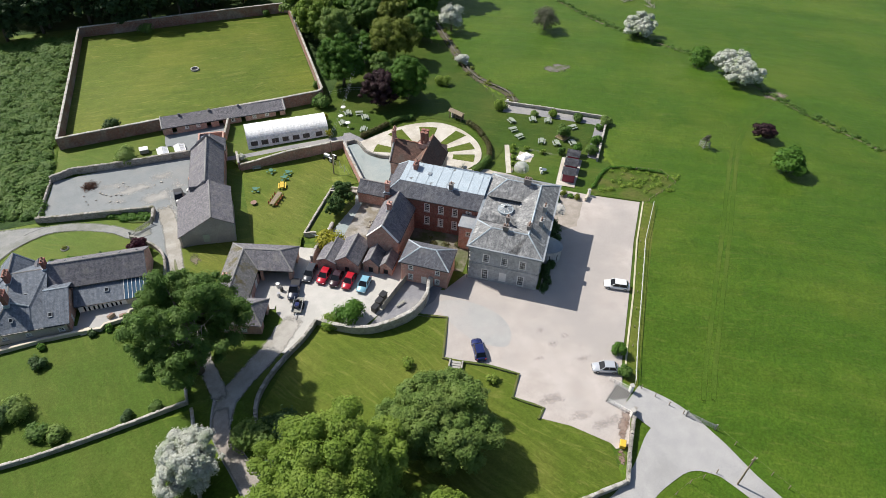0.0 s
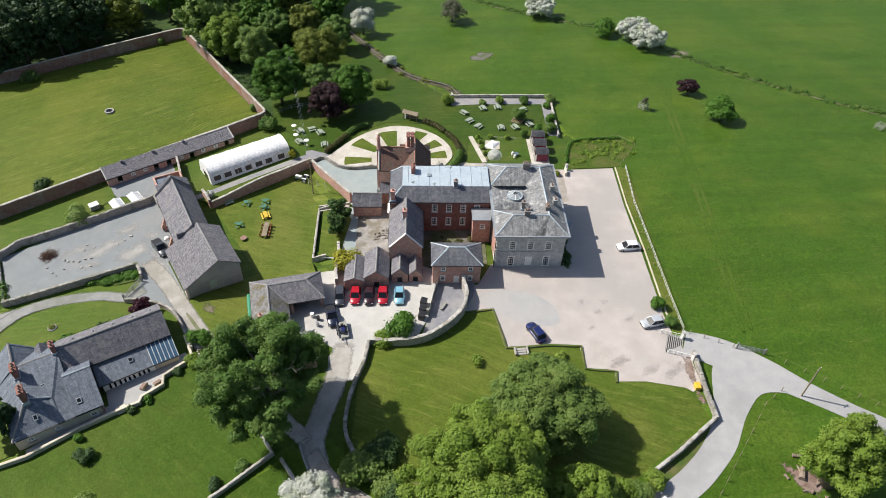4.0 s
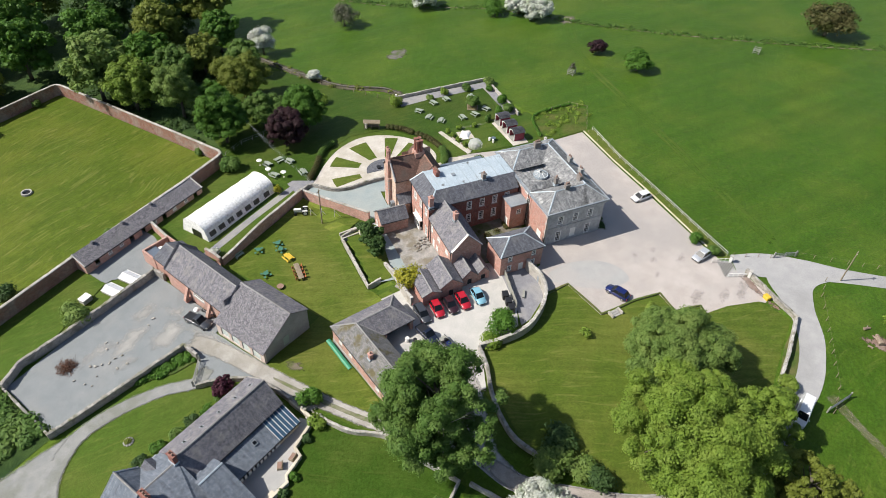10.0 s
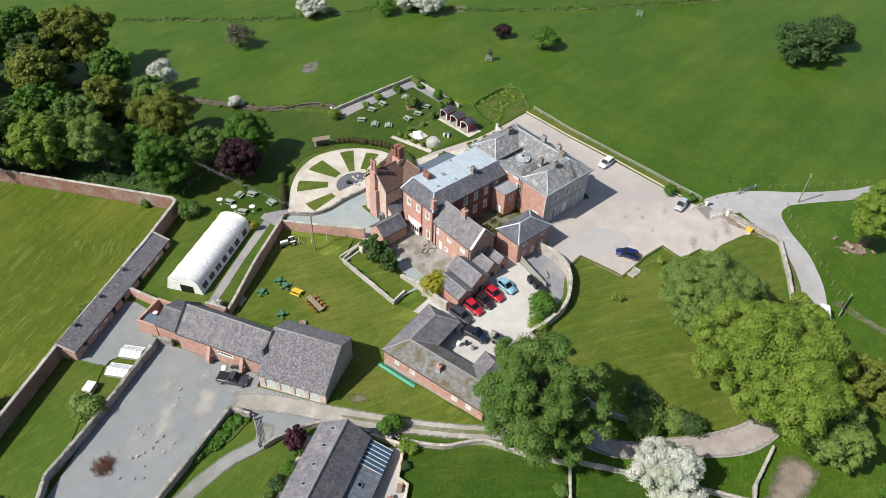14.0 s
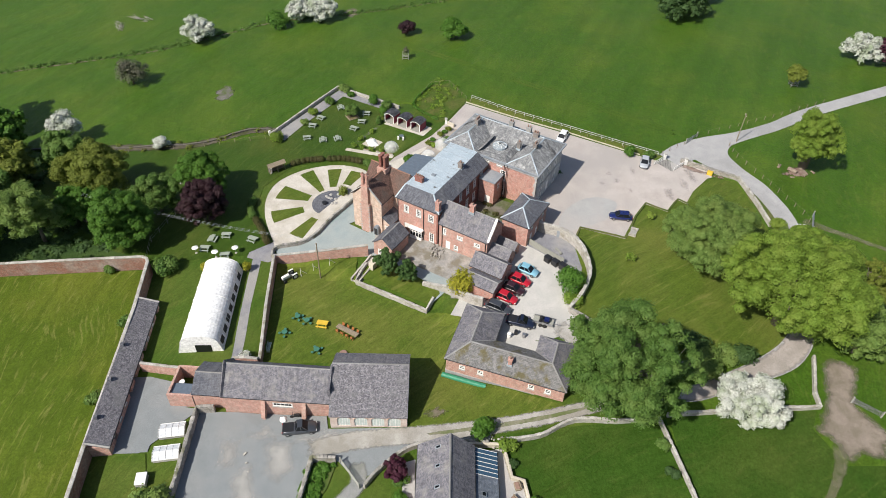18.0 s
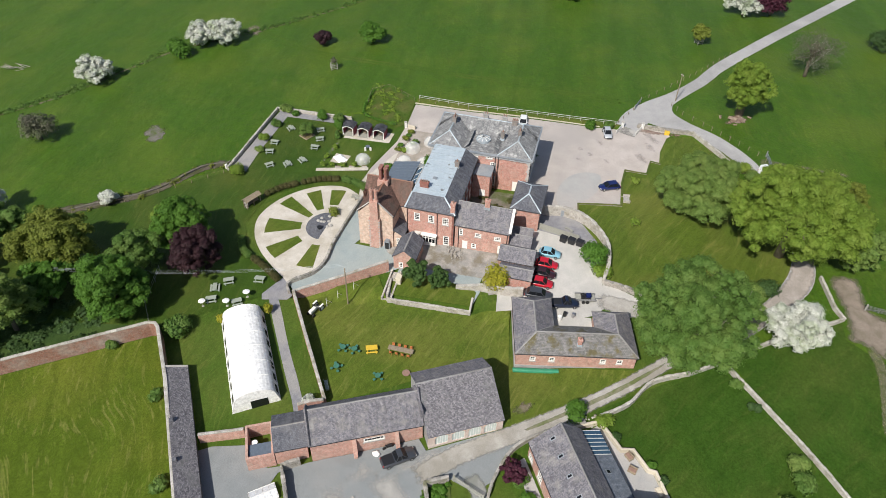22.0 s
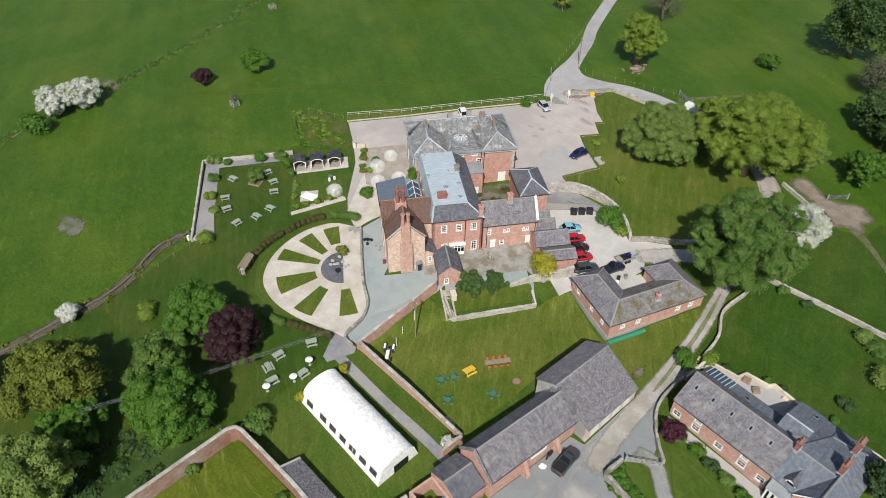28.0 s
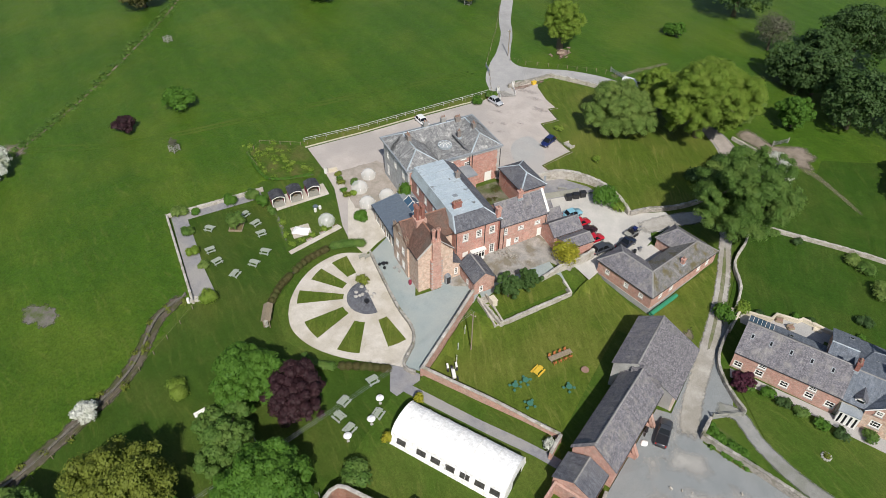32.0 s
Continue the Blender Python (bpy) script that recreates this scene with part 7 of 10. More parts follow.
for k in range(7):
    x = LQ * k / 6
    st = bmesh.new()
    prev = None
    for y, z in arc:
        p = (x, y + (-0.03 if y < WQ / 2 else 0.03), z + 0.03)
        if prev:
            rod(st, prev, p, 0.035, 0.035, 4)
        prev = p
    part("pole", st, M_WHITE, mq)
# dark sheet on the closed end, in place of the shaded open inside
part("doorway", soft_box(-0.05, 1.6, -0.2, -0.01, 4.2, 1.7, 0.01), M_GLASS, mq, "dark sheet for the shaded open doorway")


# ---- trees, shrubs and hedges ----
def leaves(name, blobs, count, size, mat, seed, parent, label="", lift=0.35, thin=0.55, fuzz=0.15):
    """A crown: many small leaf sprays spread over uneven clumps. blobs: (centre, radii)."""
    rng = np.random.default_rng(seed)
    cen = np.array([b[0] for b in blobs], float)
    rad = np.array([b[1] for b in blobs], float)
    wt = (rad[:, 0] * rad[:, 1] * rad[:, 2]) ** (2 / 3)
    idx = rng.choice(len(blobs), count, p=wt / wt.sum())
    d = rng.normal(size=(count, 3))
    d /= np.linalg.norm(d, axis=1)[:, None]
    d[:, 2] = np.where(d[:, 2] < -0.5, -d[:, 2], d[:, 2])
    r = 1 - thin * rng.random(count) ** 2.4
    r *= 1 + fuzz * rng.normal(size=count)
    pos = cen[idx] + d * rad[idx] * r[:, None]
    out = d / rad[idx]
    out /= np.linalg.norm(out, axis=1)[:, None]
    n = out * 1.3 + rng.normal(size=(count, 3)) * 0.36
    n[:, 2] += lift
    n /= np.linalg.norm(n, axis=1)[:, None]
    t = np.cross(n, rng.normal(size=(count, 3)))
    t /= np.linalg.norm(t, axis=1)[:, None]
    b = np.cross(n, t)
    s = size * (0.6 + 0.8 * rng.random(count))[:, None]
    k = (0.5 + 0.35 * rng.random(count))[:, None]
    co = np.empty((count, 3, 3))
    co[:, 0], co[:, 1], co[:, 2] = pos - t * s * 0.7, pos + t * s * 0.5 - b * s * k, pos + t * s * 0.5 + b * s * k
    me = bpy.data.meshes.new(name)
    me.vertices.add(3 * count)
    me.vertices.foreach_set("co", co.ravel())
    me.loops.add(3 * count)
    me.loops.foreach_set("vertex_index", np.arange(3 * count, dtype=np.int32))
    me.polygons.add(count)
    me.polygons.foreach_set("loop_start", np.arange(0, 3 * count, 3, dtype=np.int32))
    me.update(calc_edges=True)
    me.materials.append(mat)
    ob = new(name, me)
    ob.parent = parent
    return tagged(ob, label)


def limbs(bm, base, top, r, targets, rng):
    """Trunk and limbs, tapered and slightly bent."""
    mid = base.lerp(top, 0.5) + Vector((rng.uniform(-0.3, 0.3), rng.uniform(-0.3, 0.3), 0))
    rod(bm, base, mid, r * 1.15, r * 0.8, 8), rod(bm, mid, top, r * 0.8, r * 0.45, 8)
    for c in targets:
        fork = mid.lerp(top, rng.uniform(0.0, 0.9))
        elbow = fork.lerp(c, 0.5) + Vector((0, 0, rng.uniform(0.0, 0.12) * (c - fork).length))
        rod(bm, fork, elbow, r * 0.4, r * 0.24, 5), rod(bm, elbow, c, r * 0.24, r * 0.06, 5)


def tree(x, y, height, spread, mat, seed, label, name="tree", count=6000, size=0.55, clumps=14, low=0.25, trunk=None, group="", stretch=1.0, turn=0.0, thin=0.55, puff=(0.36, 0.5), core=0.6, hollow=None, fuzz=0.15):
    rng = random.Random(seed)
    th = thing(name, label, "tree", group, x, y, land(x, y) - 0.1)
    blobs, mains = [], []
    cz, rz = height * (1 + low) / 2, height * (1 - low) / 2
    for i in range(clumps):
        h = (i + 0.5) / clumps * 1.7 - 0.75
        a = i * 2.4 + rng.uniform(-0.5, 0.5)
        w = math.sqrt(max(0.05, 1 - h * h)) * rng.uniform(0.42, 0.86)
        br = spread * rng.uniform(*puff)
        px, py = spread * w * math.cos(a) * stretch, spread * w * math.sin(a)
        c = Vector((px * math.cos(turn) - py * math.sin(turn), px * math.sin(turn) + py * math.cos(turn), cz + rz * 0.72 * h))
        flat = min(1.0, rz / spread * 1.1) * rng.uniform(0.75, 1.0)
        mains.append(c)
        if count < 7000:
            blobs.append((c, (br, br, br * flat)))
            continue
        for q in range(11):                                   # small billows over each large one
            d = Vector((rng.gauss(0, 1), rng.gauss(0, 1), rng.gauss(0.35, 0.8))).normalized()
            e = br * rng.uniform(0.26, 0.5)
            if hollow and c.y + d.y * br < hollow[0] and c.z > hollow[1]:   # the thin side of the crown
                if rng.random() < hollow[2]:
                    continue
                e *= 0.72
            blobs.append((c + Vector((d.x * br * 0.8, d.y * br * 0.8, d.z * br * 0.8 * flat)), (e, e, e * rng.uniform(0.65, 0.95))))
    if core:
        blobs.append((Vector((0, 0, cz)), (spread * core * stretch, spread * core, rz * core * 1.15)))
    bm = bmesh.new()
    limbs(bm, Vector((0, 0, -0.3)), Vector((0, 0, height * 0.75)), trunk or spread * 0.07, mains[:: max(1, clumps // 14)], rng)
    part("trunk", bm, M_BARK, th, "", None, True)
    if hollow:                                                # bare limbs in the gap of the crown
        bm = bmesh.new()
        for k in range(16):
            p = Vector((rng.uniform(-0.5, 0.5), rng.uniform(-0.5, 0.5), height * rng.uniform(0.25, 0.55)))
            q = Vector((rng.uniform(-3.5, 3.5), hollow[0] - rng.uniform(0.5, 4.5), height * rng.uniform(0.5, 0.8)))
            e = p.lerp(q, 0.45) + Vector((rng.uniform(-0.8, 0.8), rng.uniform(-0.8, 0.8), rng.uniform(-0.6, 1.0)))
            f = e.lerp(q, 0.5) + Vector((rng.uniform(-0.6, 0.6), rng.uniform(-0.6, 0.6), rng.uniform(-0.3, 0.7)))
            rod(bm, p, e, 0.17, 0.13, 5), rod(bm, e, f, 0.13, 0.09, 5), rod(bm, f, q, 0.09, 0.03, 5)
            for w in range(8):
                g = e.lerp(f, rng.uniform(0, 1)) if w < 4 else f.lerp(q, rng.uniform(0, 1))
                rod(bm, g, g + Vector((rng.gauss(0, 0.9), rng.gauss(-0.3, 0.9), rng.gauss(0.4, 0.6))), 0.045, 0.015, 4)
        part("bare_limbs", bm, M_LIMB, th, "pale grey bare branches on the thin side", None, True)
    leaves("crown", blobs, count, size, mat, seed, th, "", thin=thin, fuzz=fuzz)
    return th


def shrub(x, y, height, spread, mat, seed, label, count=700, size=0.3, name="shrub", category="shrub", group="", lift=0.0):
    rng = random.Random(seed)
    th = thing(name, label, category, group, x, y, land(x, y) + lift)
    blobs = [(Vector((spread * 0.45 * math.cos(a), spread * 0.45 * math.sin(a), height * rng.uniform(0.35, 0.6))), (spread * 0.6, spread * 0.6, height * 0.42)) for a in (rng.uniform(0, 6.3) for _ in range(5))]
    bm = bmesh.new()
    for b in blobs:
        rod(bm, (0, 0, -0.1), b[0], 0.06, 0.02, 5)
    part("stem", bm, M_BARK, th)
    leaves("foliage", blobs, count, size, mat, seed, th)
    return th


def hedge(pts, w, h, mat, seed, label, density=60, size=0.22, per=4):
    line = curve_through(pts, per) if len(pts) > 2 else pts
    x0, y0 = line[0]
    th = thing("hedge", label, "hedge", "", x0, y0, land(x0, y0))
    blobs, total = [], 0
    for (ax, ay), (bx, by) in zip(line, line[1:]):
        n = max(1, int(math.hypot(bx - ax, by - ay) / (w * 0.6)))
        total += math.hypot(bx - ax, by - ay)
        for k in range(n):
            px, py = ax + (bx - ax) * k / n, ay + (by - ay) * k / n
            blobs.append((Vector((px - x0, py - y0, h * 0.5 + land(px, py) - land(x0, y0))), (w * 0.62, w * 0.62, h * 0.55)))
    for (ax, ay), (bx, by) in zip(line, line[1:]):
        bm = bmesh.new()
        z = (land(ax, ay) + land(bx, by)) / 2 - land(x0, y0)
        rod(bm, (ax - x0, ay - y0, z + h * 0.3), (bx - x0, by - y0, z + h * 0.3), w * 0.2, w * 0.2, 6)
        part("stem", bm, M_BARK, th)
    leaves("foliage", blobs, int(density * total * (w + h)), size, mat, seed, th, "", 0.5, 0.35)
    return th


# the great trees in front
tree(-13.8, 71.6, 20.0, 9.2, L_SYCAMORE, 11, "tall green sycamore beside the track", "sycamore_tree", 230000, 0.185, 46, 0.06, 0.6, turn=1.0, stretch=1.12, puff=(0.16, 0.34), core=0, hollow=(-1.5, 9.0, 0.42), fuzz=0.3)
tree(17.8, 48.4, 10.5, 8.2, L_WILLOW, 12, "broad grey-green tree on the front lawn", "lawn_tree", 150000, 0.19, 44, 0.04, 0.5, puff=(0.16, 0.36))
tree(1.5, 41.5, 17.5, 10.2, L_LIME, 13, "huge light green lime tree at the edge of the lawn", "lime_tree", 270000, 0.195, 56, 0.06, 0.8, stretch=1.15, turn=0.7, puff=(0.15, 0.36))
tree(13.4, 34.2, 9.6, 5.2, L_LIME, 14, "young light green tree beside the great lime", "lime_tree", 64000, 0.2, 30, 0.05, puff=(0.2, 0.38))
tree(-16.0, 53.2, 7.4, 4.5, L_WHITE, 15, "large hawthorn covered in white blossom", "hawthorn_tree", 46000, 0.17, 16, 0.08, 0.3)
tree(5.2, 27.0, 10.5, 5.6, L_OLIVE, 18, "thin olive-green tree still opening its leaves", "park_tree", 26000, 0.2, 24, 0.1, 0.35, puff=(0.18, 0.3), core=0)
tree(-5.0, 31.6, 9.5, 5.4, L_WILLOW, 19, "spreading grey-green willow beside the field gate", "willow_tree", 34000, 0.22, 22, 0.04, 0.3, puff=(0.2, 0.34))
shrub(-4.6, 49.4, 2.6, 2.6, L_DARK, 320, "dark green bush along the lane wall", 2200, 0.25)
shrub(-5.6, 52.6, 2.2, 2.2, L_WILLOW, 321, "grey-green bush along the lane wall", 1800, 0.22)
shrub(-7.2, 55.6, 3.4, 3.2, L_WILLOW, 16, "grey-green shrub beside the track wall", 2600, 0.34)
shrub(-3.6, 57.6, 2.6, 3.0, L_DARK, 17, "dark shrub under the lime tree", 1800, 0.34)

# the grove behind the marquee
tree(33.3, 143.2, 9.4, 4.3, L_BEECH, 21, "copper beech with dark purple leaves", "copper_beech", 52000, 0.21, 20, 0.05)
tree(40.8, 144.6, 10.5, 5.0, L_BRIGHT, 22, "round fresh green tree beside the copper beech", "garden_tree", 46000, 0.23, 22, 0.08)
tree(27.2, 156.4, 13.0, 5.2, L_BRIGHT, 23, "tall bright green tree by the garden wall", "garden_tree", 64000, 0.24, 26, 0.12)
tree(43.4, 166.6, 12.0, 6.2, L_OLIVE, 24, "olive-green tree in young leaf", "garden_tree", 46000, 0.24, 22, 0.12)
tree(37.4, 153.2, 8, 4.6, L_SYCAMORE, 25, "dark green bushy tree in the grove", "garden_tree", 26000, 0.24, 12, 0.03)
tree(29.4, 173.6, 14, 5.2, L_WILLOW, 26, "slender grey-green birch tree in the grove", "birch_tree", 36000, 0.22, 16, 0.1)
tree(25.4, 186.0, 13.5, 6.0, L_LIME, 27, "yellow-green oak behind the wall", "oak_tree", 30000, 0.32, 20, 0.1)
tree(35.5, 168, 8, 4.2, L_BRIGHT, 28, "fresh green tree in the grove", "garden_tree", 12000, 0.38, 12, 0.08)
tree(53.6, 177.6, 9.5, 4.2, L_SYCAMORE, 29, "mid-green tree at the edge of the wood", "garden_tree", 26000, 0.3, 14, 0.08)
tree(65.4, 182, 8.0, 3.4, L_WHITE, 30, "slim white-flowering tree at the wood's edge", "hawthorn_tree", 6800, 0.29, 10, 0.1)
tree(69, 208, 19, 9.5, L_OLIVE, 32, "broad olive-green oak at the wood's edge", "oak_tree", 40000, 0.4, 30, 0.1, puff=(0.22, 0.36))
tree(66, 224, 19, 9, L_BRIGHT, 33, "tall oak behind the wood's edge", "oak_tree", 22000, 0.45, 26, 0.1, puff=(0.22, 0.36))
tree(40, 188.5, 10.5, 5.0, L_SYCAMORE, 34, "mid-green tree between the birches", "garden_tree", 16000, 0.36, 18, 0.05)
WOOD = [(24, 197, 19, 7, 4), (48.6, 187, 11, 5.0, 1), (60, 193, 12, 5.2, 2), (-6, 226, 16, 7, 0), (8, 224, 13, 6, 1), (22, 226, 17, 7, 2), (32, 206, 14, 6.5, 4), (40, 198, 12, 6, 2), (38, 216, 17, 7.5, 2), (50, 205, 16, 7, 1), (-18, 232, 18, 7, 3), (-34, 230, 18, 7, 3), (-50, 224, 17, 8, 3), (14, 246, 18, 8, 0)]
WOOD_BACK = [(-58, 238, 20, 8, 3), (-30, 250, 19, 8, 1), (-4, 250, 18, 8, 0), (32, 244, 18, 8, 2), (52, 232, 17, 8, 0), (-75, 226, 19, 8, 3), (-92, 236, 19, 9, 3), (60, 214, 15, 7, 0), (44, 258, 18, 9, 1), (62, 250, 17, 9, 0), (20, 270, 19, 9, 0), (-12, 276, 19, 9, 3), (-45, 276, 19, 9, 0), (40, 285, 19, 9, 2)]
rng = random.Random(77)
for i in range(26):                                           # dark firs behind the walled garden
    x, y = -80 + 84 * i / 25 + rng.uniform(-2, 2), 221 + 14 * (i % 3) + rng.uniform(-3, 3)
    tree(x, y, rng.uniform(15, 20), rng.uniform(5.0, 6.5), L_FIR, 500 + i, "very dark fir behind the walled garden", "fir_tree", 7500, 0.5, 18, 0.0, group="dark firs behind the wall")
for i, (x, y, h, r, k) in enumerate(WOOD + WOOD_BACK):
    tree(x, y, h, r, (L_DARK, L_OLIVE, L_BRIGHT, L_FIR, L_WILLOW)[k], 40 + i, ("dark green woodland tree", "olive woodland tree in young leaf", "fresh green woodland tree", "very dark conifer-like woodland tree", "tall grey-green woodland tree")[k], "woodland_tree", 9000, 0.55, 18, 0.06, group="trees of the wood")

# park trees and thorn bushes in the pasture
tree(116.7, 103.2, 4.0, 2.6, L_BEECH, 71, "small round purple-leaved tree in the pasture", "park_tree", 3000, 0.34, 10, 0.1)
tree(112.5, 90.2, 5.6, 3.6, L_BRIGHT, 72, "round green tree alone in the pasture", "park_tree", 5000, 0.36, 12, 0.1)
tree(118.8, 164.2, 6.4, 4.4, L_WHITE, 73, "hawthorn in white blossom along the ditch", "hawthorn_tree", 8500, 0.32, 12, 0.05)
tree(129.4, 129.6, 6.4, 4.8, L_WHITE, 74, "hawthorn in white blossom along the ditch", "hawthorn_tree", 8500, 0.32, 12, 0.05)
tree(130.2, 135.6, 6.2, 4.6, L_WHITE, 75, "hawthorn in white blossom along the ditch", "hawthorn_tree", 7650, 0.32, 12, 0.05)
for k, (x, y, h, w) in enumerate(((62.9, 93.7, 1.1, 0.9), (61.6, 94.7, 0.8, 0.7), (60.3, 95.9, 1.2, 1.0), (58.7, 97.3, 0.9, 0.8), (57.0, 98.4, 1.2, 0.9))):
    shrub(x, y, h, w, L_BRIGHT if k % 2 else L_OLIVE, 310 + k, "small rounded shrub edging the dining terrace", 420, 0.16, group="shrubs edging the dining terrace")
shrub(126.4, 141.2, 4.8, 4.0, L_BRIGHT, 76, "green thorn bush on the ditch bank", 2500, 0.4)
tree(93, 175.4, 6.6, 4.2, L_BUD, 77, "bare brownish tree not yet in leaf", "park_tree", 3200, 0.3, 12, 0.1, thin=0.9)
tree(60.8, 159.4, 2.9, 2.0, L_WHITE, 78, "small hawthorn in blossom by the field wall", "hawthorn_tree", 3740, 0.24, 8, 0.03)
tree(44.6, 18.6, 13.5, 4.8, L_LIME, 79, "old lime-green oak with a broken trunk by the drive", "oak_tree", 52000, 0.21, 26, 0.1, 0.9)
tree(79.8, 5.8, 5.5, 2.6, L_OLIVE, 80, "slender olive-green tree in a guard", "park_tree", 2500, 0.36, 9, 0.2)
tree(55, -9, 12.5, 6.5, L_BUD, 81, "large dead tree with pale bare branches beside the drive", "dead_tree", 3200, 0.22, 20, 0.1, 0.45, thin=0.9, core=0, hollow=(0, 0, 8.4, 5.0))
shrub(61.3, -39.8, 4.5, 4.0, L_DARK, 88, "round green bush beside the drive", 2600, 0.35)
shrub(21, -5.4, 3.4, 2.6, L_BRIGHT, 89, "round green bush in the lower park", 2000, 0.3)
tree(92.5, -18, 7, 5, L_WHITE, 82, "hawthorn in white blossom in the park", "hawthorn_tree", 8500, 0.32, 12, 0.04)
tree(90, -26, 7.5, 5, L_PLUM, 83, "copper-leaved tree in the park", "park_tree", 5000, 0.45, 12, 0.05)
tree(124, 22, 9, 7.5, L_DARK, 84, "broad dark tree in the park", "park_tree", 7000, 0.55, 14, 0.04)
tree(135, 14, 8, 6.5, L_DARK, 85, "broad dark tree in the park", "park_tree", 6000, 0.55, 14, 0.04)
tree(168, 52, 9, 7, L_BROWN, 86, "brownish tree in bud in the park", "park_tree", 6000, 0.5, 14, 0.05)
FARTREES = [(9, -27, 16, 8.8, 0), (-11.5, 5, 9.5, 6, 0), (-27.5, 19.5, 14, 8.5, 0), (-18, 8, 11, 6.5, 0), (-17, -4, 12, 6.5, 0), (-40, 14, 16, 9, 0), (-24, -14, 15, 9, 0), (-46, 40, 12, 7, 0), (50, -50, 14, 8, 0), (-60, 30, 15, 8, 0), (-60, 74, 9, 5, 0)]
for i, (x, y, h, r, k) in enumerate(FARTREES):
    tree(x, y, h, r, (L_DARK, L_OLIVE, L_SYCAMORE, L_BUD)[k], 100 + i, ("dark green tree below the lane", "olive tree below the lane", "mid-green tree below the lane", "bare tree below the lane")[k], "park_tree", 11000, 0.45, 18, 0.05, group="trees below the lane")

tree(-4, -10, 10.0, 4.8, L_BUD, 117, "pale half-bare tree at the edge of the park wood", "park_tree", 4200, 0.26, 22, 0.15, 0.35, thin=0.9)
tree(19.7, -4.5, 4.2, 2.1, L_BRIGHT, 118, "small green thorn tree alone in the park", "park_tree", 7000, 0.22, 10, 0.1)
tree(-16.3, 26.0, 7.6, 4.0, L_BRIGHT, 119, "bright green tree beside the field gate", "park_tree", 20000, 0.25, 14, 0.05)

# garden shrubs
tree(16.4, 106.6, 5.2, 2.2, L_YEW, 131, "dense dark yew in the raised garden", "yew_tree", 16000, 0.16, 10, 0.02)
tree(14.2, 103.2, 4.8, 2.0, L_YEW, 132, "dense dark yew in the raised garden", "yew_tree", 14000, 0.16, 10, 0.02)
shrub(11.4, 93.8, 3.8, 2.6, L_YELLOW, 133, "yellow-green shrub against the wall", 2200, 0.26)
shrub(10.6, 74.8, 3.6, 2.6, L_BRIGHT, 134, "bright green shrub by the curved wall", 2400, 0.28)
shrub(7.6, 74.6, 1.6, 1.8, L_LIME, 135, "low green shrub by the curved wall", 900, 0.28)
tree(-22.8, 104.6, 3.2, 1.7, L_PLUM, 136, "purple-leaved plum tree by the cottage", "plum_tree", 7000, 0.19, 10, 0.05)
shrub(-17.4, 92.0, 2.6, 2.0, L_BRIGHT, 137, "bright green shrub beside the track", 1600, 0.26)
shrub(-19.6, 88.6, 1.6, 1.4, L_LIME, 138, "green shrub on the terrace wall", 800, 0.24)
tree(-46.5, 92.0, 8.0, 2.8, L_FIR, 188, "dark pointed conifer beside the cottage terrace", "conifer_tree", 14000, 0.22, 18, 0.04, 0.2, puff=(0.25, 0.42))
shrub(28.9, 55.7, 1.2, 1.0, L_LIME, 139, "small round shrub on the front lawn", 400, 0.2)
shrub(17.2, 62.4, 1.3, 1.1, L_LIME, 140, "small round shrub on the front lawn", 400, 0.2)
shrub(-25.4, 137.8, 3.2, 2.6, L_WILLOW, 141, "grey-green shrub beside the farmyard wall", 2200, 0.3)
shrub(-29.0, 152.2, 3.0, 2.2, L_DARK, 142, "dark climber on the garden wall", 1500, 0.3)
shrub(19.6, 147.4, 3.0, 2.2, L_SYCAMORE, 143, "green bush at the garden wall corner", 1700, 0.3)
shrub(52.0, 149.6, 2.4, 2.0, L_LIME, 144, "small green bush on the garden lawn", 2600, 0.18)
for i, (x, y, h, r) in enumerate([(50.4, 54.6, 2.4, 1.6), (49.2, 50.6, 1.8, 1.4), (24.5, 32.2, 2.6, 2.2), (22, 32, 2.4, 2.2), (70.5, 108.6, 3.0, 1.8), (67, 110.2, 2.0, 1.2), (61.5, 133, 2.8, 2.2), (83, 119, 2.4, 2.2), (80.5, 117.4, 1.5, 1.2), (77.4, 122.4, 2.0, 1.6), (72.4, 126, 2.0, 1.6), (68.2, 127.6, 1.4, 1.3), (76.4, 111.4, 2.6, 1.8), (73.6, 108.2, 2.8, 1.9), (46.3, 93.6, 4.2, 1.5), (45.2, 97.4, 2.6, 1.6), (50.4, 102.6, 1.8, 1.9), (58, 94.4, 1.4, 1.2), (56.2, 97.2, 1.2, 1.0)]):
    shrub(x, y, h * 0.85, r * 0.75, (L_BRIGHT, L_SYCAMORE, L_LIME, L_WILLOW)[i % 4], 150 + i, ("bright green shrub in the garden", "dark green shrub in the garden", "light green shrub in the garden", "grey-green shrub in the garden")[i % 4], int(1300 * r), 0.19)
for i, (x, y) in enumerate([(56.6, 113.4), (55.8, 111.2), (54.8, 108.8), (57.4, 115.2), (60, 113.8), (63, 111.4)]):
    shrub(x, y, 1.1, 0.75, L_LIME, 180 + i, "clipped round bush along the square lawn", 300, 0.16, "topiary_bush", group="clipped bushes of the square lawn")
tree(70.4, 116.4, 3.4, 1.8, L_SYCAMORE, 187, "small tree in the middle of the picnic lawn", "garden_tree", 2700, 0.20, 8, 0.1)
for i, (x, y) in enumerate([(18.6, 132.4), (19.2, 140.4)]):
    shrub(x, y, 2.0, 0.8, L_YELLOW, 190 + i, "golden conifer at the marquee entrance", 500, 0.2)
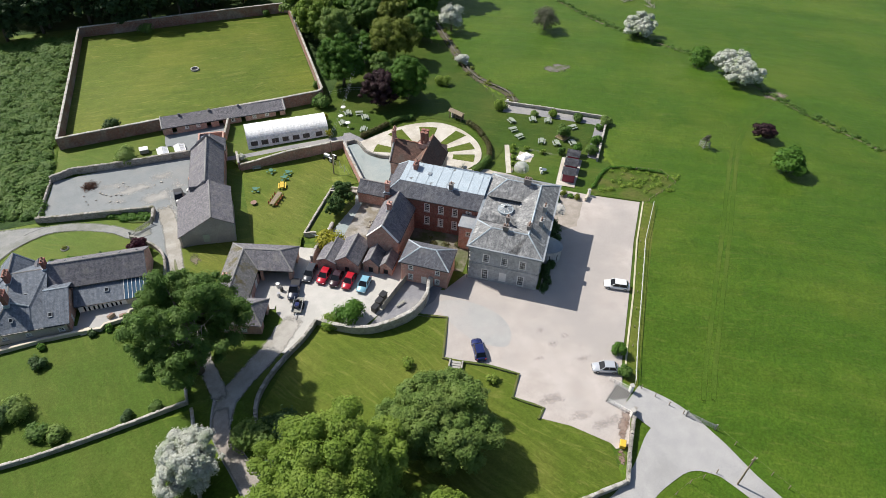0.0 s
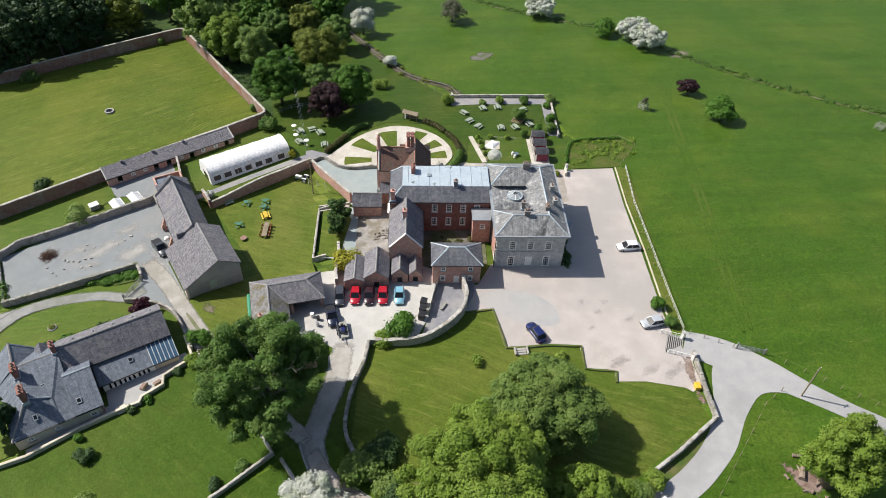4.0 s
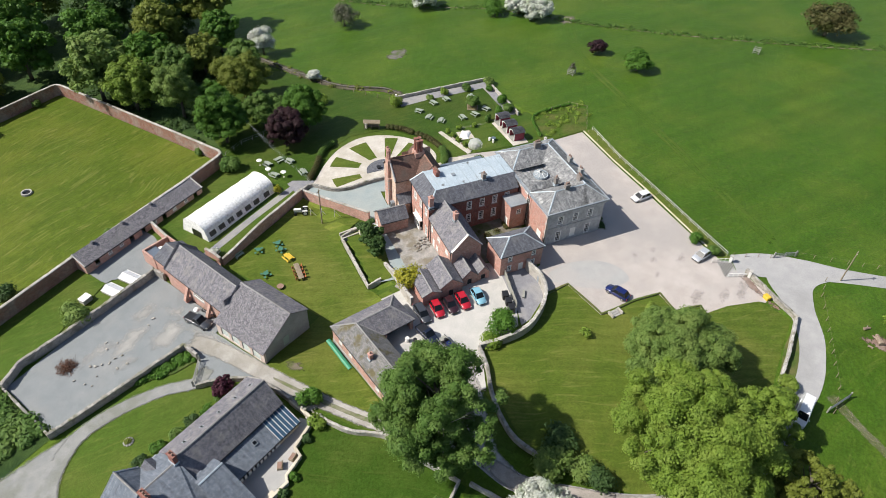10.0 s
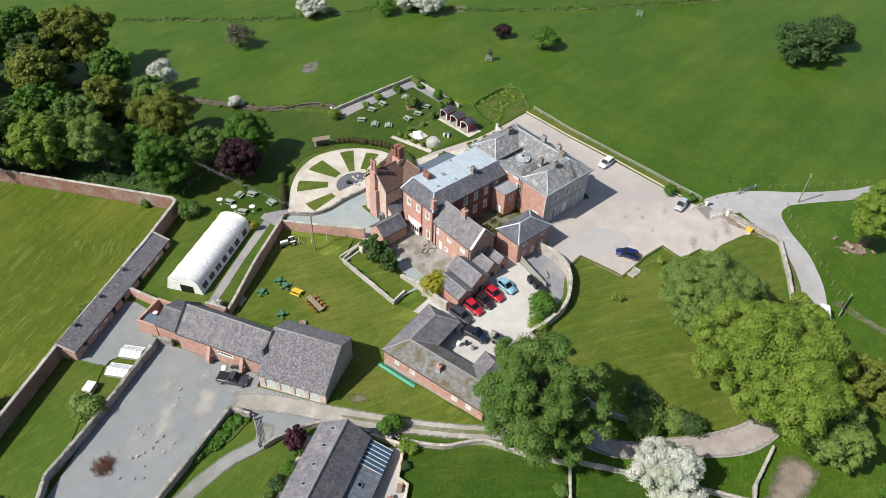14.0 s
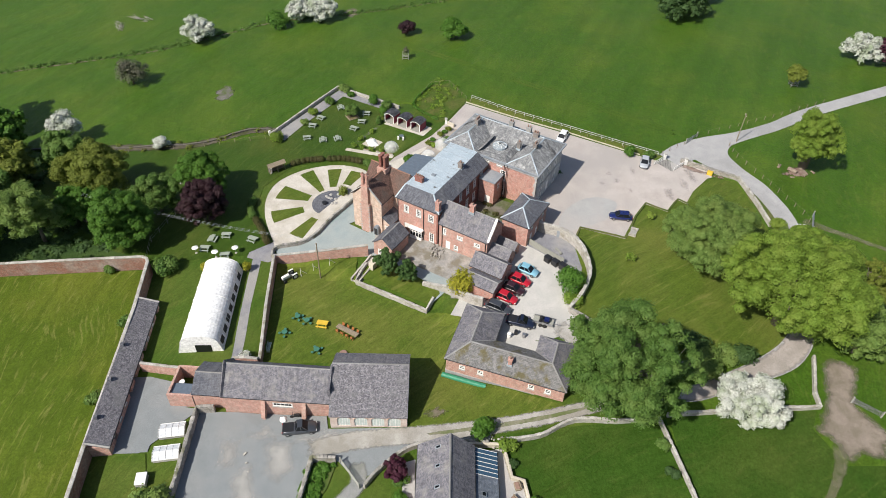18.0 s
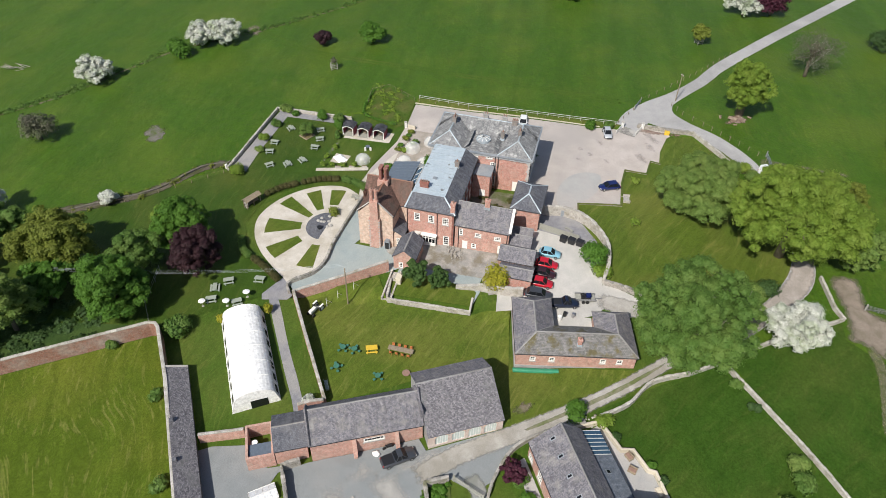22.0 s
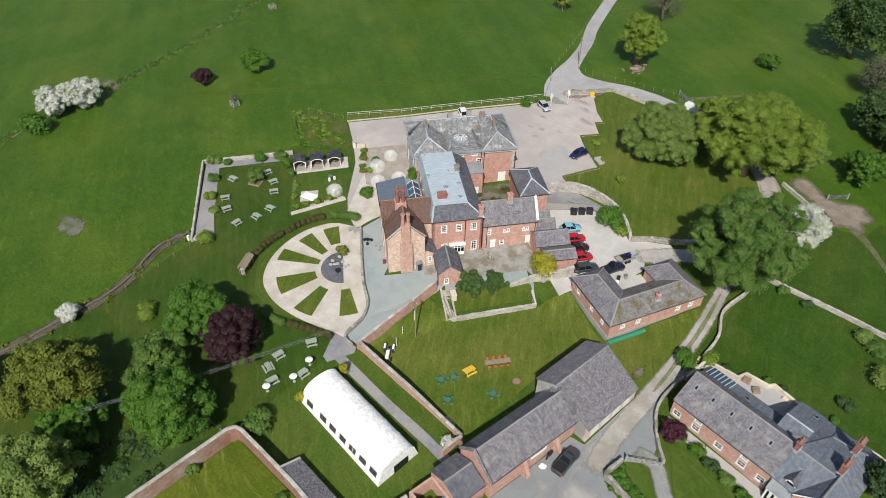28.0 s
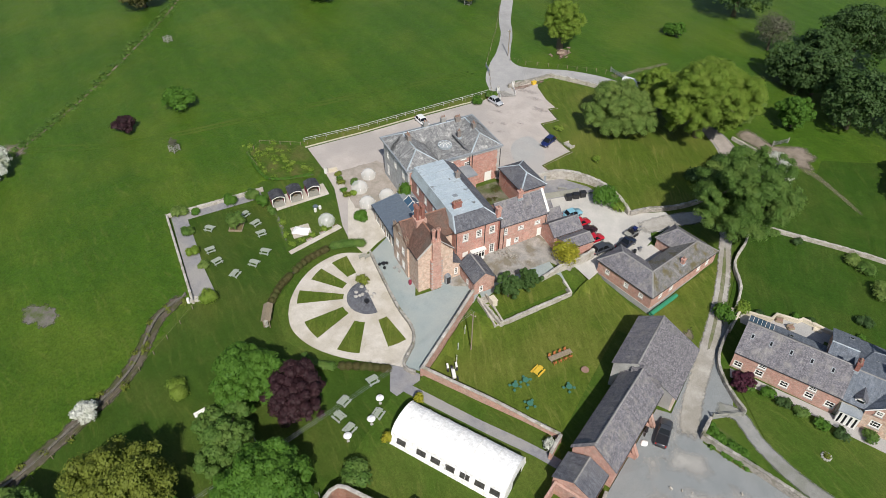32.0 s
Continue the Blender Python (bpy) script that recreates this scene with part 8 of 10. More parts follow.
shrub(-1.6, 129.4, 1.7, 1.0, L_WHITE, 193, "white-flowering bush at the wall end", 500, 0.2)
hedge([(45.9, 108.8), (48.2, 110.2), (50.4, 112.4)], 1.3, 1.4, L_SYCAMORE, 200, "thick clipped green hedge", 420, 0.12)
hedge([(50.9, 113.4), (52.2, 117), (52.5, 121)], 1.05, 1.15, L_BROWN, 201, "clipped brownish beech hedge", 460, 0.11)
hedge([(52.5, 122), (52.3, 125), (51.2, 128.8)], 1.05, 1.15, L_BROWN, 202, "clipped brownish beech hedge", 460, 0.11)
hedge([(26.0, 130.0), (29.6, 131.6), (33.2, 133.5)], 1.0, 1.15, L_BROWN, 203, "clipped brownish beech hedge", 460, 0.11)
hedge([(34.0, 134.0), (36.4, 134.9), (39.5, 134.6)], 1.1, 1.1, L_SYCAMORE, 204, "loose green hedge under the beech", 420, 0.12)
hedge([(85, 97), (75, 101.8), (67.4, 96)], 0.7, 0.6, L_BRIGHT, 205, "low overgrown hedge of the rough patch", 40)
for i, (x, y) in enumerate([(-24, 103.9), (-27, 104.2), (-29.4, 104.6), (-32, 104.6), (-35, 105.4), (-38, 105.6), (-41.5, 104)]):
    shrub(x, y, 1.4, 1.2, (L_SYCAMORE, L_BRIGHT, L_DARK)[i % 3], 210 + i, "garden shrub along the cottage wall", 600, 0.24, group="shrubs along the cottage")
for i, (x, y) in enumerate([(-30.4, 85.4), (-27.7, 85.6), (-22.4, 88.2), (-38, 85.0)]):
    shrub(x, y, 1.0, 0.75, (L_DARK, L_BRIGHT)[i % 2], 220 + i, "garden shrub on the cottage terrace", 500, 0.24, group="shrubs on the cottage terrace")

for i, (x, y, h, r) in enumerate([(-38.1, 81.3, 1.6, 1.4), (-40, 72.6, 2.6, 2.2), (-36.9, 67.7, 1.8, 1.7), (-41.9, 71.8, 2.4, 2.0), (-34.4, 66.4, 1.6, 1.5), (-45, 68.5, 2.8, 2.4), (-24.7, 66.4, 1.2, 1.0), (-48, 75, 3.0, 2.6), (-20.5, 66.6, 1.4, 1.0)]):
    shrub(x, y, h, r, (L_DARK, L_WILLOW, L_SYCAMORE)[i % 3], 600 + i, "bushy shrub at the edge of the cottage lawn", int(900 * r), 0.22, group="shrubs of the cottage lawn")


# ---- vehicles ----
def car_body(L, W, H, bonnet, boot, pickup=False):
    """Body shell and glasshouse as lofted rings along the length."""
    bm = bmesh.new()
    belt = H * 0.56
    secs = [(-L / 2, 0.80, 0.34, belt * 0.80), (-L / 2 + 0.12, 0.92, 0.24, belt * 0.92), (-L / 2 + 0.7, 1.0, 0.2, belt), (0, 1.0, 0.18, belt), (L / 2 - bonnet, 1.0, 0.2, belt * 0.98), (L / 2 - 0.45, 0.95, 0.22, belt * 0.84), (L / 2 - 0.1, 0.84, 0.26, belt * 0.74), (L / 2, 0.7, 0.34, belt * 0.6)]
    rings = []
    for x, w, z0, z1 in secs:
        h = W / 2 * w
        rings.append([bm.verts.new(p) for p in ((x, -h * 0.92, z0), (x, -h, z0 + 0.2), (x, -h, z1 - 0.12), (x, -h * 0.9, z1), (x, h * 0.9, z1), (x, h, z1 - 0.12), (x, h, z0 + 0.2), (x, h * 0.92, z0))])
    for a, b in zip(rings, rings[1:]):
        for i in range(8):
            bm.faces.new((a[i], a[(i + 1) % 8], b[(i + 1) % 8], b[i]))
    bm.faces.new(rings[0]), bm.faces.new(rings[-1][::-1])
    bmesh.ops.recalc_face_normals(bm, faces=bm.faces[:])
    return bm, belt


def vehicle(name, label, category, x, y, turn, L, W, H, paint, bonnet=1.15, boot=0.35, kind="car", group=""):
    th = thing(name, label, category, group, x, y, land(x, y) + 0.06, turn)
    bm, belt = car_body(L, W, H, bonnet, boot)
    part("body", bm, paint, th, "", None, True)
    rear = -L / 2 + boot
    rear_cab = -L / 2 + (1.9 if kind == "pickup" else boot)
    fr = L / 2 - bonnet
    glass, roof = bmesh.new(), bmesh.new()
    h0, h1 = W / 2 * 0.9, W / 2 * 0.72
    zb, zt = belt - 0.02, H
    front_run, back_run = (0.75, 0.45) if kind != "van" else (0.6, 0.08)
    b = [(rear_cab, -h0, zb), (fr, -h0, zb), (fr, h0, zb), (rear_cab, h0, zb)]
    t = [(rear_cab + back_run, -h1, zt - 0.06), (fr - front_run, -h1, zt - 0.06), (fr - front_run, h1, zt - 0.06), (rear_cab + back_run, h1, zt - 0.06)]
    vb, vt = [glass.verts.new(p) for p in b], [glass.verts.new(p) for p in t]
    for i in range(4):
        glass.faces.new((vb[i], vb[(i + 1) % 4], vt[(i + 1) % 4], vt[i]))
    glass.faces.new(vt)
    part("cabin_glass", glass, paint if kind == "van" else M_GLASS, th)
    if kind == "van":
        ws = bmesh.new()
        slab(ws, [(fr + 0.02, -h0 * 0.9, zb + 0.05), (fr + 0.02, h0 * 0.9, zb + 0.05), (fr - 0.56, h1 * 0.95, zt - 0.1), (fr - 0.56, -h1 * 0.95, zt - 0.1)], 0.02)
        part("windscreen", ws, M_GLASS, th)
    box(roof, rear_cab + back_run - 0.05, -h1 - 0.01, zt - 0.08, fr - front_run + 0.05, h1 + 0.01, zt)
    bmesh.ops.bevel(roof, geom=roof.edges[:], offset=0.05, segments=2, affect="EDGES")
    part("roof", roof, paint, th)
    for sy in (-1, 1):
        for xa, xb, za, zc in ((rear_cab, rear_cab + back_run, zb, zt - 0.06), (fr, fr - front_run, zb, zt - 0.06), ((rear_cab + fr) / 2, (rear_cab + fr) / 2 - 0.02, zb, zt - 0.06)):
            pl = bmesh.new()
            rod(pl, (xa, sy * (h0 + 0.005), za), (xb, sy * (h1 + 0.005), zc), 0.05, 0.045, 5)
            part("pillar", pl, paint, th)
        part("mirror", soft_box(fr - 0.35, sy * (W / 2 + 0.08) - 0.09, belt + 0.02, fr - 0.2, sy * (W / 2 + 0.08) + 0.09, belt + 0.16, 0.03), paint, th)
        part("headlight", soft_box(L / 2 - 0.22, sy * W * 0.33 - 0.16, belt * 0.6, L / 2 - 0.06, sy * W * 0.33 + 0.16, belt * 0.74, 0.03), M_WHITE, th, "clear headlight")
        part("tail_light", soft_box(-L / 2 - 0.01, sy * W * 0.38 - 0.1, belt * 0.66, -L / 2 + 0.1, sy * W * 0.38 + 0.1, belt * 0.9, 0.02), M_RED, th, "red tail light")
        for wx in (-L / 2 + 0.8, L / 2 - 0.85):
            ty = bmesh.new()
            rod(ty, (wx, sy * (W / 2 - 0.2), 0.32), (wx, sy * (W / 2 + 0.02), 0.32), 0.32, 0.32, 16)
            w = part("wheel", ty, M_RUBBER, th)
            rm = bmesh.new()
            rod(rm, (wx, sy * (W / 2 + 0.005), 0.32), (wx, sy * (W / 2 + 0.035), 0.32), 0.2, 0.18, 10)
            part("rim", rm, M_STEEL, w)
    part("bumper", soft_box(-L / 2 - 0.05, -W * 0.42, 0.28, -L / 2 + 0.15, W * 0.42, 0.5, 0.05), M_BLACK if kind in ("pickup", "van") else paint, th)
    part("grille", soft_box(L / 2 - 0.08, -W * 0.22, 0.36, L / 2 + 0.01, W * 0.22, 0.55, 0.02), M_BLACK, th)
    if kind == "pickup":
        part("load_bed", boxed(-L / 2 + 0.12, -W * 0.42, belt - 0.06, -L / 2 + 1.75, W * 0.42, belt + 0.02), M_BLACK, th, "dark load bed cover")
    return th


M_RED = painted("red_lamp", (0.4, 0.02, 0.02), 0.3)
P_WHITE = painted("white_car_paint", (0.72, 0.73, 0.74), 0.25, 0, 0.6, 0.03)
P_SILVER = painted("silver_car_paint", (0.55, 0.57, 0.6), 0.25, 0.3, 0.6, 0.03)
P_BLUE = painted("dark_blue_car_paint", (0.012, 0.02, 0.10), 0.25, 0.1, 0.7, 0.05)
P_NAVY = painted("navy_car_paint", (0.012, 0.018, 0.04), 0.3, 0.1, 0.6, 0.05)
P_RED = painted("red_car_paint", (0.42, 0.012, 0.025), 0.25, 0, 0.7, 0.05)
P_MAROON = painted("dark_maroon_paint", (0.035, 0.012, 0.016), 0.25, 0, 0.7, 0.05)
P_GREY = painted("dark_grey_paint", (0.05, 0.055, 0.065), 0.28, 0.1, 0.6, 0.05)
P_SKY = painted("light_blue_paint", (0.22, 0.45, 0.56), 0.3, 0.1, 0.6, 0.04)
vehicle("car", "dark blue hatchback parked on gravel", "car", 28.9, 61.6, 82, 4.4, 1.8, 1.5, P_BLUE)
vehicle("car", "white saloon car parked against the kerb", "car", 57.6, 68.2, 152, 4.6, 1.85, 1.45, P_WHITE)
vehicle("car", "silver hatchback parked near the gate", "car", 46.7, 52.3, 160, 4.2, 1.78, 1.48, P_SILVER)
for k, (x, y, col, lab, L) in enumerate(((6.4, 87.6, P_GREY, "dark grey estate car in the stable yard", 4.7), (8.6, 86.0, P_RED, "red hatchback in the stable yard", 4.1), (10.5, 84.5, P_MAROON, "dark maroon hatchback in the stable yard", 4.0), (12.5, 83.2, P_RED, "red hatchback in the stable yard", 4.1), (14.8, 81.5, P_SKY, "light blue hatchback in the stable yard", 4.0))):
    vehicle("car", lab, "car", x, y, 237 if k else 240, L, 1.78, 1.5, col, group="row of cars in the stable yard")
vehicle("pickup_truck", "dark navy pickup truck in the stable yard", "pickup", 3.0, 84.2, 252, 4.8, 1.85, 1.75, P_NAVY, 1.3, 0.3, "pickup")
vehicle("pickup_truck", "dark grey pickup truck parked by the barn", "pickup", -15.2, 118.9, -85, 5.1, 1.88, 1.8, P_GREY, 1.35, 0.3, "pickup")
vehicle("van", "white panel van on the lane", "van", 20.8, 29.0, 176, 5.4, 2.0, 2.4, P_WHITE, 1.0, 0.06, "van")


# ---- garden furniture and small things ----
def picnic_table(x, y, turn, wood, top, label, length=1.8, group=""):
    th = thing("picnic_table", label, "picnic table", group, x, y, land(x, y) + 0.03, turn)
    h = length / 2
    for k in range(5):
        part("plank", boxed(-h, -0.38 + 0.155 * k, 0.7, h, -0.24 + 0.155 * k, 0.75), top, th)
    for s in (-1, 1):
        part("seat", boxed(-h, s * 0.7 - 0.14, 0.42, h, s * 0.7 + 0.14, 0.47), top, th)
        for e in (-1, 1):
            bm = bmesh.new()
            rod(bm, (e * h * 0.72, s * 0.3, 0.7), (e * h * 0.72, s * 0.72, 0.0), 0.05, 0.05, 4)
            part("leg", bm, wood, th)
    for e in (-1, 1):
        part("cross_bar", boxed(e * h * 0.72 - 0.04, -0.8, 0.34, e * h * 0.72 + 0.04, 0.8, 0.42), wood, th)
    return th


t0 = picnic_table(70.1, 123.9, 63, M_BENCH, M_TABLE_TOP, "sage-green wooden picnic table on mown grass", group="picnic tables on the terrace")
for x, y, a in ((66.8, 125.5, 75), (61.6, 126.3, 100), (60.4, 122.5, 9), (60.6, 119.2, 16), (64.7, 115.7, 62), (67.6, 114.0, 81), (71.3, 113.1, 85), (74.5, 119.5, 13)):
    copy_thing(t0, pose(x, y, land(x, y) + 0.03, 0, 0, a))
t1 = picnic_table(26.9, 132.9, 65, M_BENCH, M_TABLE_TOP, "pale green picnic table near the marquee", group="picnic tables near the marquee")
for x, y, a in ((28.5, 138.2, 87), (27.6, 140.7, 170), (25.0, 141.6, 85), (22.8, 137.4, 93)):
    copy_thing(t1, pose(x, y, land(x, y) + 0.03, 0, 0, a))
for x, y in ((23.7, 135.5), (22.8, 139.1), (24.2, 143.1)):
    th = thing("parasol", "small round white parasol on a pole", "parasol", "white parasols", x, y)
    bm = bmesh.new()
    bmesh.ops.create_cone(bm, cap_ends=True, segments=14, radius1=0.62, radius2=0.04, depth=0.22, matrix=Matrix.Translation((0, 0, 1.5)))
    part("canopy", bm, M_CANVAS, th)
    bm = bmesh.new()
    rod(bm, (0, 0, 0), (0, 0, 1.45), 0.03)
    part("pole", bm, M_STEEL, th)
    bm = bmesh.new()
    rod(bm, (0, 0, 0), (0, 0, 0.1), 0.25, 0.22, 10)
    part("base", bm, M_COPING, th)
M_GREENPAINT = painted("dark_green_paint", (0.05, 0.16, 0.11), 0.6)
M_YELLOW = painted("yellow_paint", (0.62, 0.42, 0.04), 0.6)
M_ORANGE = painted("orange_stain", (0.42, 0.15, 0.05), 0.6)
picnic_table(5.5, 117.6, 79, M_YELLOW, M_YELLOW, "bright yellow wooden picnic table on the lawn", 1.9)


def long_table(x, y, turn):
    th = thing("dining_table", "long weathered outdoor table on the lawn", "table", "", x, y, land(x, y) + 0.03, turn)
    for k in range(5):
        part("plank", boxed(-2.1, -0.48 + 0.195 * k, 0.72, 2.1, -0.3 + 0.195 * k, 0.77), M_WOOD, th)
    for sx in (-1.8, 1.8):
        for sy in (-0.35, 0.35):
            part("leg", boxed(sx - 0.05, sy - 0.05, 0, sx + 0.05, sy + 0.05, 0.72), M_WOOD, th)
    for k in range(4):
        for s in (-1, 1):
            ch = thing("garden_chair", "orange-stained wooden garden chair at the long table", "chair", "chairs at the long table")
            ch.matrix_basis = th.matrix_basis @ pose(-1.5 + k, s * 0.75, 0, 0, 0, 0 if s < 0 else 180)
            part("seat", boxed(-0.22, -0.2, 0.42, 0.22, 0.2, 0.46), M_ORANGE, ch)
            part("backrest", boxed(-0.22, -0.22, 0.46, 0.22, -0.18, 0.9), M_ORANGE, ch)
            for lx in (-0.19, 0.19):
                for ly in (-0.18, 0.18):
                    part("leg", boxed(lx - 0.025, ly - 0.025, 0, lx + 0.025, ly + 0.025, 0.42), M_ORANGE, ch)


long_table(3.6, 113.2, 57)


def round_set(x, y, turn):
    th = thing("garden_table", "small round green table with four attached stools", "table", "green tables on the lawn", x, y, land(x, y) + 0.03, turn)
    bm = bmesh.new()
    rod(bm, (0, 0, 0.68), (0, 0, 0.73), 0.5, 0.5, 14)
    part("tabletop", bm, M_GREENPAINT, th)
    bm = bmesh.new()
    rod(bm, (0, 0, 0), (0, 0, 0.68), 0.06)
    part("pedestal", bm, M_GREENPAINT, th)
    for k in range(4):
        a = k * math.pi / 2
        bm = bmesh.new()
        rod(bm, (0.85 * math.cos(a), 0.85 * math.sin(a), 0.42), (0.85 * math.cos(a), 0.85 * math.sin(a), 0.46), 0.24, 0.24, 10)
        rod(bm, (0, 0, 0.25), (0.85 * math.cos(a), 0.85 * math.sin(a), 0.42), 0.04, 0.04, 5)
        rod(bm, (0.85 * math.cos(a), 0.85 * math.sin(a), 0), (0.85 * math.cos(a), 0.85 * math.sin(a), 0.42), 0.04, 0.04, 5)
        part("stool", bm, M_GREENPAINT, th)
    return th


for x, y, a in ((7.4, 122.0, 20), (6.4, 120.3, 50), (4.0, 123.8, 0), (0.0, 118.0, 30)):
    round_set(x, y, a)
fp = thing("fire_pit", "round rusty fire bowl on the lawn", "fire pit", "", -0.9, 113.6)
bm = bmesh.new()
rod(bm, (0, 0, 0.15), (0, 0, 0.45), 0.35, 0.62, 16)
part("bowl", bm, M_BLACK, fp)
bm = bmesh.new()
rod(bm, (0, 0, 0.45), (0, 0, 0.5), 0.64, 0.64, 16)
part("rim", bm, M_POT, fp)
for k in range(3):
    bm = bmesh.new()
    rod(bm, (0.4 * math.cos(2.1 * k), 0.4 * math.sin(2.1 * k), 0), (0.3 * math.cos(2.1 * k), 0.3 * math.sin(2.1 * k), 0.25), 0.03)
    part("leg", bm, M_BLACK, fp)
bn = thing("garden_bench", "pale blue-grey slatted bench below the wall", "bench", "", 1.2, 126.0, None, 178)
for k in range(4):
    part("slat", boxed(-0.9, -0.25 + 0.13 * k, 0.42, 0.9, -0.15 + 0.13 * k, 0.46), M_BENCH, bn)
for k in range(3):
    part("slat", boxed(-0.9, -0.32, 0.55 + 0.14 * k, 0.9, -0.28, 0.65 + 0.14 * k), M_BENCH, bn)
for e in (-0.85, 0.85):
    part("leg", boxed(e - 0.04, -0.3, 0, e + 0.04, 0.25, 0.44), M_BENCH, bn)

wbn = thing("garden_bench", "white-painted bench on the garden lawn", "bench", "", 46.1, 150.7, None, 70)
for k in range(3):
    part("slat", boxed(-0.9, -0.28 + 0.19 * k, 0.43, 0.9, -0.12 + 0.19 * k, 0.47), M_WHITE, wbn)
part("backrest", boxed(-0.9, -0.36, 0.47, 0.9, -0.31, 0.85), M_WHITE, wbn)
for e in (-0.8, 0.8):
    part("leg", boxed(e - 0.05, -0.3, 0, e + 0.05, 0.25, 0.43), M_WHITE, wbn)

# vintage tractor below the wall
tr = thing("tractor", "small old grey and white tractor parked below the wall", "tractor", "", 17.2, 124.6, None, 130)
part("bonnet", soft_box(0.1, -0.3, 0.7, 1.6, 0.3, 1.25, 0.08), M_WHITE, tr)
part("chassis", boxed(-0.9, -0.22, 0.5, 1.5, 0.22, 0.75), M_RENDER_GREY, tr)
for s in (-1, 1):
    bm = bmesh.new()
    rod(bm, (-0.7, s * 0.55, 0.62), (-0.7, s * 0.85, 0.62), 0.62, 0.62, 16)
    w = part("rear_wheel", bm, M_RUBBER, tr)
    bm = bmesh.new()
    rod(bm, (-0.7, s * 0.53, 0.62), (-0.7, s * 0.87, 0.62), 0.36, 0.36, 12)
    part("rim", bm, M_WHITE, w)
    bm = bmesh.new()
    rod(bm, (1.3, s * 0.5, 0.35), (1.3, s * 0.68, 0.35), 0.35, 0.35, 12)
    part("front_wheel", bm, M_RUBBER, tr)
    part("mudguard", soft_box(-1.2, s * 0.7 - 0.17, 1.15, -0.2, s * 0.7 + 0.17, 1.25, 0.04), M_WHITE, tr)
part("seat", soft_box(-0.75, -0.22, 0.95, -0.35, 0.22, 1.05, 0.04), M_BLACK, tr)
bm = bmesh.new()
rod(bm, (-0.1, 0, 1.1), (-0.3, 0, 1.5), 0.02), rod(bm, (-0.3, -0.2, 1.5), (-0.3, 0.2, 1.5), 0.03)
part("steering_wheel", bm, M_BLACK, tr)


def pole(name, label, x, y, h, r=0.13, mat=M_WOOD, arm=True):
    th = thing(name, label, "pole", "", x, y, land(x, y))
    bm = bmesh.new()
    rod(bm, (0, 0, -0.3), (0, 0, h), r, r * 0.75, 8)
    part("shaft", bm, mat, th)
    if arm:
        part("crossarm", boxed(-0.5, -0.05, h - 0.5, 0.5, 0.05, h - 0.38), mat, th)
        for s in (-0.4, 0.4):
            bm = bmesh.new()
            rod(bm, (s, 0, h - 0.38), (s, 0, h - 0.22), 0.04)
            part("insulator", bm, M_WHITE, th)
    return th


pole("telegraph_pole", "weathered wooden telegraph pole on the lawn", 16.9, 119.0, 8.6)
pole("telegraph_pole", "dark leaning telegraph pole beside the drive", 54.8, 29.3, 7.2)
pole("telegraph_pole", "dark wooden pole among the trees", 35.2, 167.6, 7.6)
for off in (-0.3, 0.0, 0.3):
    (ax, ay, az), (bx, by, bz) = (16.9 + off * 0.9, 119.0 - off * 0.35, 7.7), (35.2 + off * 0.9, 167.6 - off * 0.35, 4.0)
    th = thing("overhead_cable", "thin grey cable sagging between two poles", "cable", "cables between the poles", ax, ay, 0)
    bm = bmesh.new()
    pts = [Vector((ax + (bx - ax) * u, ay + (by - ay) * u, az + (bz - az) * u - 5.0 * u * (1 - u))) - Vector((ax, ay, 0)) for u in (i / 14 for i in range(15))]
    for p, q in zip(pts, pts[1:]):
        rod(bm, p, q, 0.012, 0.012, 4)
    part("wire", bm, M_LEAD_DARK, th)
for x, y, d in ((18.6, 120.4, (0.5, -0.9)), (17.6, 122.6, (0.5, -0.9)), (19.0, 117.4, (0.6, -0.8))):
    th = thing("washing_line_post", "slim pale post with a strut on the lawn", "post", "washing line posts", x, y)
    bm = bmesh.new()
    rod(bm, (0, 0, 0), (0, 0, 2.1), 0.05)
    part("shaft", bm, M_WHITE, th)
    bm = bmesh.new()
    rod(bm, (0, 0, 1.6), (d[0] * 1.2, d[1] * 1.2, 0.0), 0.04)
    part("strut", bm, M_WHITE, th)


# fences, gates and pillars
def rail_fence(label, pts, spacing, h, rails, post_mat, rail_mat, name="fence"):
    x0, y0 = pts[0]
    th = thing(name, label, "fence", "", x0, y0, 0)
    pm = to_mesh("post", boxed(-0.045, -0.045, -0.2, 0.045, 0.045, h), post_mat)
    line = []
    for a, b in zip(pts, pts[1:]):
        n = max(1, round(math.hypot(b[0] - a[0], b[1] - a[1]) / spacing))
        line += [(a[0] + (b[0] - a[0]) * k / n, a[1] + (b[1] - a[1]) * k / n) for k in range(n)]
    line.append(pts[-1])
    for x, y in line:
        part("post", pm, None, th, "", Matrix.Translation((x - x0, y - y0, land(x, y))))
    for z, r in rails:
        for a, b in zip(line, line[1:]):
            bm = bmesh.new()
            rod(bm, (a[0] - x0, a[1] - y0, land(*a) + z), (b[0] - x0, b[1] - y0, land(*b) + z), r, r, 4)
            part("rail", bm, rail_mat, th)
    return th


rail_fence("white post and rail fence along the car park", [(76.9, 87.4), (69.0, 77.5), (61.2, 65.7), (54.2, 55.2), (49.9, 48.4)], 2.4, 1.05, ((1.0, 0.06), (0.55, 0.045)), M_PALEWOOD, M_PALEWOOD)
rail_fence("short bollard posts along the kerb", [(75.6, 87.8), (68.2, 77.8), (60.5, 65.9), (53.4, 55.2)], 4.6, 0.6, (), M_WOOD, M_WOOD, "bollard_row")
rail_fence("thin wire fence beside the drive", [(50.4, 47.4), (54, 41.4)], 2.2, 1.0, ((0.95, 0.01),), M_WOOD, M_WOOD)
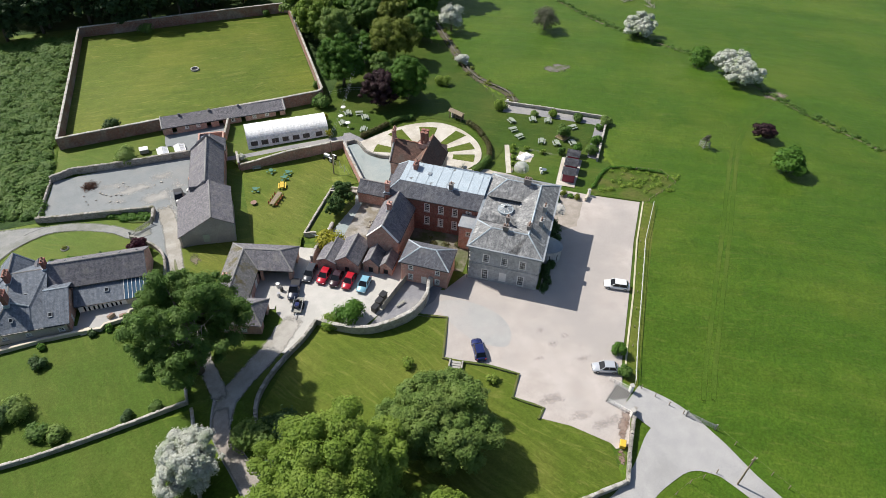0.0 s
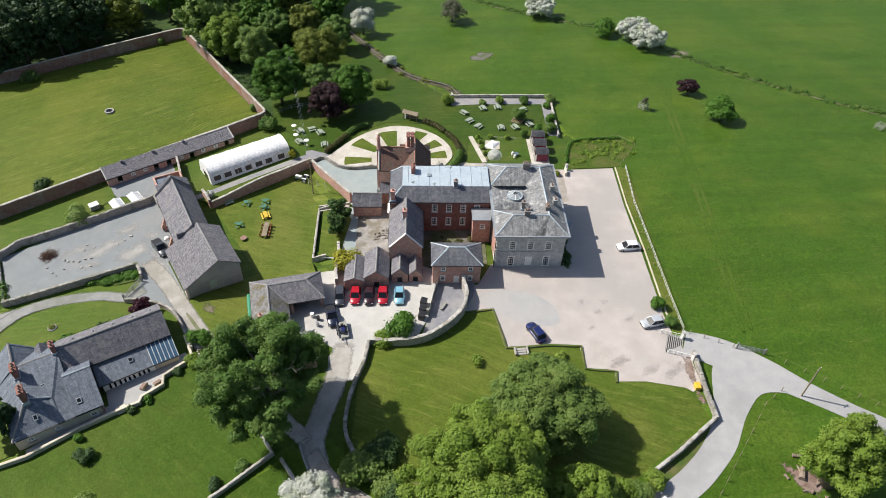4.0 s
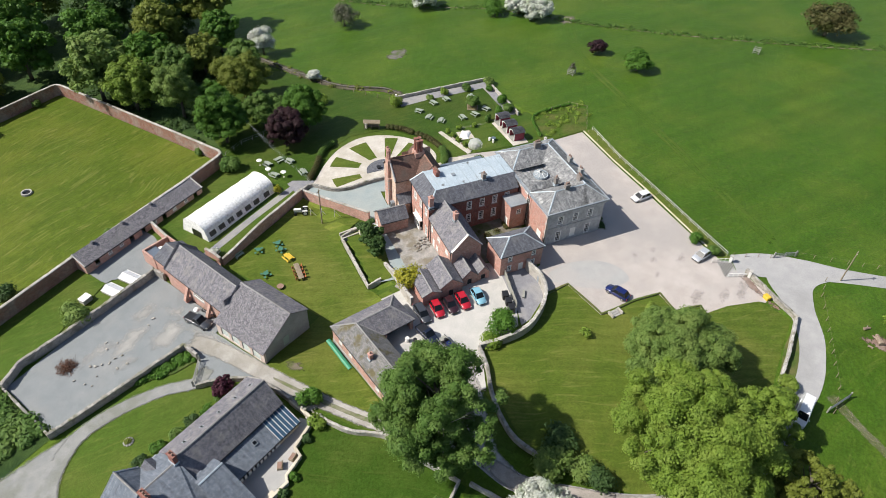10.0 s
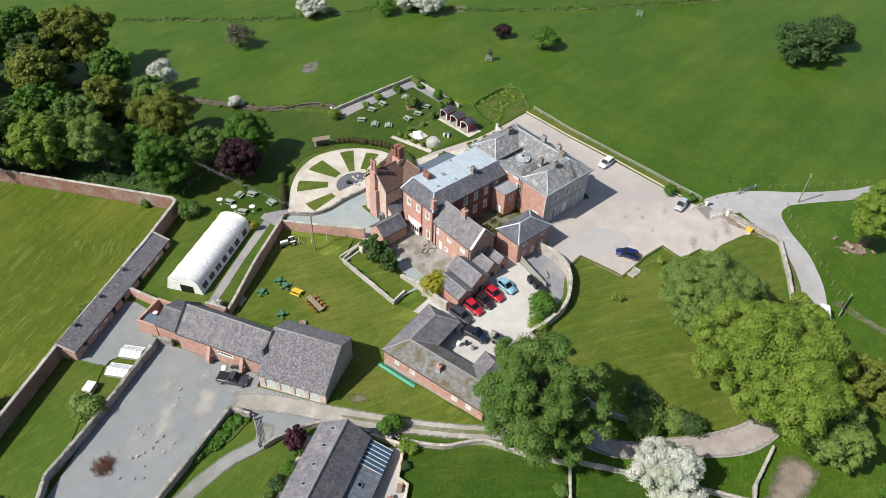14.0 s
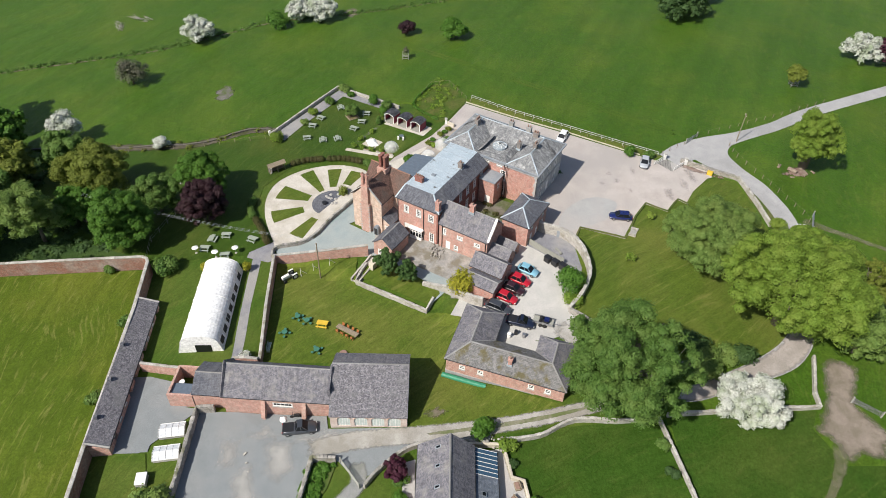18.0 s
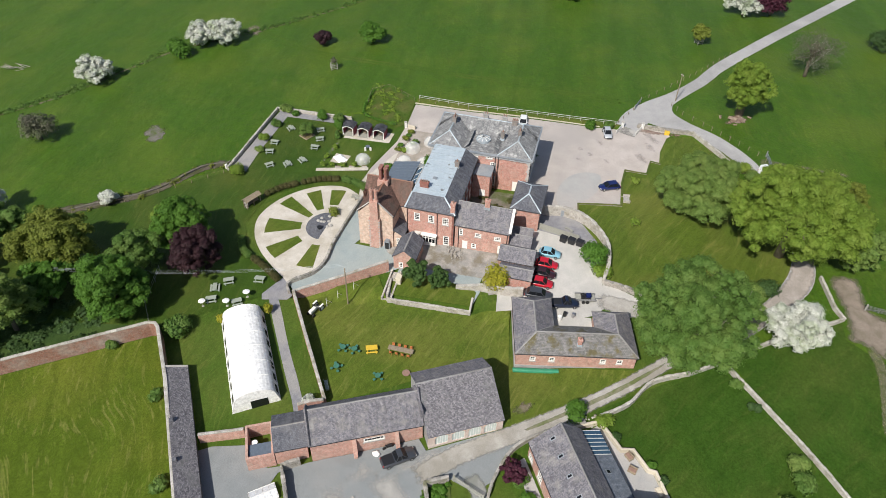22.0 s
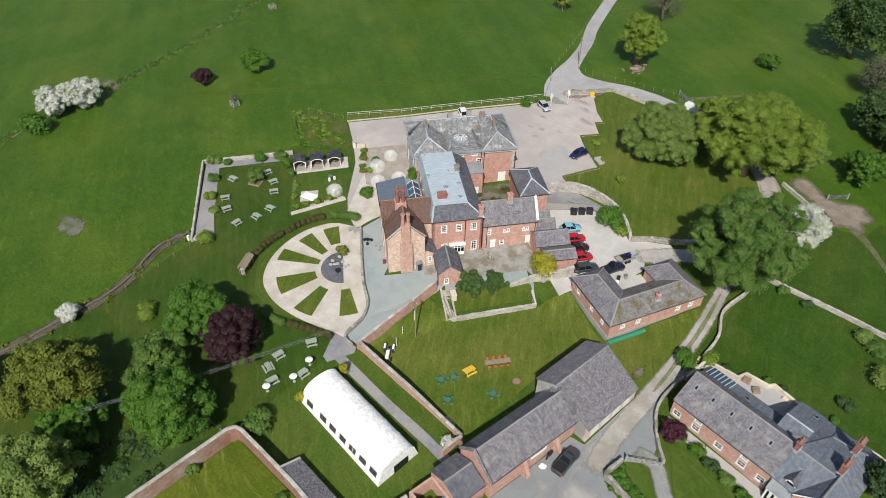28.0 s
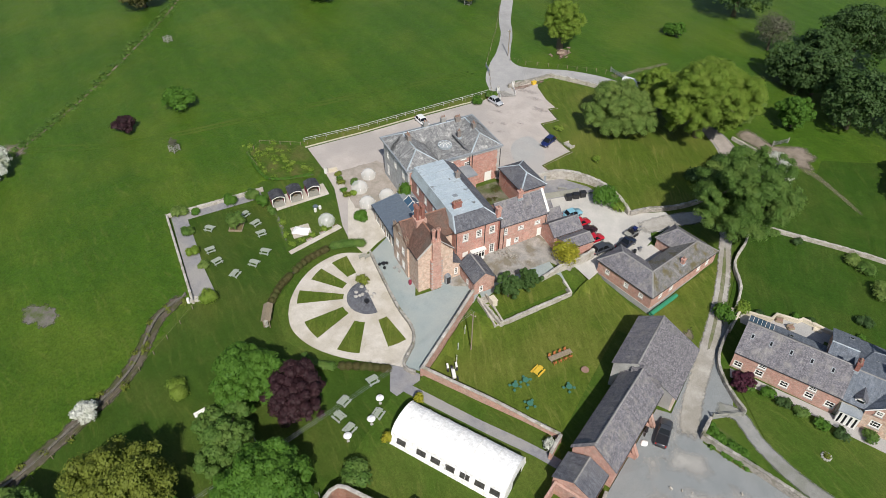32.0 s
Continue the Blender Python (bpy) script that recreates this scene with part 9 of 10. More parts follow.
rail_fence("thin wire fence beside the drive", [(57.2, 37.4), (60.2, 29), (64.6, 17), (71, 2)], 2.8, 1.0, ((0.95, 0.01),), M_WOOD, M_WOOD)
rail_fence("wire fence round the field corner", [(53, 31.6), (48.6, 31.4), (43, 29.6), (36, 27.4), (29, 25.2), (24, 25)], 2.6, 1.1, ((1.0, 0.01),), M_WOOD, M_WOOD)
rail_fence("wire fence along the garden edge", [(62.5, 136), (60, 153), (59.6, 170), (52, 186)], 3.2, 1.0, ((0.95, 0.01),), M_WOOD, M_WOOD)
rail_fence("low rail fence round the rough patch", [(76.8, 88.8), (85.4, 92.6), (84.8, 97.4), (80, 99.6)], 2.4, 0.9, ((0.85, 0.025),), M_WOOD, M_WOOD)
rail_fence("wire mesh fence above the garden wall", [(22.6, 152), (28, 152.6), (36, 150)], 2.6, 1.4, ((1.3, 0.02), (0.7, 0.02)), M_WOOD_GREY, M_STEEL)


def field_gate(x, y, turn, length, mat, label):
    th = thing("field_gate", label, "gate", "", x, y, land(x, y) + 0.05, turn)
    for k in range(5):
        bm = bmesh.new()
        rod(bm, (-length / 2, 0, 0.2 + 0.22 * k), (length / 2, 0, 0.2 + 0.22 * k), 0.04, 0.04, 5)
        part("bar", bm, mat, th)
    for e in (-1, 0, 1):
        part("upright", boxed(e * length / 2 - 0.05, -0.04, 0.0, e * length / 2 + 0.05, 0.04, 1.2), mat, th)
    bm = bmesh.new()
    rod(bm, (-length / 2, 0, 0.2), (length / 2, 0, 1.08), 0.035, 0.035, 5)
    part("brace", bm, mat, th)
    for e in (-1, 1):
        part("gatepost", boxed(e * (length / 2 + 0.16) - 0.1, -0.1, -0.3, e * (length / 2 + 0.16) + 0.1, 0.1, 1.4), M_WOOD_GREY, th)


field_gate(55.6, 39.3, -50, 4.0, M_STEEL, "galvanised field gate in the drive fence")
field_gate(26.0, 24.7, -26, 4.8, M_STEEL, "galvanised field gate beside the lane")
field_gate(-22.7, 111.1, 36, 4.6, M_WOOD_GREY, "weathered timber gate across the cottage drive")
field_gate(-15.6, 34.6, 230, 3.9, M_STEEL, "galvanised gate standing open beside the dirt")
for x, y in ((48.5, 47.4), (46.4, 43.4)):
    th = thing("gate_pillar", "white-painted stone gate pillar at the drive", "gate pillar", "pillars of the drive gate", x, y)
    part("shaft", soft_box(-0.25, -0.25, -0.2, 0.25, 0.25, 1.5, 0.03), M_WHITE, th)
    part("cap", soft_box(-0.33, -0.33, 1.5, 0.33, 0.33, 1.66, 0.04), M_COPING, th)
rail_fence("white rails beside the cattle grid", [(46.4, 43.6), (44.2, 46.6)], 0.9, 1.0, ((0.95, 0.05), (0.5, 0.05)), M_WHITE, M_WHITE, "grid_rail")
rail_fence("white rails beside the cattle grid", [(48.4, 47.6), (46.4, 50.2)], 0.9, 1.0, ((0.95, 0.05), (0.5, 0.05)), M_WHITE, M_WHITE, "grid_rail")
cg = thing("cattle_grid", "steel cattle grid set in the drive", "cattle grid", "", 46.2, 47.0, None, 125)
part("pit", boxed(-1.3, -1.9, 0.02, 1.3, 1.9, 0.075), M_BLACK, cg)
for k in range(9):
    part("bar", boxed(-1.25 + 0.3 * k, -1.9, 0.075, -1.13 + 0.3 * k, 1.9, 0.12), M_COPING, cg)
gbx = thing("grit_bin", "yellow plastic grit bin beside the drive wall", "grit bin", "", 42.6, 39.4, None, 57)
part("tub", soft_box(-0.55, -0.4, 0, 0.55, 0.4, 0.6, 0.08), M_YELLOW, gbx)
part("lid", soft_box(-0.6, -0.45, 0.6, 0.6, 0.45, 0.8, 0.08), M_YELLOW, gbx)
st = thing("stone_step", "pair of pale stone steps at the lawn edge", "steps", "", 24.8, 60.6, None, -28)
for k in range(3):
    part("tread", boxed(-0.8, -0.4 * k - 0.4, 0.0, 0.8, -0.4 * k, 0.36 - 0.1 * k), M_COPING, st)
for e in (-1, 1):
    part("side", soft_box(e * 1.0 - 0.12, -1.3, 0, e * 1.0 + 0.12, 0.1, 0.6, 0.03), M_STONE_PALE, st)

# garden huts on the square lawn
M_HUTRED = painted("dark_red_boards", (0.24, 0.03, 0.06), 0.6)
hut_dir = math.degrees(math.atan2(106.4 - 97.4, 70.2 - 64.1))
for k in range(3):
    x, y = 68.2 - 2.05 * k, 106.8 - 3.05 * k
    th = thing("garden_hut", "small open-fronted garden hut with a dark grey felt roof", "garden hut", "row of garden huts", x, y, land(x, y) + 0.06, hut_dir)
    part("floor", boxed(-1.3, -1.3, 0, 1.3, 1.6, 0.08), M_WOOD_GREY, th)
    part("back_wall", boxed(-1.25, -1.3, 0.08, 1.25, -1.22, 1.9), M_HUTRED, th)
    for e in (-1, 1):
        part("side_wall", boxed(e * 1.25 - 0.04, -1.22, 0.08, e * 1.25 + 0.04, 1.2, 1.9), M_HUTRED, th)
        part("post", boxed(e * 1.2 - 0.07, 1.2, 0.08, e * 1.2 + 0.07, 1.34, 1.95), M_WHITE, th)
    arch = bmesh.new()
    pa = [(-1.3 + 2.6 * i / 8, 1.7 + 0.5 * math.sin(math.pi * i / 8)) for i in range(9)]
    for (xa, za), (xb, zb) in zip(pa, pa[1:]):
        slab(arch, [(xa, 1.36, za + 0.22), (xa, 1.24, za + 0.22), (xb, 1.24, zb + 0.22), (xb, 1.36, zb + 0.22)], 0.22)
    part("fascia", arch, M_WHITE, th)
    rf = bmesh.new()
    edge = [(rf.verts.new((xa * 1.1, 1.5, za + 0.3)), rf.verts.new((xa * 1.1, -1.45, za + 0.3))) for xa, za in pa]
    for (p, q), (r, w) in zip(edge, edge[1:]):
        rf.faces.new((p, q, w, r))
    bmesh.ops.solidify(rf, geom=rf.faces[:], thickness=0.07)
    bmesh.ops.recalc_face_normals(rf, faces=rf.faces[:])
    part("roof", rf, M_SLATE_DARK, th, "dark grey felt roof")
    part("seat", boxed(-1.1, -1.15, 0.4, 1.1, -0.65, 0.48), M_WOOD, th)
    part("table", boxed(-0.4, -0.4, 0.68, 0.4, 0.4, 0.74), M_WOOD, th)


def clear_dome(x, y, r):
    th = thing("clear_dome", "clear plastic dining dome with white ribs", "dome", "clear dining domes", x, y, land(x, y) + 0.06)
    sk = bmesh.new()
    bmesh.ops.create_icosphere(sk, subdivisions=3, radius=r)
    bmesh.ops.bisect_plane(sk, geom=sk.verts[:] + sk.edges[:] + sk.faces[:], plane_co=(0, 0, -0.15 * r), plane_no=(0, 0, -1), clear_outer=True)
    bmesh.ops.translate(sk, verts=sk.verts[:], vec=(0, 0, 0.15 * r))
    o = part("skin", sk, M_CLEAR, th, "", None, True)
    o.visible_shadow = False
    ribs = bmesh.new()
    for k in range(4):
        a = k * math.pi / 4
        prev = None
        for i in range(13):
            b = math.pi * i / 12
            p = (r * 1.01 * math.cos(b) * math.cos(a), r * 1.01 * math.cos(b) * math.sin(a), 0.12 * r + r * 1.01 * math.sin(b))
            if prev:
                rod(ribs, prev, p, 0.01, 0.01, 3)
            prev = p
    part("rib", ribs, M_WHITE, th)
    bm = bmesh.new()
    rod(bm, (0, 0, 0.68), (0, 0, 0.72), 0.5, 0.5, 12), rod(bm, (0, 0, 0), (0, 0, 0.68), 0.05)
    part("table", bm, M_WOOD_GREY, th)
    for k in range(4):
        a = k * math.pi / 2 + 0.4
        part("chair", boxed(0.85 * math.cos(a) - 0.2, 0.85 * math.sin(a) - 0.2, 0, 0.85 * math.cos(a) + 0.2, 0.85 * math.sin(a) + 0.2, 0.45), M_WOOD_GREY, th)


for x, y, r in ((55.8, 106.8, 1.7), (56.0, 95.4, 1.8), (56.9, 90.9, 1.6), (49.6, 94.8, 1.7), (51.8, 98.6, 1.7)):
    clear_dome(x, y, r)
cd = thing("collapsed_dome", "collapsed clear plastic dome crumpled on its paving", "dome", "", 58.6, 111.2, None, 20)
bm = bmesh.new()
bmesh.ops.create_grid(bm, x_segments=18, y_segments=14, size=1.0)
for v in bm.verts:
    v.co.x *= 1.6
    v.co.y *= 1.1
    d = max(abs(v.co.x) / 1.6, abs(v.co.y) / 1.1)
    v.co.z = 0.1 + max(0, 0.55 * (1 - d ** 2) + 0.25 * noise.noise((v.co.x * 2.2, v.co.y * 2.2, 1)) * (1 - d))
part("sheet", bm, M_CANVAS, cd, "", None, True)
ts = thing("bistro_set", "small grey bistro table with white chairs on grass", "table", "", 60.2, 104.6)
bm = bmesh.new()
rod(bm, (0, 0, 0.68), (0, 0, 0.72), 0.55, 0.55, 14), rod(bm, (0, 0, 0), (0, 0, 0.68), 0.05)
part("table", bm, M_METALROOF, ts)
for a in (2.2, 3.6):
    part("chair", boxed(0.9 * math.cos(a) - 0.2, 0.9 * math.sin(a) - 0.2, 0, 0.9 * math.cos(a) + 0.2, 0.9 * math.sin(a) + 0.2, 0.8), M_WHITE, ts)
for x, y, a in ((54.6, 109.6, 70), (55.6, 112.4, 70), (53.6, 107.0, 70)):
    th = thing("planter", "pale stone trough planter at the lawn edge", "planter", "stone troughs", x, y, None, a)
    part("trough", soft_box(-0.6, -0.2, 0, 0.6, 0.2, 0.4, 0.03), M_COPING, th)
    part("soil", boxed(-0.52, -0.14, 0.38, 0.52, 0.14, 0.42), M_EARTH, th)
pl = thing("planter", "square raised bed with brick edging in the picnic lawn", "planter", "", 70.4, 116.4, None, 30)
for e in ((-1.3, -1.3, 1.3, -1.15), (-1.3, 1.15, 1.3, 1.3), (-1.3, -1.15, -1.15, 1.15), (1.15, -1.15, 1.3, 1.15)):
    part("edging", boxed(e[0], e[1], 0, e[2], e[3], 0.25), M_WOOD, pl)
part("soil", boxed(-1.15, -1.15, 0, 1.15, 1.15, 0.2), M_EARTH, pl)

# shelter seat in the hedge
sb = thing("garden_shelter", "small timber shelter seat with a pitched roof beside the hedge", "shelter", "", 49.4, 131.4, None, 124)
for e in (-1.7, 0, 1.7):
    for s in (-0.5, 0.5):
        part("post", boxed(e - 0.06, s - 0.06, 0, e + 0.06, s + 0.06, 1.9), M_WOOD, sb)
part("back_panel", boxed(-1.75, -0.56, 0.1, 1.75, -0.5, 1.8), M_WOOD, sb)
part("seat", boxed(-1.6, -0.45, 0.42, 1.6, 0.1, 0.48), M_WOOD, sb)
slopes(sb, [[(-2.0, -0.8, 1.9), (2.0, -0.8, 1.9), (2.0, 0, 2.4), (-2.0, 0, 2.4)], [(-2.0, 0, 2.4), (2.0, 0, 2.4), (2.0, 0.8, 1.9), (-2.0, 0.8, 1.9)]], M_WOOD, 0.06)
gp = thing("garden_pillar", "pale stone garden pillar beside the shelter", "pillar", "", 48.8, 132.6)
part("shaft", soft_box(-0.25, -0.25, 0, 0.25, 0.25, 1.2, 0.03), M_COPING, gp)
part("cap", soft_box(-0.35, -0.35, 1.2, 0.35, 0.35, 1.4, 0.05), M_COPING, gp)

# centre of the half-round garden
rng = random.Random(5)
for k in range(9):
    x, y = 38.6 + rng.uniform(-1.6, 1.6), 118.4 + rng.uniform(-1.3, 1.6)
    th = thing("rock", "pale rockery stone in the slate bed", "rock", "rockery stones", x, y, land(x, y) + 0.1)
    bm = bmesh.new()
    bmesh.ops.create_icosphere(bm, subdivisions=2, radius=0.35)
    for v in bm.verts:
        v.co *= 1 + 0.35 * noise.noise(v.co * 2.5 + Vector((k, 0, 0)))
        v.co.z *= 0.7
    part("stone", bm, M_COPING, th)
shrub(40.4, 116.6, 1.7, 1.3, L_OLIVE, 300, "wispy olive shrub in the slate bed", 500, 0.22)
ur = thing("stone_urn", "dark round planter in the slate bed", "planter", "", 37.0, 120.0, land(37, 120) + 0.1)
bm = bmesh.new()
rod(bm, (0, 0, 0), (0, 0, 0.5), 0.3, 0.5, 14)
part("bowl", bm, M_BLACK, ur)
for x, y in ((43.0, 110.9), (43.9, 111.4)):
    th = thing("bench", "grey bench at the end of the low wall", "bench", "", x, y, None, 60)
    part("seat", boxed(-0.7, -0.2, 0.4, 0.7, 0.2, 0.46), M_WOOD_GREY, th)
    part("back", boxed(-0.7, -0.24, 0.46, 0.7, -0.2, 0.85), M_WOOD_GREY, th)
    for e in (-0.6, 0.6):
        part("leg", boxed(e - 0.04, -0.2, 0, e + 0.04, 0.2, 0.4), M_WOOD_GREY, th)

# entrance court
for x, y, lab, m in ((39.4, 111.2, "dark bistro table in the entrance court", M_BLACK), (36.6, 110.6, "grey bistro table by the old house", M_RENDER_GREY)):
    th = thing("bistro_table", lab, "table", "", x, y)
    bm = bmesh.new()
    rod(bm, (0, 0, 0.68), (0, 0, 0.73), 0.45, 0.45, 14), rod(bm, (0, 0, 0), (0, 0, 0.68), 0.05)
    part("tabletop", bm, m, th)
    for a in (0.3, 2.4, 4.4):
        part("chair", boxed(0.75 * math.cos(a) - 0.2, 0.75 * math.sin(a) - 0.2, 0, 0.75 * math.cos(a) + 0.2, 0.75 * math.sin(a) + 0.2, 0.46), m, th)
hb = thing("red_barrel", "small dark red barrel beside the old house", "barrel", "", 32.8, 112.6)
bm = bmesh.new()
rod(bm, (0, 0, 0), (0, 0, 0.45), 0.26, 0.32, 12), rod(bm, (0, 0, 0.45), (0, 0, 0.9), 0.32, 0.26, 12)
part("body", bm, M_HUTRED, hb)
rp = thing("garden_steps", "long flight of pale stone steps beside the outhouse", "steps", "", 20.2, 109.2, land(20.2, 109.2) + 0.05, math.degrees(math.atan2(112.6 - 109.2, 15.0 - 20.2)))
for k in range(9):
    part("tread", boxed(0.68 * k, -0.65, -1.4, 0.68 * k + 0.7, 0.65, 0.15 - 0.12 * k), M_STONE_PALE, rp)
for e in (-0.8, 0.8):
    bm = bmesh.new()
    slab(bm, [(0, e - 0.15, 0.7), (6.2, e - 0.15, -0.35), (6.2, e + 0.15, -0.35), (0, e + 0.15, 0.7)], 1.0)
    part("side_wall", bm, M_STONE_PALE, rp)

# stable yard clutter
for k, (x, y) in enumerate(((17.3, 77.6), (16.3, 76.4), (15.3, 75.2))):
    th = thing("wheelie_bin", "large black wheeled rubbish bin by the fence", "bin", "bins in the stable yard", x, y, land(x, y) + 0.06, 40)
    bm = bmesh.new()
    slab(bm, [(-0.6, -0.5, 1.1), (0.6, -0.5, 1.1), (0.6, 0.5, 1.1), (-0.6, 0.5, 1.1)], 1.0)
    bmesh.ops.bevel(bm, geom=bm.edges[:], offset=0.06, segments=2, affect="EDGES")
    part("tub", bm, M_BLACK, th)
    part("lid", soft_box(-0.65, -0.55, 1.1, 0.65, 0.55, 1.25, 0.05), M_BLACK, th)
    for e in (-0.5, 0.5):
        bm = bmesh.new()
        rod(bm, (e - 0.05, -0.4, 0.1), (e + 0.05, -0.4, 0.1), 0.1, 0.1, 10)
        part("wheel", bm, M_RUBBER, th)


def board_fence(label, pts, h, mat):
    x0, y0 = pts[0]
    th = thing("timber_fence", label, "fence", "", x0, y0, 0)
    for a, b in zip(pts, pts[1:]):
        L = math.hypot(b[0] - a[0], b[1] - a[1])
        ang = math.atan2(b[1] - a[1], b[0] - a[0])
        n = int(L / 0.3)
        me = to_mesh("board", boxed(0.01, -0.02, -0.3, L / n - 0.01, 0.02, h), mat)
        for k in range(n):
            x, y = a[0] + (b[0] - a[0]) * k / n, a[1] + (b[1] - a[1]) * k / n
            part("board", me, None, th, "", Matrix.Translation((x - x0, y - y0, land(x, y))) @ Matrix.Rotation(ang, 4, "Z"))
        for k in range(int(L / 2) + 1):
            u = min(1, k * 2 / L)
            x, y = a[0] + (b[0] - a[0]) * u, a[1] + (b[1] - a[1]) * u
            part("post", boxed(-0.06, 0.03, -0.3, 0.06, 0.13, h + 0.05), mat, th, "", Matrix.Translation((x - x0, y - y0, land(x, y))) @ Matrix.Rotation(ang, 4, "Z"))


board_fence("weathered grey timber fence between two yards", [(22.8, 81.0), (19.6, 78.0), (16.4, 74.8)], 1.5, M_WOOD_GREY)
pb = thing("picnic_bench", "grey wooden bench in the paved back yard", "bench", "", 19.7, 75.2, None, 25)
part("seat", boxed(-0.9, -0.2, 0.4, 0.9, 0.2, 0.46), M_WOOD_GREY, pb)
for e in (-0.7, 0.7):
    part("leg", boxed(e - 0.05, -0.2, 0, e + 0.05, 0.2, 0.4), M_WOOD_GREY, pb)
wd = thing("metal_cabinet", "grey metal cabinet against the curved wall", "cabinet", "", 24.2, 74.6, None, 50)
part("body", soft_box(-0.45, -0.3, 0, 0.45, 0.3, 1.5, 0.03), M_LEAD_DARK, wd)
trl = thing("trailer", "flat trailer loaded with dark machinery", "trailer", "", 3.0, 80.4, None, 250)
part("deck", boxed(-1.7, -0.8, 0.5, 1.7, 0.8, 0.6), M_WOOD_GREY, trl)
for s in (-1, 1):
    for wx in (-0.35, 0.35):
        bm = bmesh.new()
        rod(bm, (wx, s * 0.82, 0.3), (wx, s * 1.0, 0.3), 0.3, 0.3, 12)
        part("wheel", bm, M_RUBBER, trl)
    part("side_rail", boxed(-1.7, s * 0.8 - 0.03, 0.6, 1.7, s * 0.8 + 0.03, 0.95), M_STEEL, trl)
part("drawbar", boxed(1.7, -0.06, 0.45, 2.9, 0.06, 0.55), M_STEEL, trl)
mw = thing("ride_on_mower", "dark blue ride-on mower on the trailer", "mower", "", 3.0, 80.4, land(3, 80.4) + 0.6, 250)
part("bonnet", soft_box(0.1, -0.35, 0.25, 0.95, 0.35, 0.8, 0.06), P_BLUE, mw)
part("seat", soft_box(-0.6, -0.25, 0.5, -0.2, 0.25, 0.9, 0.05), M_BLACK, mw)
part("deck", soft_box(-0.7, -0.5, 0.12, 0.5, 0.5, 0.28, 0.04), M_BLACK, mw)
for s in (-1, 1):
    for wx, r in ((-0.5, 0.26), (0.7, 0.2)):
        bm = bmesh.new()
        rod(bm, (wx, s * 0.4, r), (wx, s * 0.56, r), r, r, 12)
        part("wheel", bm, M_RUBBER, mw)
for k, (x, y, r) in enumerate(((0.4, 86.4, 0.35), (0.9, 85.2, 0.3), (0.2, 84.0, 0.28))):
    th = thing("barrel", "old steel barrel in the stable court", "barrel", "barrels in the court", x, y, land(x, y) + 0.06)
    bm = bmesh.new()
    rod(bm, (0, 0, 0), (0, 0, 0.85), r, r, 14), rod(bm, (0, 0, 0.4), (0, 0, 0.44), r + 0.02, r + 0.02, 14)
    part("body", bm, (M_WHITE, M_BLACK, M_STEEL)[k], th)
TARPX, TARPY = -7.6, 94.3
gt = thing("green_tarpaulin", "long green tarpaulin roll along the stable wall", "tarpaulin", "", TARPX, TARPY, land(TARPX, TARPY), 69.5)
bm = bmesh.new()
prev = None
for k in range(15):
    u = -3.6 + 7.2 * k / 14
    ring = [bm.verts.new((u, 0.42 * math.cos(a) * (1 + 0.15 * noise.noise((u * 2, a, 0))), 0.3 + 0.34 * math.sin(a) * (1 + 0.2 * noise.noise((u * 2, a, 4))))) for a in (2 * math.pi * i / 10 for i in range(10))]
    if prev:
        for i in range(10):
            bm.faces.new((prev[i], prev[(i + 1) % 10], ring[(i + 1) % 10], ring[i]))
    prev = ring
part("sheet", bm, painted("green_tarp", (0.03, 0.22, 0.12), 0.5), gt)

# farmyard
for k, (x, y) in enumerate(((-14.4, 137.85), (-18.1, 137.8))):
    th = thing("cold_frame", "white-framed cold frame with a milky plastic cover", "cold frame", "cold frames", x, y, None, 7)
    part("base", boxed(-1.15, -1.8, 0, 1.15, 1.8, 0.55), M_COPING, th)
    for e in (-1, 1):
        bm = bmesh.new()
        for j in range(4):
            slab(bm, [(0, -1.8 + 0.9 * j + 0.04, 0.98), (e * 1.15, -1.8 + 0.9 * j + 0.04, 0.56), (e * 1.15, -0.9 + 0.9 * j - 0.04, 0.56), (0, -0.9 + 0.9 * j - 0.04, 0.98)][::e], 0.03)
        part("light", bm, M_MILKY, th, "milky plastic cover")
        part("frame_bar", boxed(e * 1.17 - 0.04, -1.85, 0.5, e * 1.17 + 0.04, 1.85, 0.62), M_WHITE, th)
    part("ridge_bar", boxed(-0.04, -1.85, 0.94, 0.04, 1.85, 1.03), M_WHITE, th)
    for y2 in (-1.83, -0.9, 0, 0.9, 1.83):
        bm = bmesh.new()
        rod(bm, (-1.17, y2, 0.58), (0, y2, 1.01), 0.035, 0.035, 4), rod(bm, (1.17, y2, 0.58), (0, y2, 1.01), 0.035, 0.035, 4)
        part("rafter", bm, M_WHITE, th)
wb = thing("storage_box", "white storage chest on the grass strip", "chest", "", -22.2, 140.2, None, 5)
part("body", soft_box(-0.9, -0.7, 0, 0.9, 0.7, 0.9, 0.05), M_COPING, wb)
part("lid", soft_box(-0.95, -0.75, 0.9, 0.95, 0.75, 1.05, 0.05), M_WHITE, wb)
mp = thing("motor_scooter", "parked scooter half under a white cover", "scooter", "", -12.9, 119.8, None, 95)
for e in (-0.6, 0.6):
    bm = bmesh.new()
    rod(bm, (e, -0.06, 0.28), (e, 0.06, 0.28), 0.28, 0.28, 12)
    part("wheel", bm, M_RUBBER, mp)
part("body", soft_box(-0.6, -0.2, 0.35, 0.3, 0.2, 0.8, 0.1), M_BLACK, mp)
bm = bmesh.new()
rod(bm, (0.6, 0, 0.3), (0.4, 0, 1.0), 0.05), rod(bm, (0.4, -0.3, 1.0), (0.4, 0.3, 1.0), 0.03)
part("handlebar", bm, M_BLACK, mp)
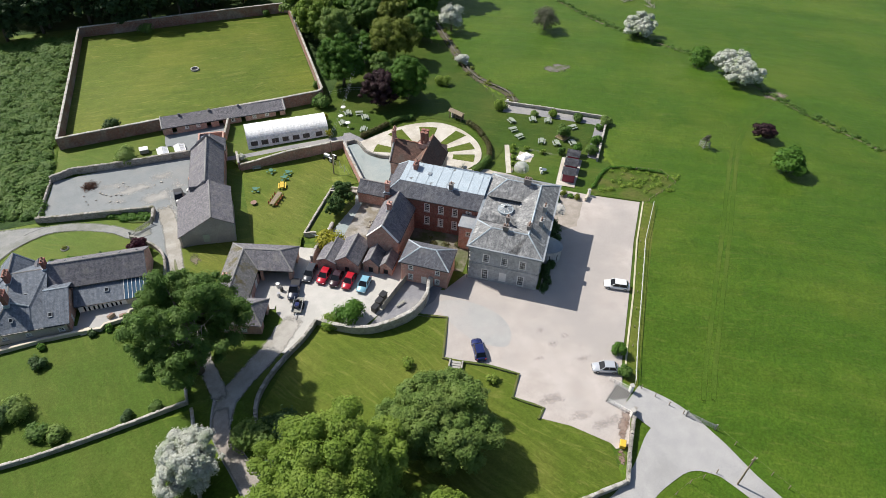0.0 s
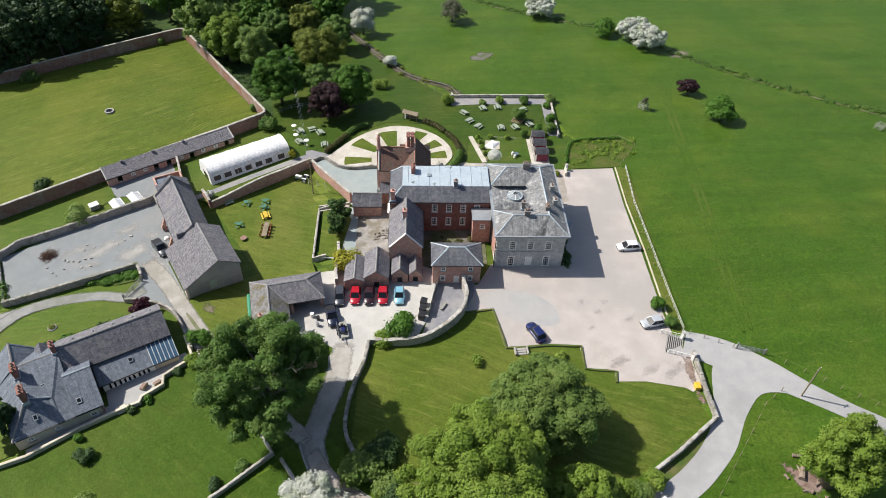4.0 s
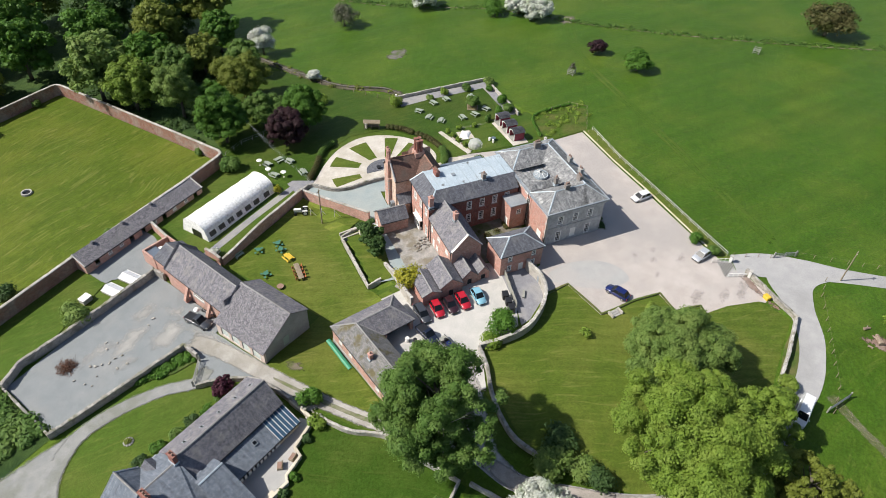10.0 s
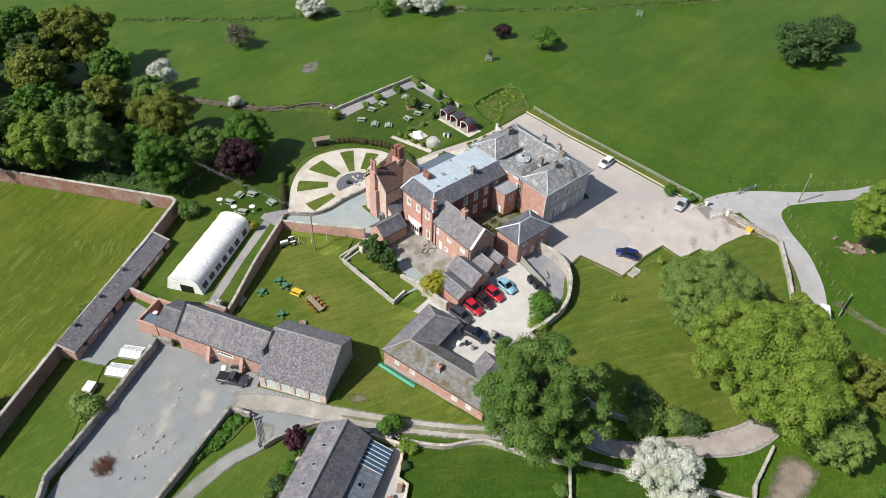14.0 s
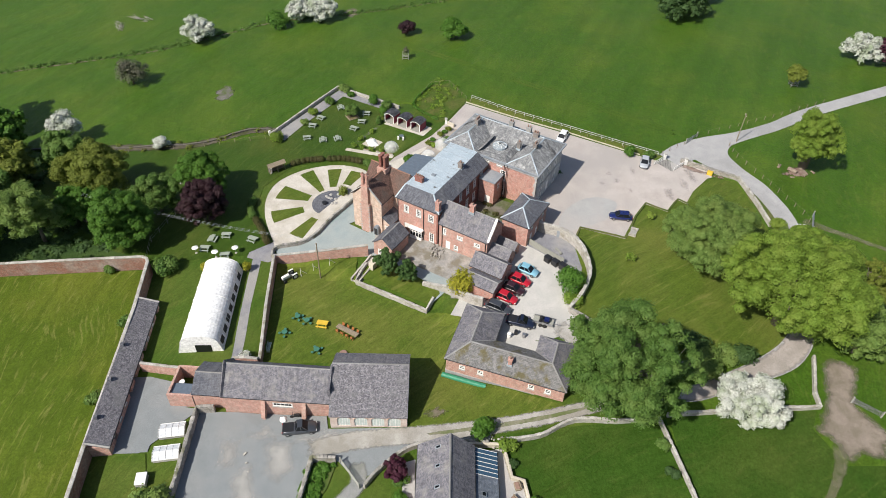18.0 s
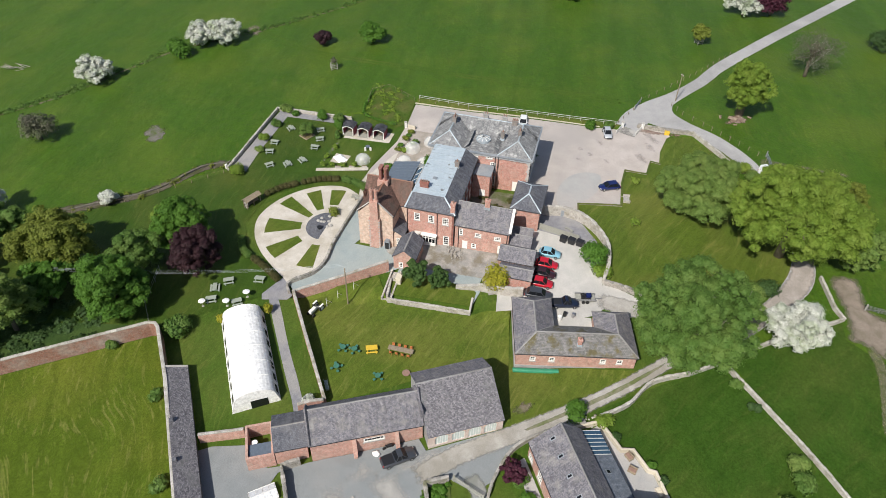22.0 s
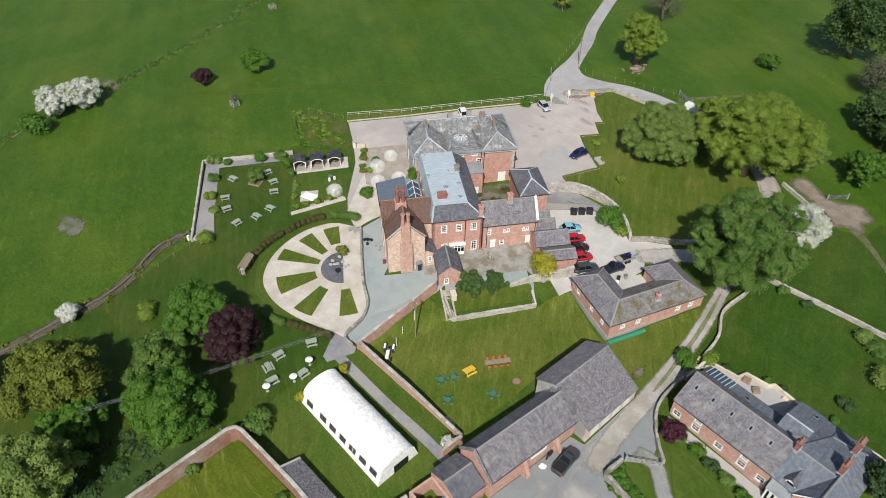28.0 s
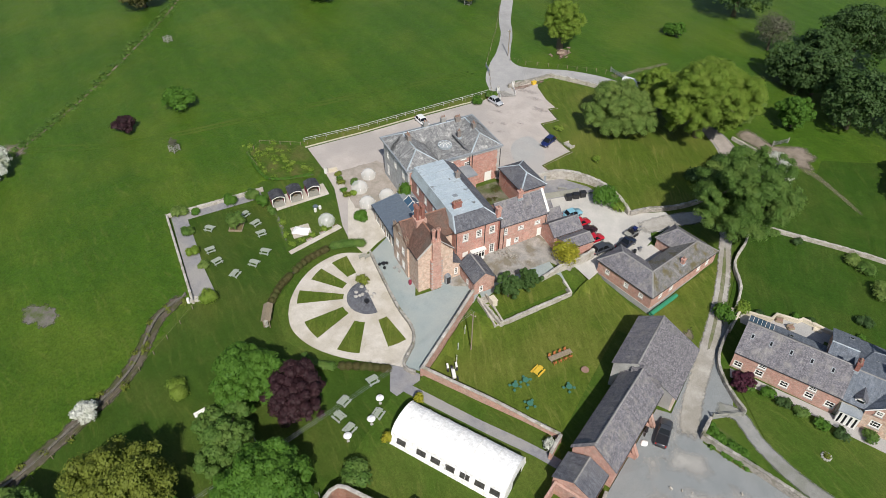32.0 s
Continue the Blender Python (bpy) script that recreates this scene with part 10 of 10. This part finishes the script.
wc = thing("dust_sheet", "crumpled white dust sheet by the barn wall", "sheet", "", -13.2, 121.6, land(-13.2, 121.6) + 0.05)
bm = bmesh.new()
bmesh.ops.create_icosphere(bm, subdivisions=3, radius=0.55)
for v in bm.verts:
    v.co *= 1 + 0.35 * noise.noise(v.co * 2.2)
    v.co.z = max(0, v.co.z * 0.7)
part("cloth", bm, M_CANVAS, wc, "", None, True)
M_BRUSH = surface("dry_brush", (0.11, 0.055, 0.035), (0.17, 0.09, 0.06), None, mid=3.0)
bf = thing("bonfire_heap", "heap of brown cut branches in the farmyard", "brush heap", "", -33.2, 130.0)
bm = bmesh.new()
rng = random.Random(9)
for k in range(420):
    a, r = rng.uniform(0, 6.3), rng.uniform(0, 1.7)
    p = Vector((r * math.cos(a), r * math.sin(a), rng.uniform(0.05, 0.75 - 0.3 * r)))
    q = p + Vector((rng.uniform(-0.8, 0.8), rng.uniform(-0.8, 0.8), rng.uniform(-0.1, 0.35)))
    rod(bm, p, q, 0.035, 0.015, 4)
part("branches", bm, M_BRUSH, bf)
M_DEADWOOD = surface("broken_dead_wood", (0.22, 0.165, 0.125), (0.33, 0.265, 0.21), (0.14, 0.10, 0.075), mid=2.2, space="object", bump=0.8, depth=0.06)
for x, y, turn, size in ((43.2, 21.4, 25, 0.85), (41.6, 19.6, 110, 0.55), (44.9, 23.4, -50, 0.5), (42.6, 17.2, 15, 0.4), (41.0, 22.4, 70, 0.35), (43.6, 19.2, -15, 0.45)):
    lg = thing("log", "broken brown chunk of tree trunk lying by the oak", "log", "broken trunk pieces", x, y, None, turn)
    bm = bmesh.new()
    rod(bm, (-1.3 * size, 0, 0.4 * size), (1.1 * size, 0.2 * size, 0.45 * size), 0.55 * size, 0.36 * size, 9), rod(bm, (-0.2 * size, 0.2 * size, 0.4 * size), (0.8 * size, 1.2 * size, 0.5 * size), 0.28 * size, 0.1 * size, 7)
    for v in bm.verts:
        v.co += Vector((0, 0, 0.14 * size * noise.noise(v.co * 3.0 + Vector((x, y, 0)))))
    part("trunk", bm, M_DEADWOOD, lg)
area("earth_patch", ragged(42.9, 20.4, 2.4, 3.4, 5), M_LITTER, 0.04, "bare earth under the old oak", "earth")
wl = thing("well_ring", "round stone well ring with a dark opening", "well", "", -9.2, 178.8)
for k in range(12):
    a = 2 * math.pi * k / 12
    part("stone", soft_box(-0.25, -0.16, 0, 0.25, 0.16, 0.5, 0.04), M_COPING, wl, "", Matrix.Rotation(a + math.pi / 2, 4, "Z") @ Matrix.Translation((0, -0.95, 0)))
bm = bmesh.new()
rod(bm, (0, 0, 0), (0, 0, 0.12), 0.8, 0.8, 16)
part("cover", bm, M_BLACK, wl)
for x, y in ((100.5, 103.8), (79.8, 5.8), (143, 66)):
    th = thing("tree_guard", "square grey timber tree guard in the pasture", "tree guard", "timber tree guards", x, y)
    for a in range(4):
        m = Matrix.Rotation(a * math.pi / 2, 4, "Z")
        part("post", boxed(-0.06, -0.06, 0, 0.06, 0.06, 1.7), M_WOOD_GREY, th, "", m @ Matrix.Translation((0.8, 0.8, 0)))
        for z in (0.4, 0.9, 1.4):
            part("rail", boxed(-0.8, -0.03, z, 0.8, 0.03, z + 0.12), M_WOOD_GREY, th, "", m @ Matrix.Translation((0, 0.8, 0)))
tree(100.5, 103.8, 3.4, 1.0, L_BUD, 320, "thin sapling inside a timber guard", "sapling", 400, 0.2, 6, 0.4, 0.06, thin=0.9)
# cottage terrace
for x, y, a in ((-25.6, 88.0, 10), (-27.6, 88.6, 40)):
    th = thing("garden_chair", "brown wicker garden seat on the cottage terrace", "chair", "", x, y, land(x, y) + 0.06, a)
    part("seat", soft_box(-0.6, -0.35, 0, 0.6, 0.35, 0.42, 0.05), M_WOOD, th)
    part("backrest", soft_box(-0.6, -0.45, 0, 0.6, -0.33, 0.8, 0.05), M_WOOD, th)
    part("cushion", soft_box(-0.5, -0.3, 0.42, 0.5, 0.3, 0.54, 0.05), M_POT, th)
stp = thing("terrace_steps", "pale steps from terrace to lawn", "steps", "", -31.6, 87.0, land(-31.6, 87) + 0.02, 0)
for k in range(3):
    part("tread", boxed(-0.7, -0.35 * k - 0.5, -0.2, 0.7, -0.35 * k, 0.42 - 0.14 * k), M_RENDER, stp)
sp = thing("clover_planter", "rough round bed of stones on the cottage lawn", "planter", "", -36.6, 110.2)
rng = random.Random(12)
for k in range(10):
    a = k * 0.63
    bm = bmesh.new()
    bmesh.ops.create_icosphere(bm, subdivisions=1, radius=0.24, matrix=Matrix.Translation((0.6 * math.cos(a), 0.6 * math.sin(a), 0.08)))
    part("stone", bm, M_COPING, sp)
rng = random.Random(77)
for k in range(16):
    x, y = -18.4 + rng.gauss(0, 0.7), 90.2 + rng.gauss(0, 0.8)
    bm = bmesh.new()
    r = rng.uniform(0.16, 0.34)
    bmesh.ops.create_icosphere(bm, subdivisions=2, radius=r)
    for v in bm.verts:
        v.co *= 0.75 + 0.5 * noise.noise(v.co * 2.2 / r + Vector((k * 3.1, 0, 0)))
        v.co.z = v.co.z * 0.7 + r * 0.45
    st = part("stone", bm, M_STONE_PALE, None, "", Matrix.Translation((x, y, land(x, y) + 0.05)))
    tagged(st, "loose pale rubble stone beside the cottage track", "stone", "rubble beside the track")
shrub(-36.6, 110.2, 0.6, 0.6, L_OLIVE, 322, "tuft of plants in a stone ring", 160, 0.16)

# ---- rough growth that nobody could count ----
def growth(name, label, category, blobs, count, size, mat, seed):
    ob = leaves(name, blobs, count, size, mat, seed, None, label, 0.6, 0.8)
    return tagged(ob, label, category, "", "stuff")


rng = random.Random(31)
blobs = []
while len(blobs) < 1700:
    x, y = rng.uniform(-110, -42), rng.uniform(123, 214)
    if rng.random() < 1.1 - abs(x + 42) / 60:
        s = rng.uniform(0.7, 1.7)
        blobs.append((Vector((x, y, land(x, y) + s * 0.25)), (s, s, s * 0.55)))
growth("nettle_bank", "dense bank of nettles and brambles", "undergrowth", blobs, 240000, 0.36, L_SYCAMORE, 331)
blobs = []
for k in range(120):
    u, v = rng.uniform(0, 1), rng.uniform(0, 1)
    x, y = 67.4 + 16 * u + 7 * v, 94 - 3.6 * u + 8 * v * (0.3 + 0.7 * (1 - u * 0.4))
    s = rng.uniform(0.4, 0.9)
    blobs.append((Vector((x, y, land(x, y) + 0.1)), (s, s, s * 0.5)))
growth("weeds", "tall weeds in the rough patch", "weeds", blobs[:44], 3000, 0.17, L_LIME, 332)
ditch = curve_through([(100, 232), (106.5, 203), (111.7, 179), (117.9, 164.6), (129.5, 143.5), (134, 117), (140, 95.2), (152.4, 64.5), (163, 43), (182, 12), (220, -40)], 8)
ribbon("ditch", [p for p in ditch[::4]], 0.8, M_BARE, 0.05, "shallow ditch with bare banks across the pasture", "ditch", 4)
blobs = []
for x, y in ditch:
    for k in range(7):
        s = rng.uniform(0.25, 0.7)
        dx, dy = rng.uniform(-0.2, 1.5), rng.uniform(-4, 4)
        blobs.append((Vector((x + dx, y + dy, land(x, y) + 0.1)), (s * 1.5, s * 1.5, s * 0.6)))
growth("ditch_grass", "rough tufts along the ditch", "grass", blobs, 22000, 0.26, L_SYCAMORE, 333)
blobs = []
for x, y in curve_through([(65.6, 135), (66, 140.6), (62, 150), (61.2, 158), (61.6, 171), (63, 190), (62, 206)], 8):
    for k in range(3):
        s = rng.uniform(0.3, 0.9)
        blobs.append((Vector((x + rng.uniform(-1.4, 1.4), y + rng.uniform(-1.4, 1.4), land(x, y) + 0.15)), (s, s, s * 0.7)))
growth("wall_weeds", "weeds and brambles along the tumbled wall", "weeds", blobs[::4], 1800, 0.2, L_OLIVE, 334)
blobs = []
for k in range(70):
    x, y = rng.uniform(-29, -20.8), rng.uniform(113.4, 118)
    if y < 117 + (x + 21) * -0.17 and y > 112.6 + (x + 21) * -0.6:
        s = rng.uniform(0.3, 0.8)
        blobs.append((Vector((x, y, land(x, y) + 0.15)), (s, s, s * 0.7)))
growth("weeds", "weeds in the bed beside the drive", "weeds", blobs, 4000, 0.24, L_BRIGHT, 335)
blobs = []
for k in range(60):
    u, v = rng.uniform(0.5, 7), rng.uniform(1.6, 9.6)
    x, y = a_xy(-10 + u, v)
    blobs.append((Vector((x, y, land(x, y) + 0.1)), (rng.uniform(0.4, 1.0),) * 2 + (0.5,)))
growth("weeds", "dry weeds in the inner courtyard", "weeds", blobs[:16], 1500, 0.2, L_BROWN, 336)
blobs = [(Vector((*a_xy(rng.uniform(0.0, 0.6), rng.uniform(20.9, 21.2)), 1.0 + rng.uniform(0.3, 5.5))), (0.9, 0.7, 0.9)) for k in range(26)]
growth("ivy", "green ivy climbing the end of the house", "ivy", blobs, 3500, 0.24, L_BRIGHT, 337)
blobs = [(Vector((*a_xy(rng.uniform(12.9, 14.2), v), 1.3 + rng.uniform(0.2, 0.9))), (0.8, 0.9, 0.8)) for v in (0.6, 1.6, 3, 4.2, 5.4, 6.6, 7.4, 12.8, 14, 15.4, 16.6, 18, 19.4)]
growth("house_border", "dark shrubs along the foot of the house", "shrubs", blobs, 4500, 0.24, L_DARK, 338)
for k, (x, y, h, r) in enumerate(((-8, 151.6, 1.4, 1.4), (7.5, 151.4, 1.2, 1.2), (-22, 209.6, 2.6, 2.6), (14, 211, 2.0, 1.2), (20.2, 158, 1.6, 1.0))):
    shrub(x, y, h, r, L_SYCAMORE, 350 + k, "green climber against the garden wall", 600, 0.26, group="climbers on the garden wall")

rng = random.Random(41)
blobs = []
while len(blobs) < 620:
    x, y = rng.uniform(22, 62), rng.uniform(155, 222)
    if x + 0.35 * (y - 155) > 26 and inside(x, y, [(22.6, 160), (30, 158), (38, 176), (48, 182), (60, 178), (64, 222), (22.6, 222)]):
        e = rng.uniform(0.5, 1.4)
        blobs.append((Vector((x, y, land(x, y) + 0.15)), (e, e, e * 0.5)))
growth("woodland_undergrowth", "dark brambles and seedlings under the trees", "undergrowth", blobs, 60000, 0.34, L_DARK, 339)
stp2 = thing("garden_steps", "white stone steps at the corner of the terrace wall", "steps", "", 63.3, 134.6, land(63.3, 134.6), 35)
for k in range(3):
    part("tread", soft_box(-0.9, -0.45 * k - 0.45, -0.2, 0.9, -0.45 * k, 0.5 - 0.16 * k, 0.02), M_CAP_PALE, stp2)
for e in (-1, 1):
    part("pier", soft_box(e * 1.15 - 0.2, -0.3, -0.2, e * 1.15 + 0.2, 0.2, 1.0, 0.03), M_WHITE, stp2)
pr = thing("gate_pier", "white-painted pier at the end of the terrace wall", "pier", "", 65.6, 94.2)
part("shaft", soft_box(-0.25, -0.25, -0.2, 0.25, 0.25, 1.4, 0.03), M_WHITE, pr)
part("cap", soft_box(-0.32, -0.32, 1.4, 0.32, 0.32, 1.55, 0.04), M_COPING, pr)

rng = random.Random(91)
for k in range(20):
    cx, cy, sx, sy = ((-28.8, 124.4, 1.9, 1.4), (-34.0, 125.2, 1.2, 0.9), (-19.4, 126.3, 1.3, 0.5), (-26.8, 128.0, 1.4, 0.7))[0 if k < 11 else 1 + k % 3]
    x, y, w = cx + rng.gauss(0, sx), cy + rng.gauss(0, sy), rng.uniform(0.1, 0.27)
    bm = soft_box(-w, -w * rng.uniform(0.4, 0.8), 0.0, w, w * 0.5, rng.uniform(0.1, 0.24), 0.03)
    st = part("slab", bm, M_STONE_PALE if k % 3 else M_STONE, None, "", Matrix.Translation((x, y, land(x, y) + 0.055)) @ Matrix.Rotation(rng.uniform(0, 3), 4, "Z"))
    tagged(st, "broken pale slab lying in the farmyard", "stone slab", "broken slabs of the farmyard")
rh = thing("rubble_heap", "heap of pale stones and rubble in the service yard", "rubble heap", "", 21.5, 97.6, land(21.5, 97.6) + 0.05)
rng = random.Random(55)
bm = bmesh.new()
for k in range(60):
    a, r = rng.uniform(0, 6.3), 1.6 * math.sqrt(rng.random())
    bmesh.ops.create_icosphere(bm, subdivisions=1, radius=rng.uniform(0.1, 0.26), matrix=Matrix.Translation((r * math.cos(a) * 1.5, r * math.sin(a), 0.08 + 0.35 * (1 - r / 1.6))) @ Matrix.Diagonal((1, rng.uniform(0.6, 1), rng.uniform(0.5, 0.9), 1)))
part("stones", bm, M_STONE, rh)
for x, y, turn in ((131.7, 191.5, 20), (136.5, 186, 75)):
    fb = thing("fallen_branch", "grey fallen branches lying in the pasture", "branch", "fallen branches", x, y, None, turn)
    bm = bmesh.new()
    for k in range(26):
        p = Vector((rng.uniform(-3.5, 3), rng.uniform(-1, 1), rng.uniform(0.1, 0.6)))
        rod(bm, p, p + Vector((rng.uniform(0.6, 2.6), rng.uniform(-1.2, 1.2), rng.uniform(-0.1, 0.7))), 0.1, 0.03, 5)
    part("limbs", bm, M_LIMB, fb)
cb = thing("store_box", "cream-painted timber store beside the yew trees", "store", "", 17.9, 109.4, None, -30)
part("body", soft_box(-0.7, -0.45, -0.2, 0.7, 0.45, 1.3, 0.03), M_RENDER, cb)
part("lid", soft_box(-0.78, -0.52, 1.3, 0.78, 0.52, 1.4, 0.03), M_RENDER, cb)
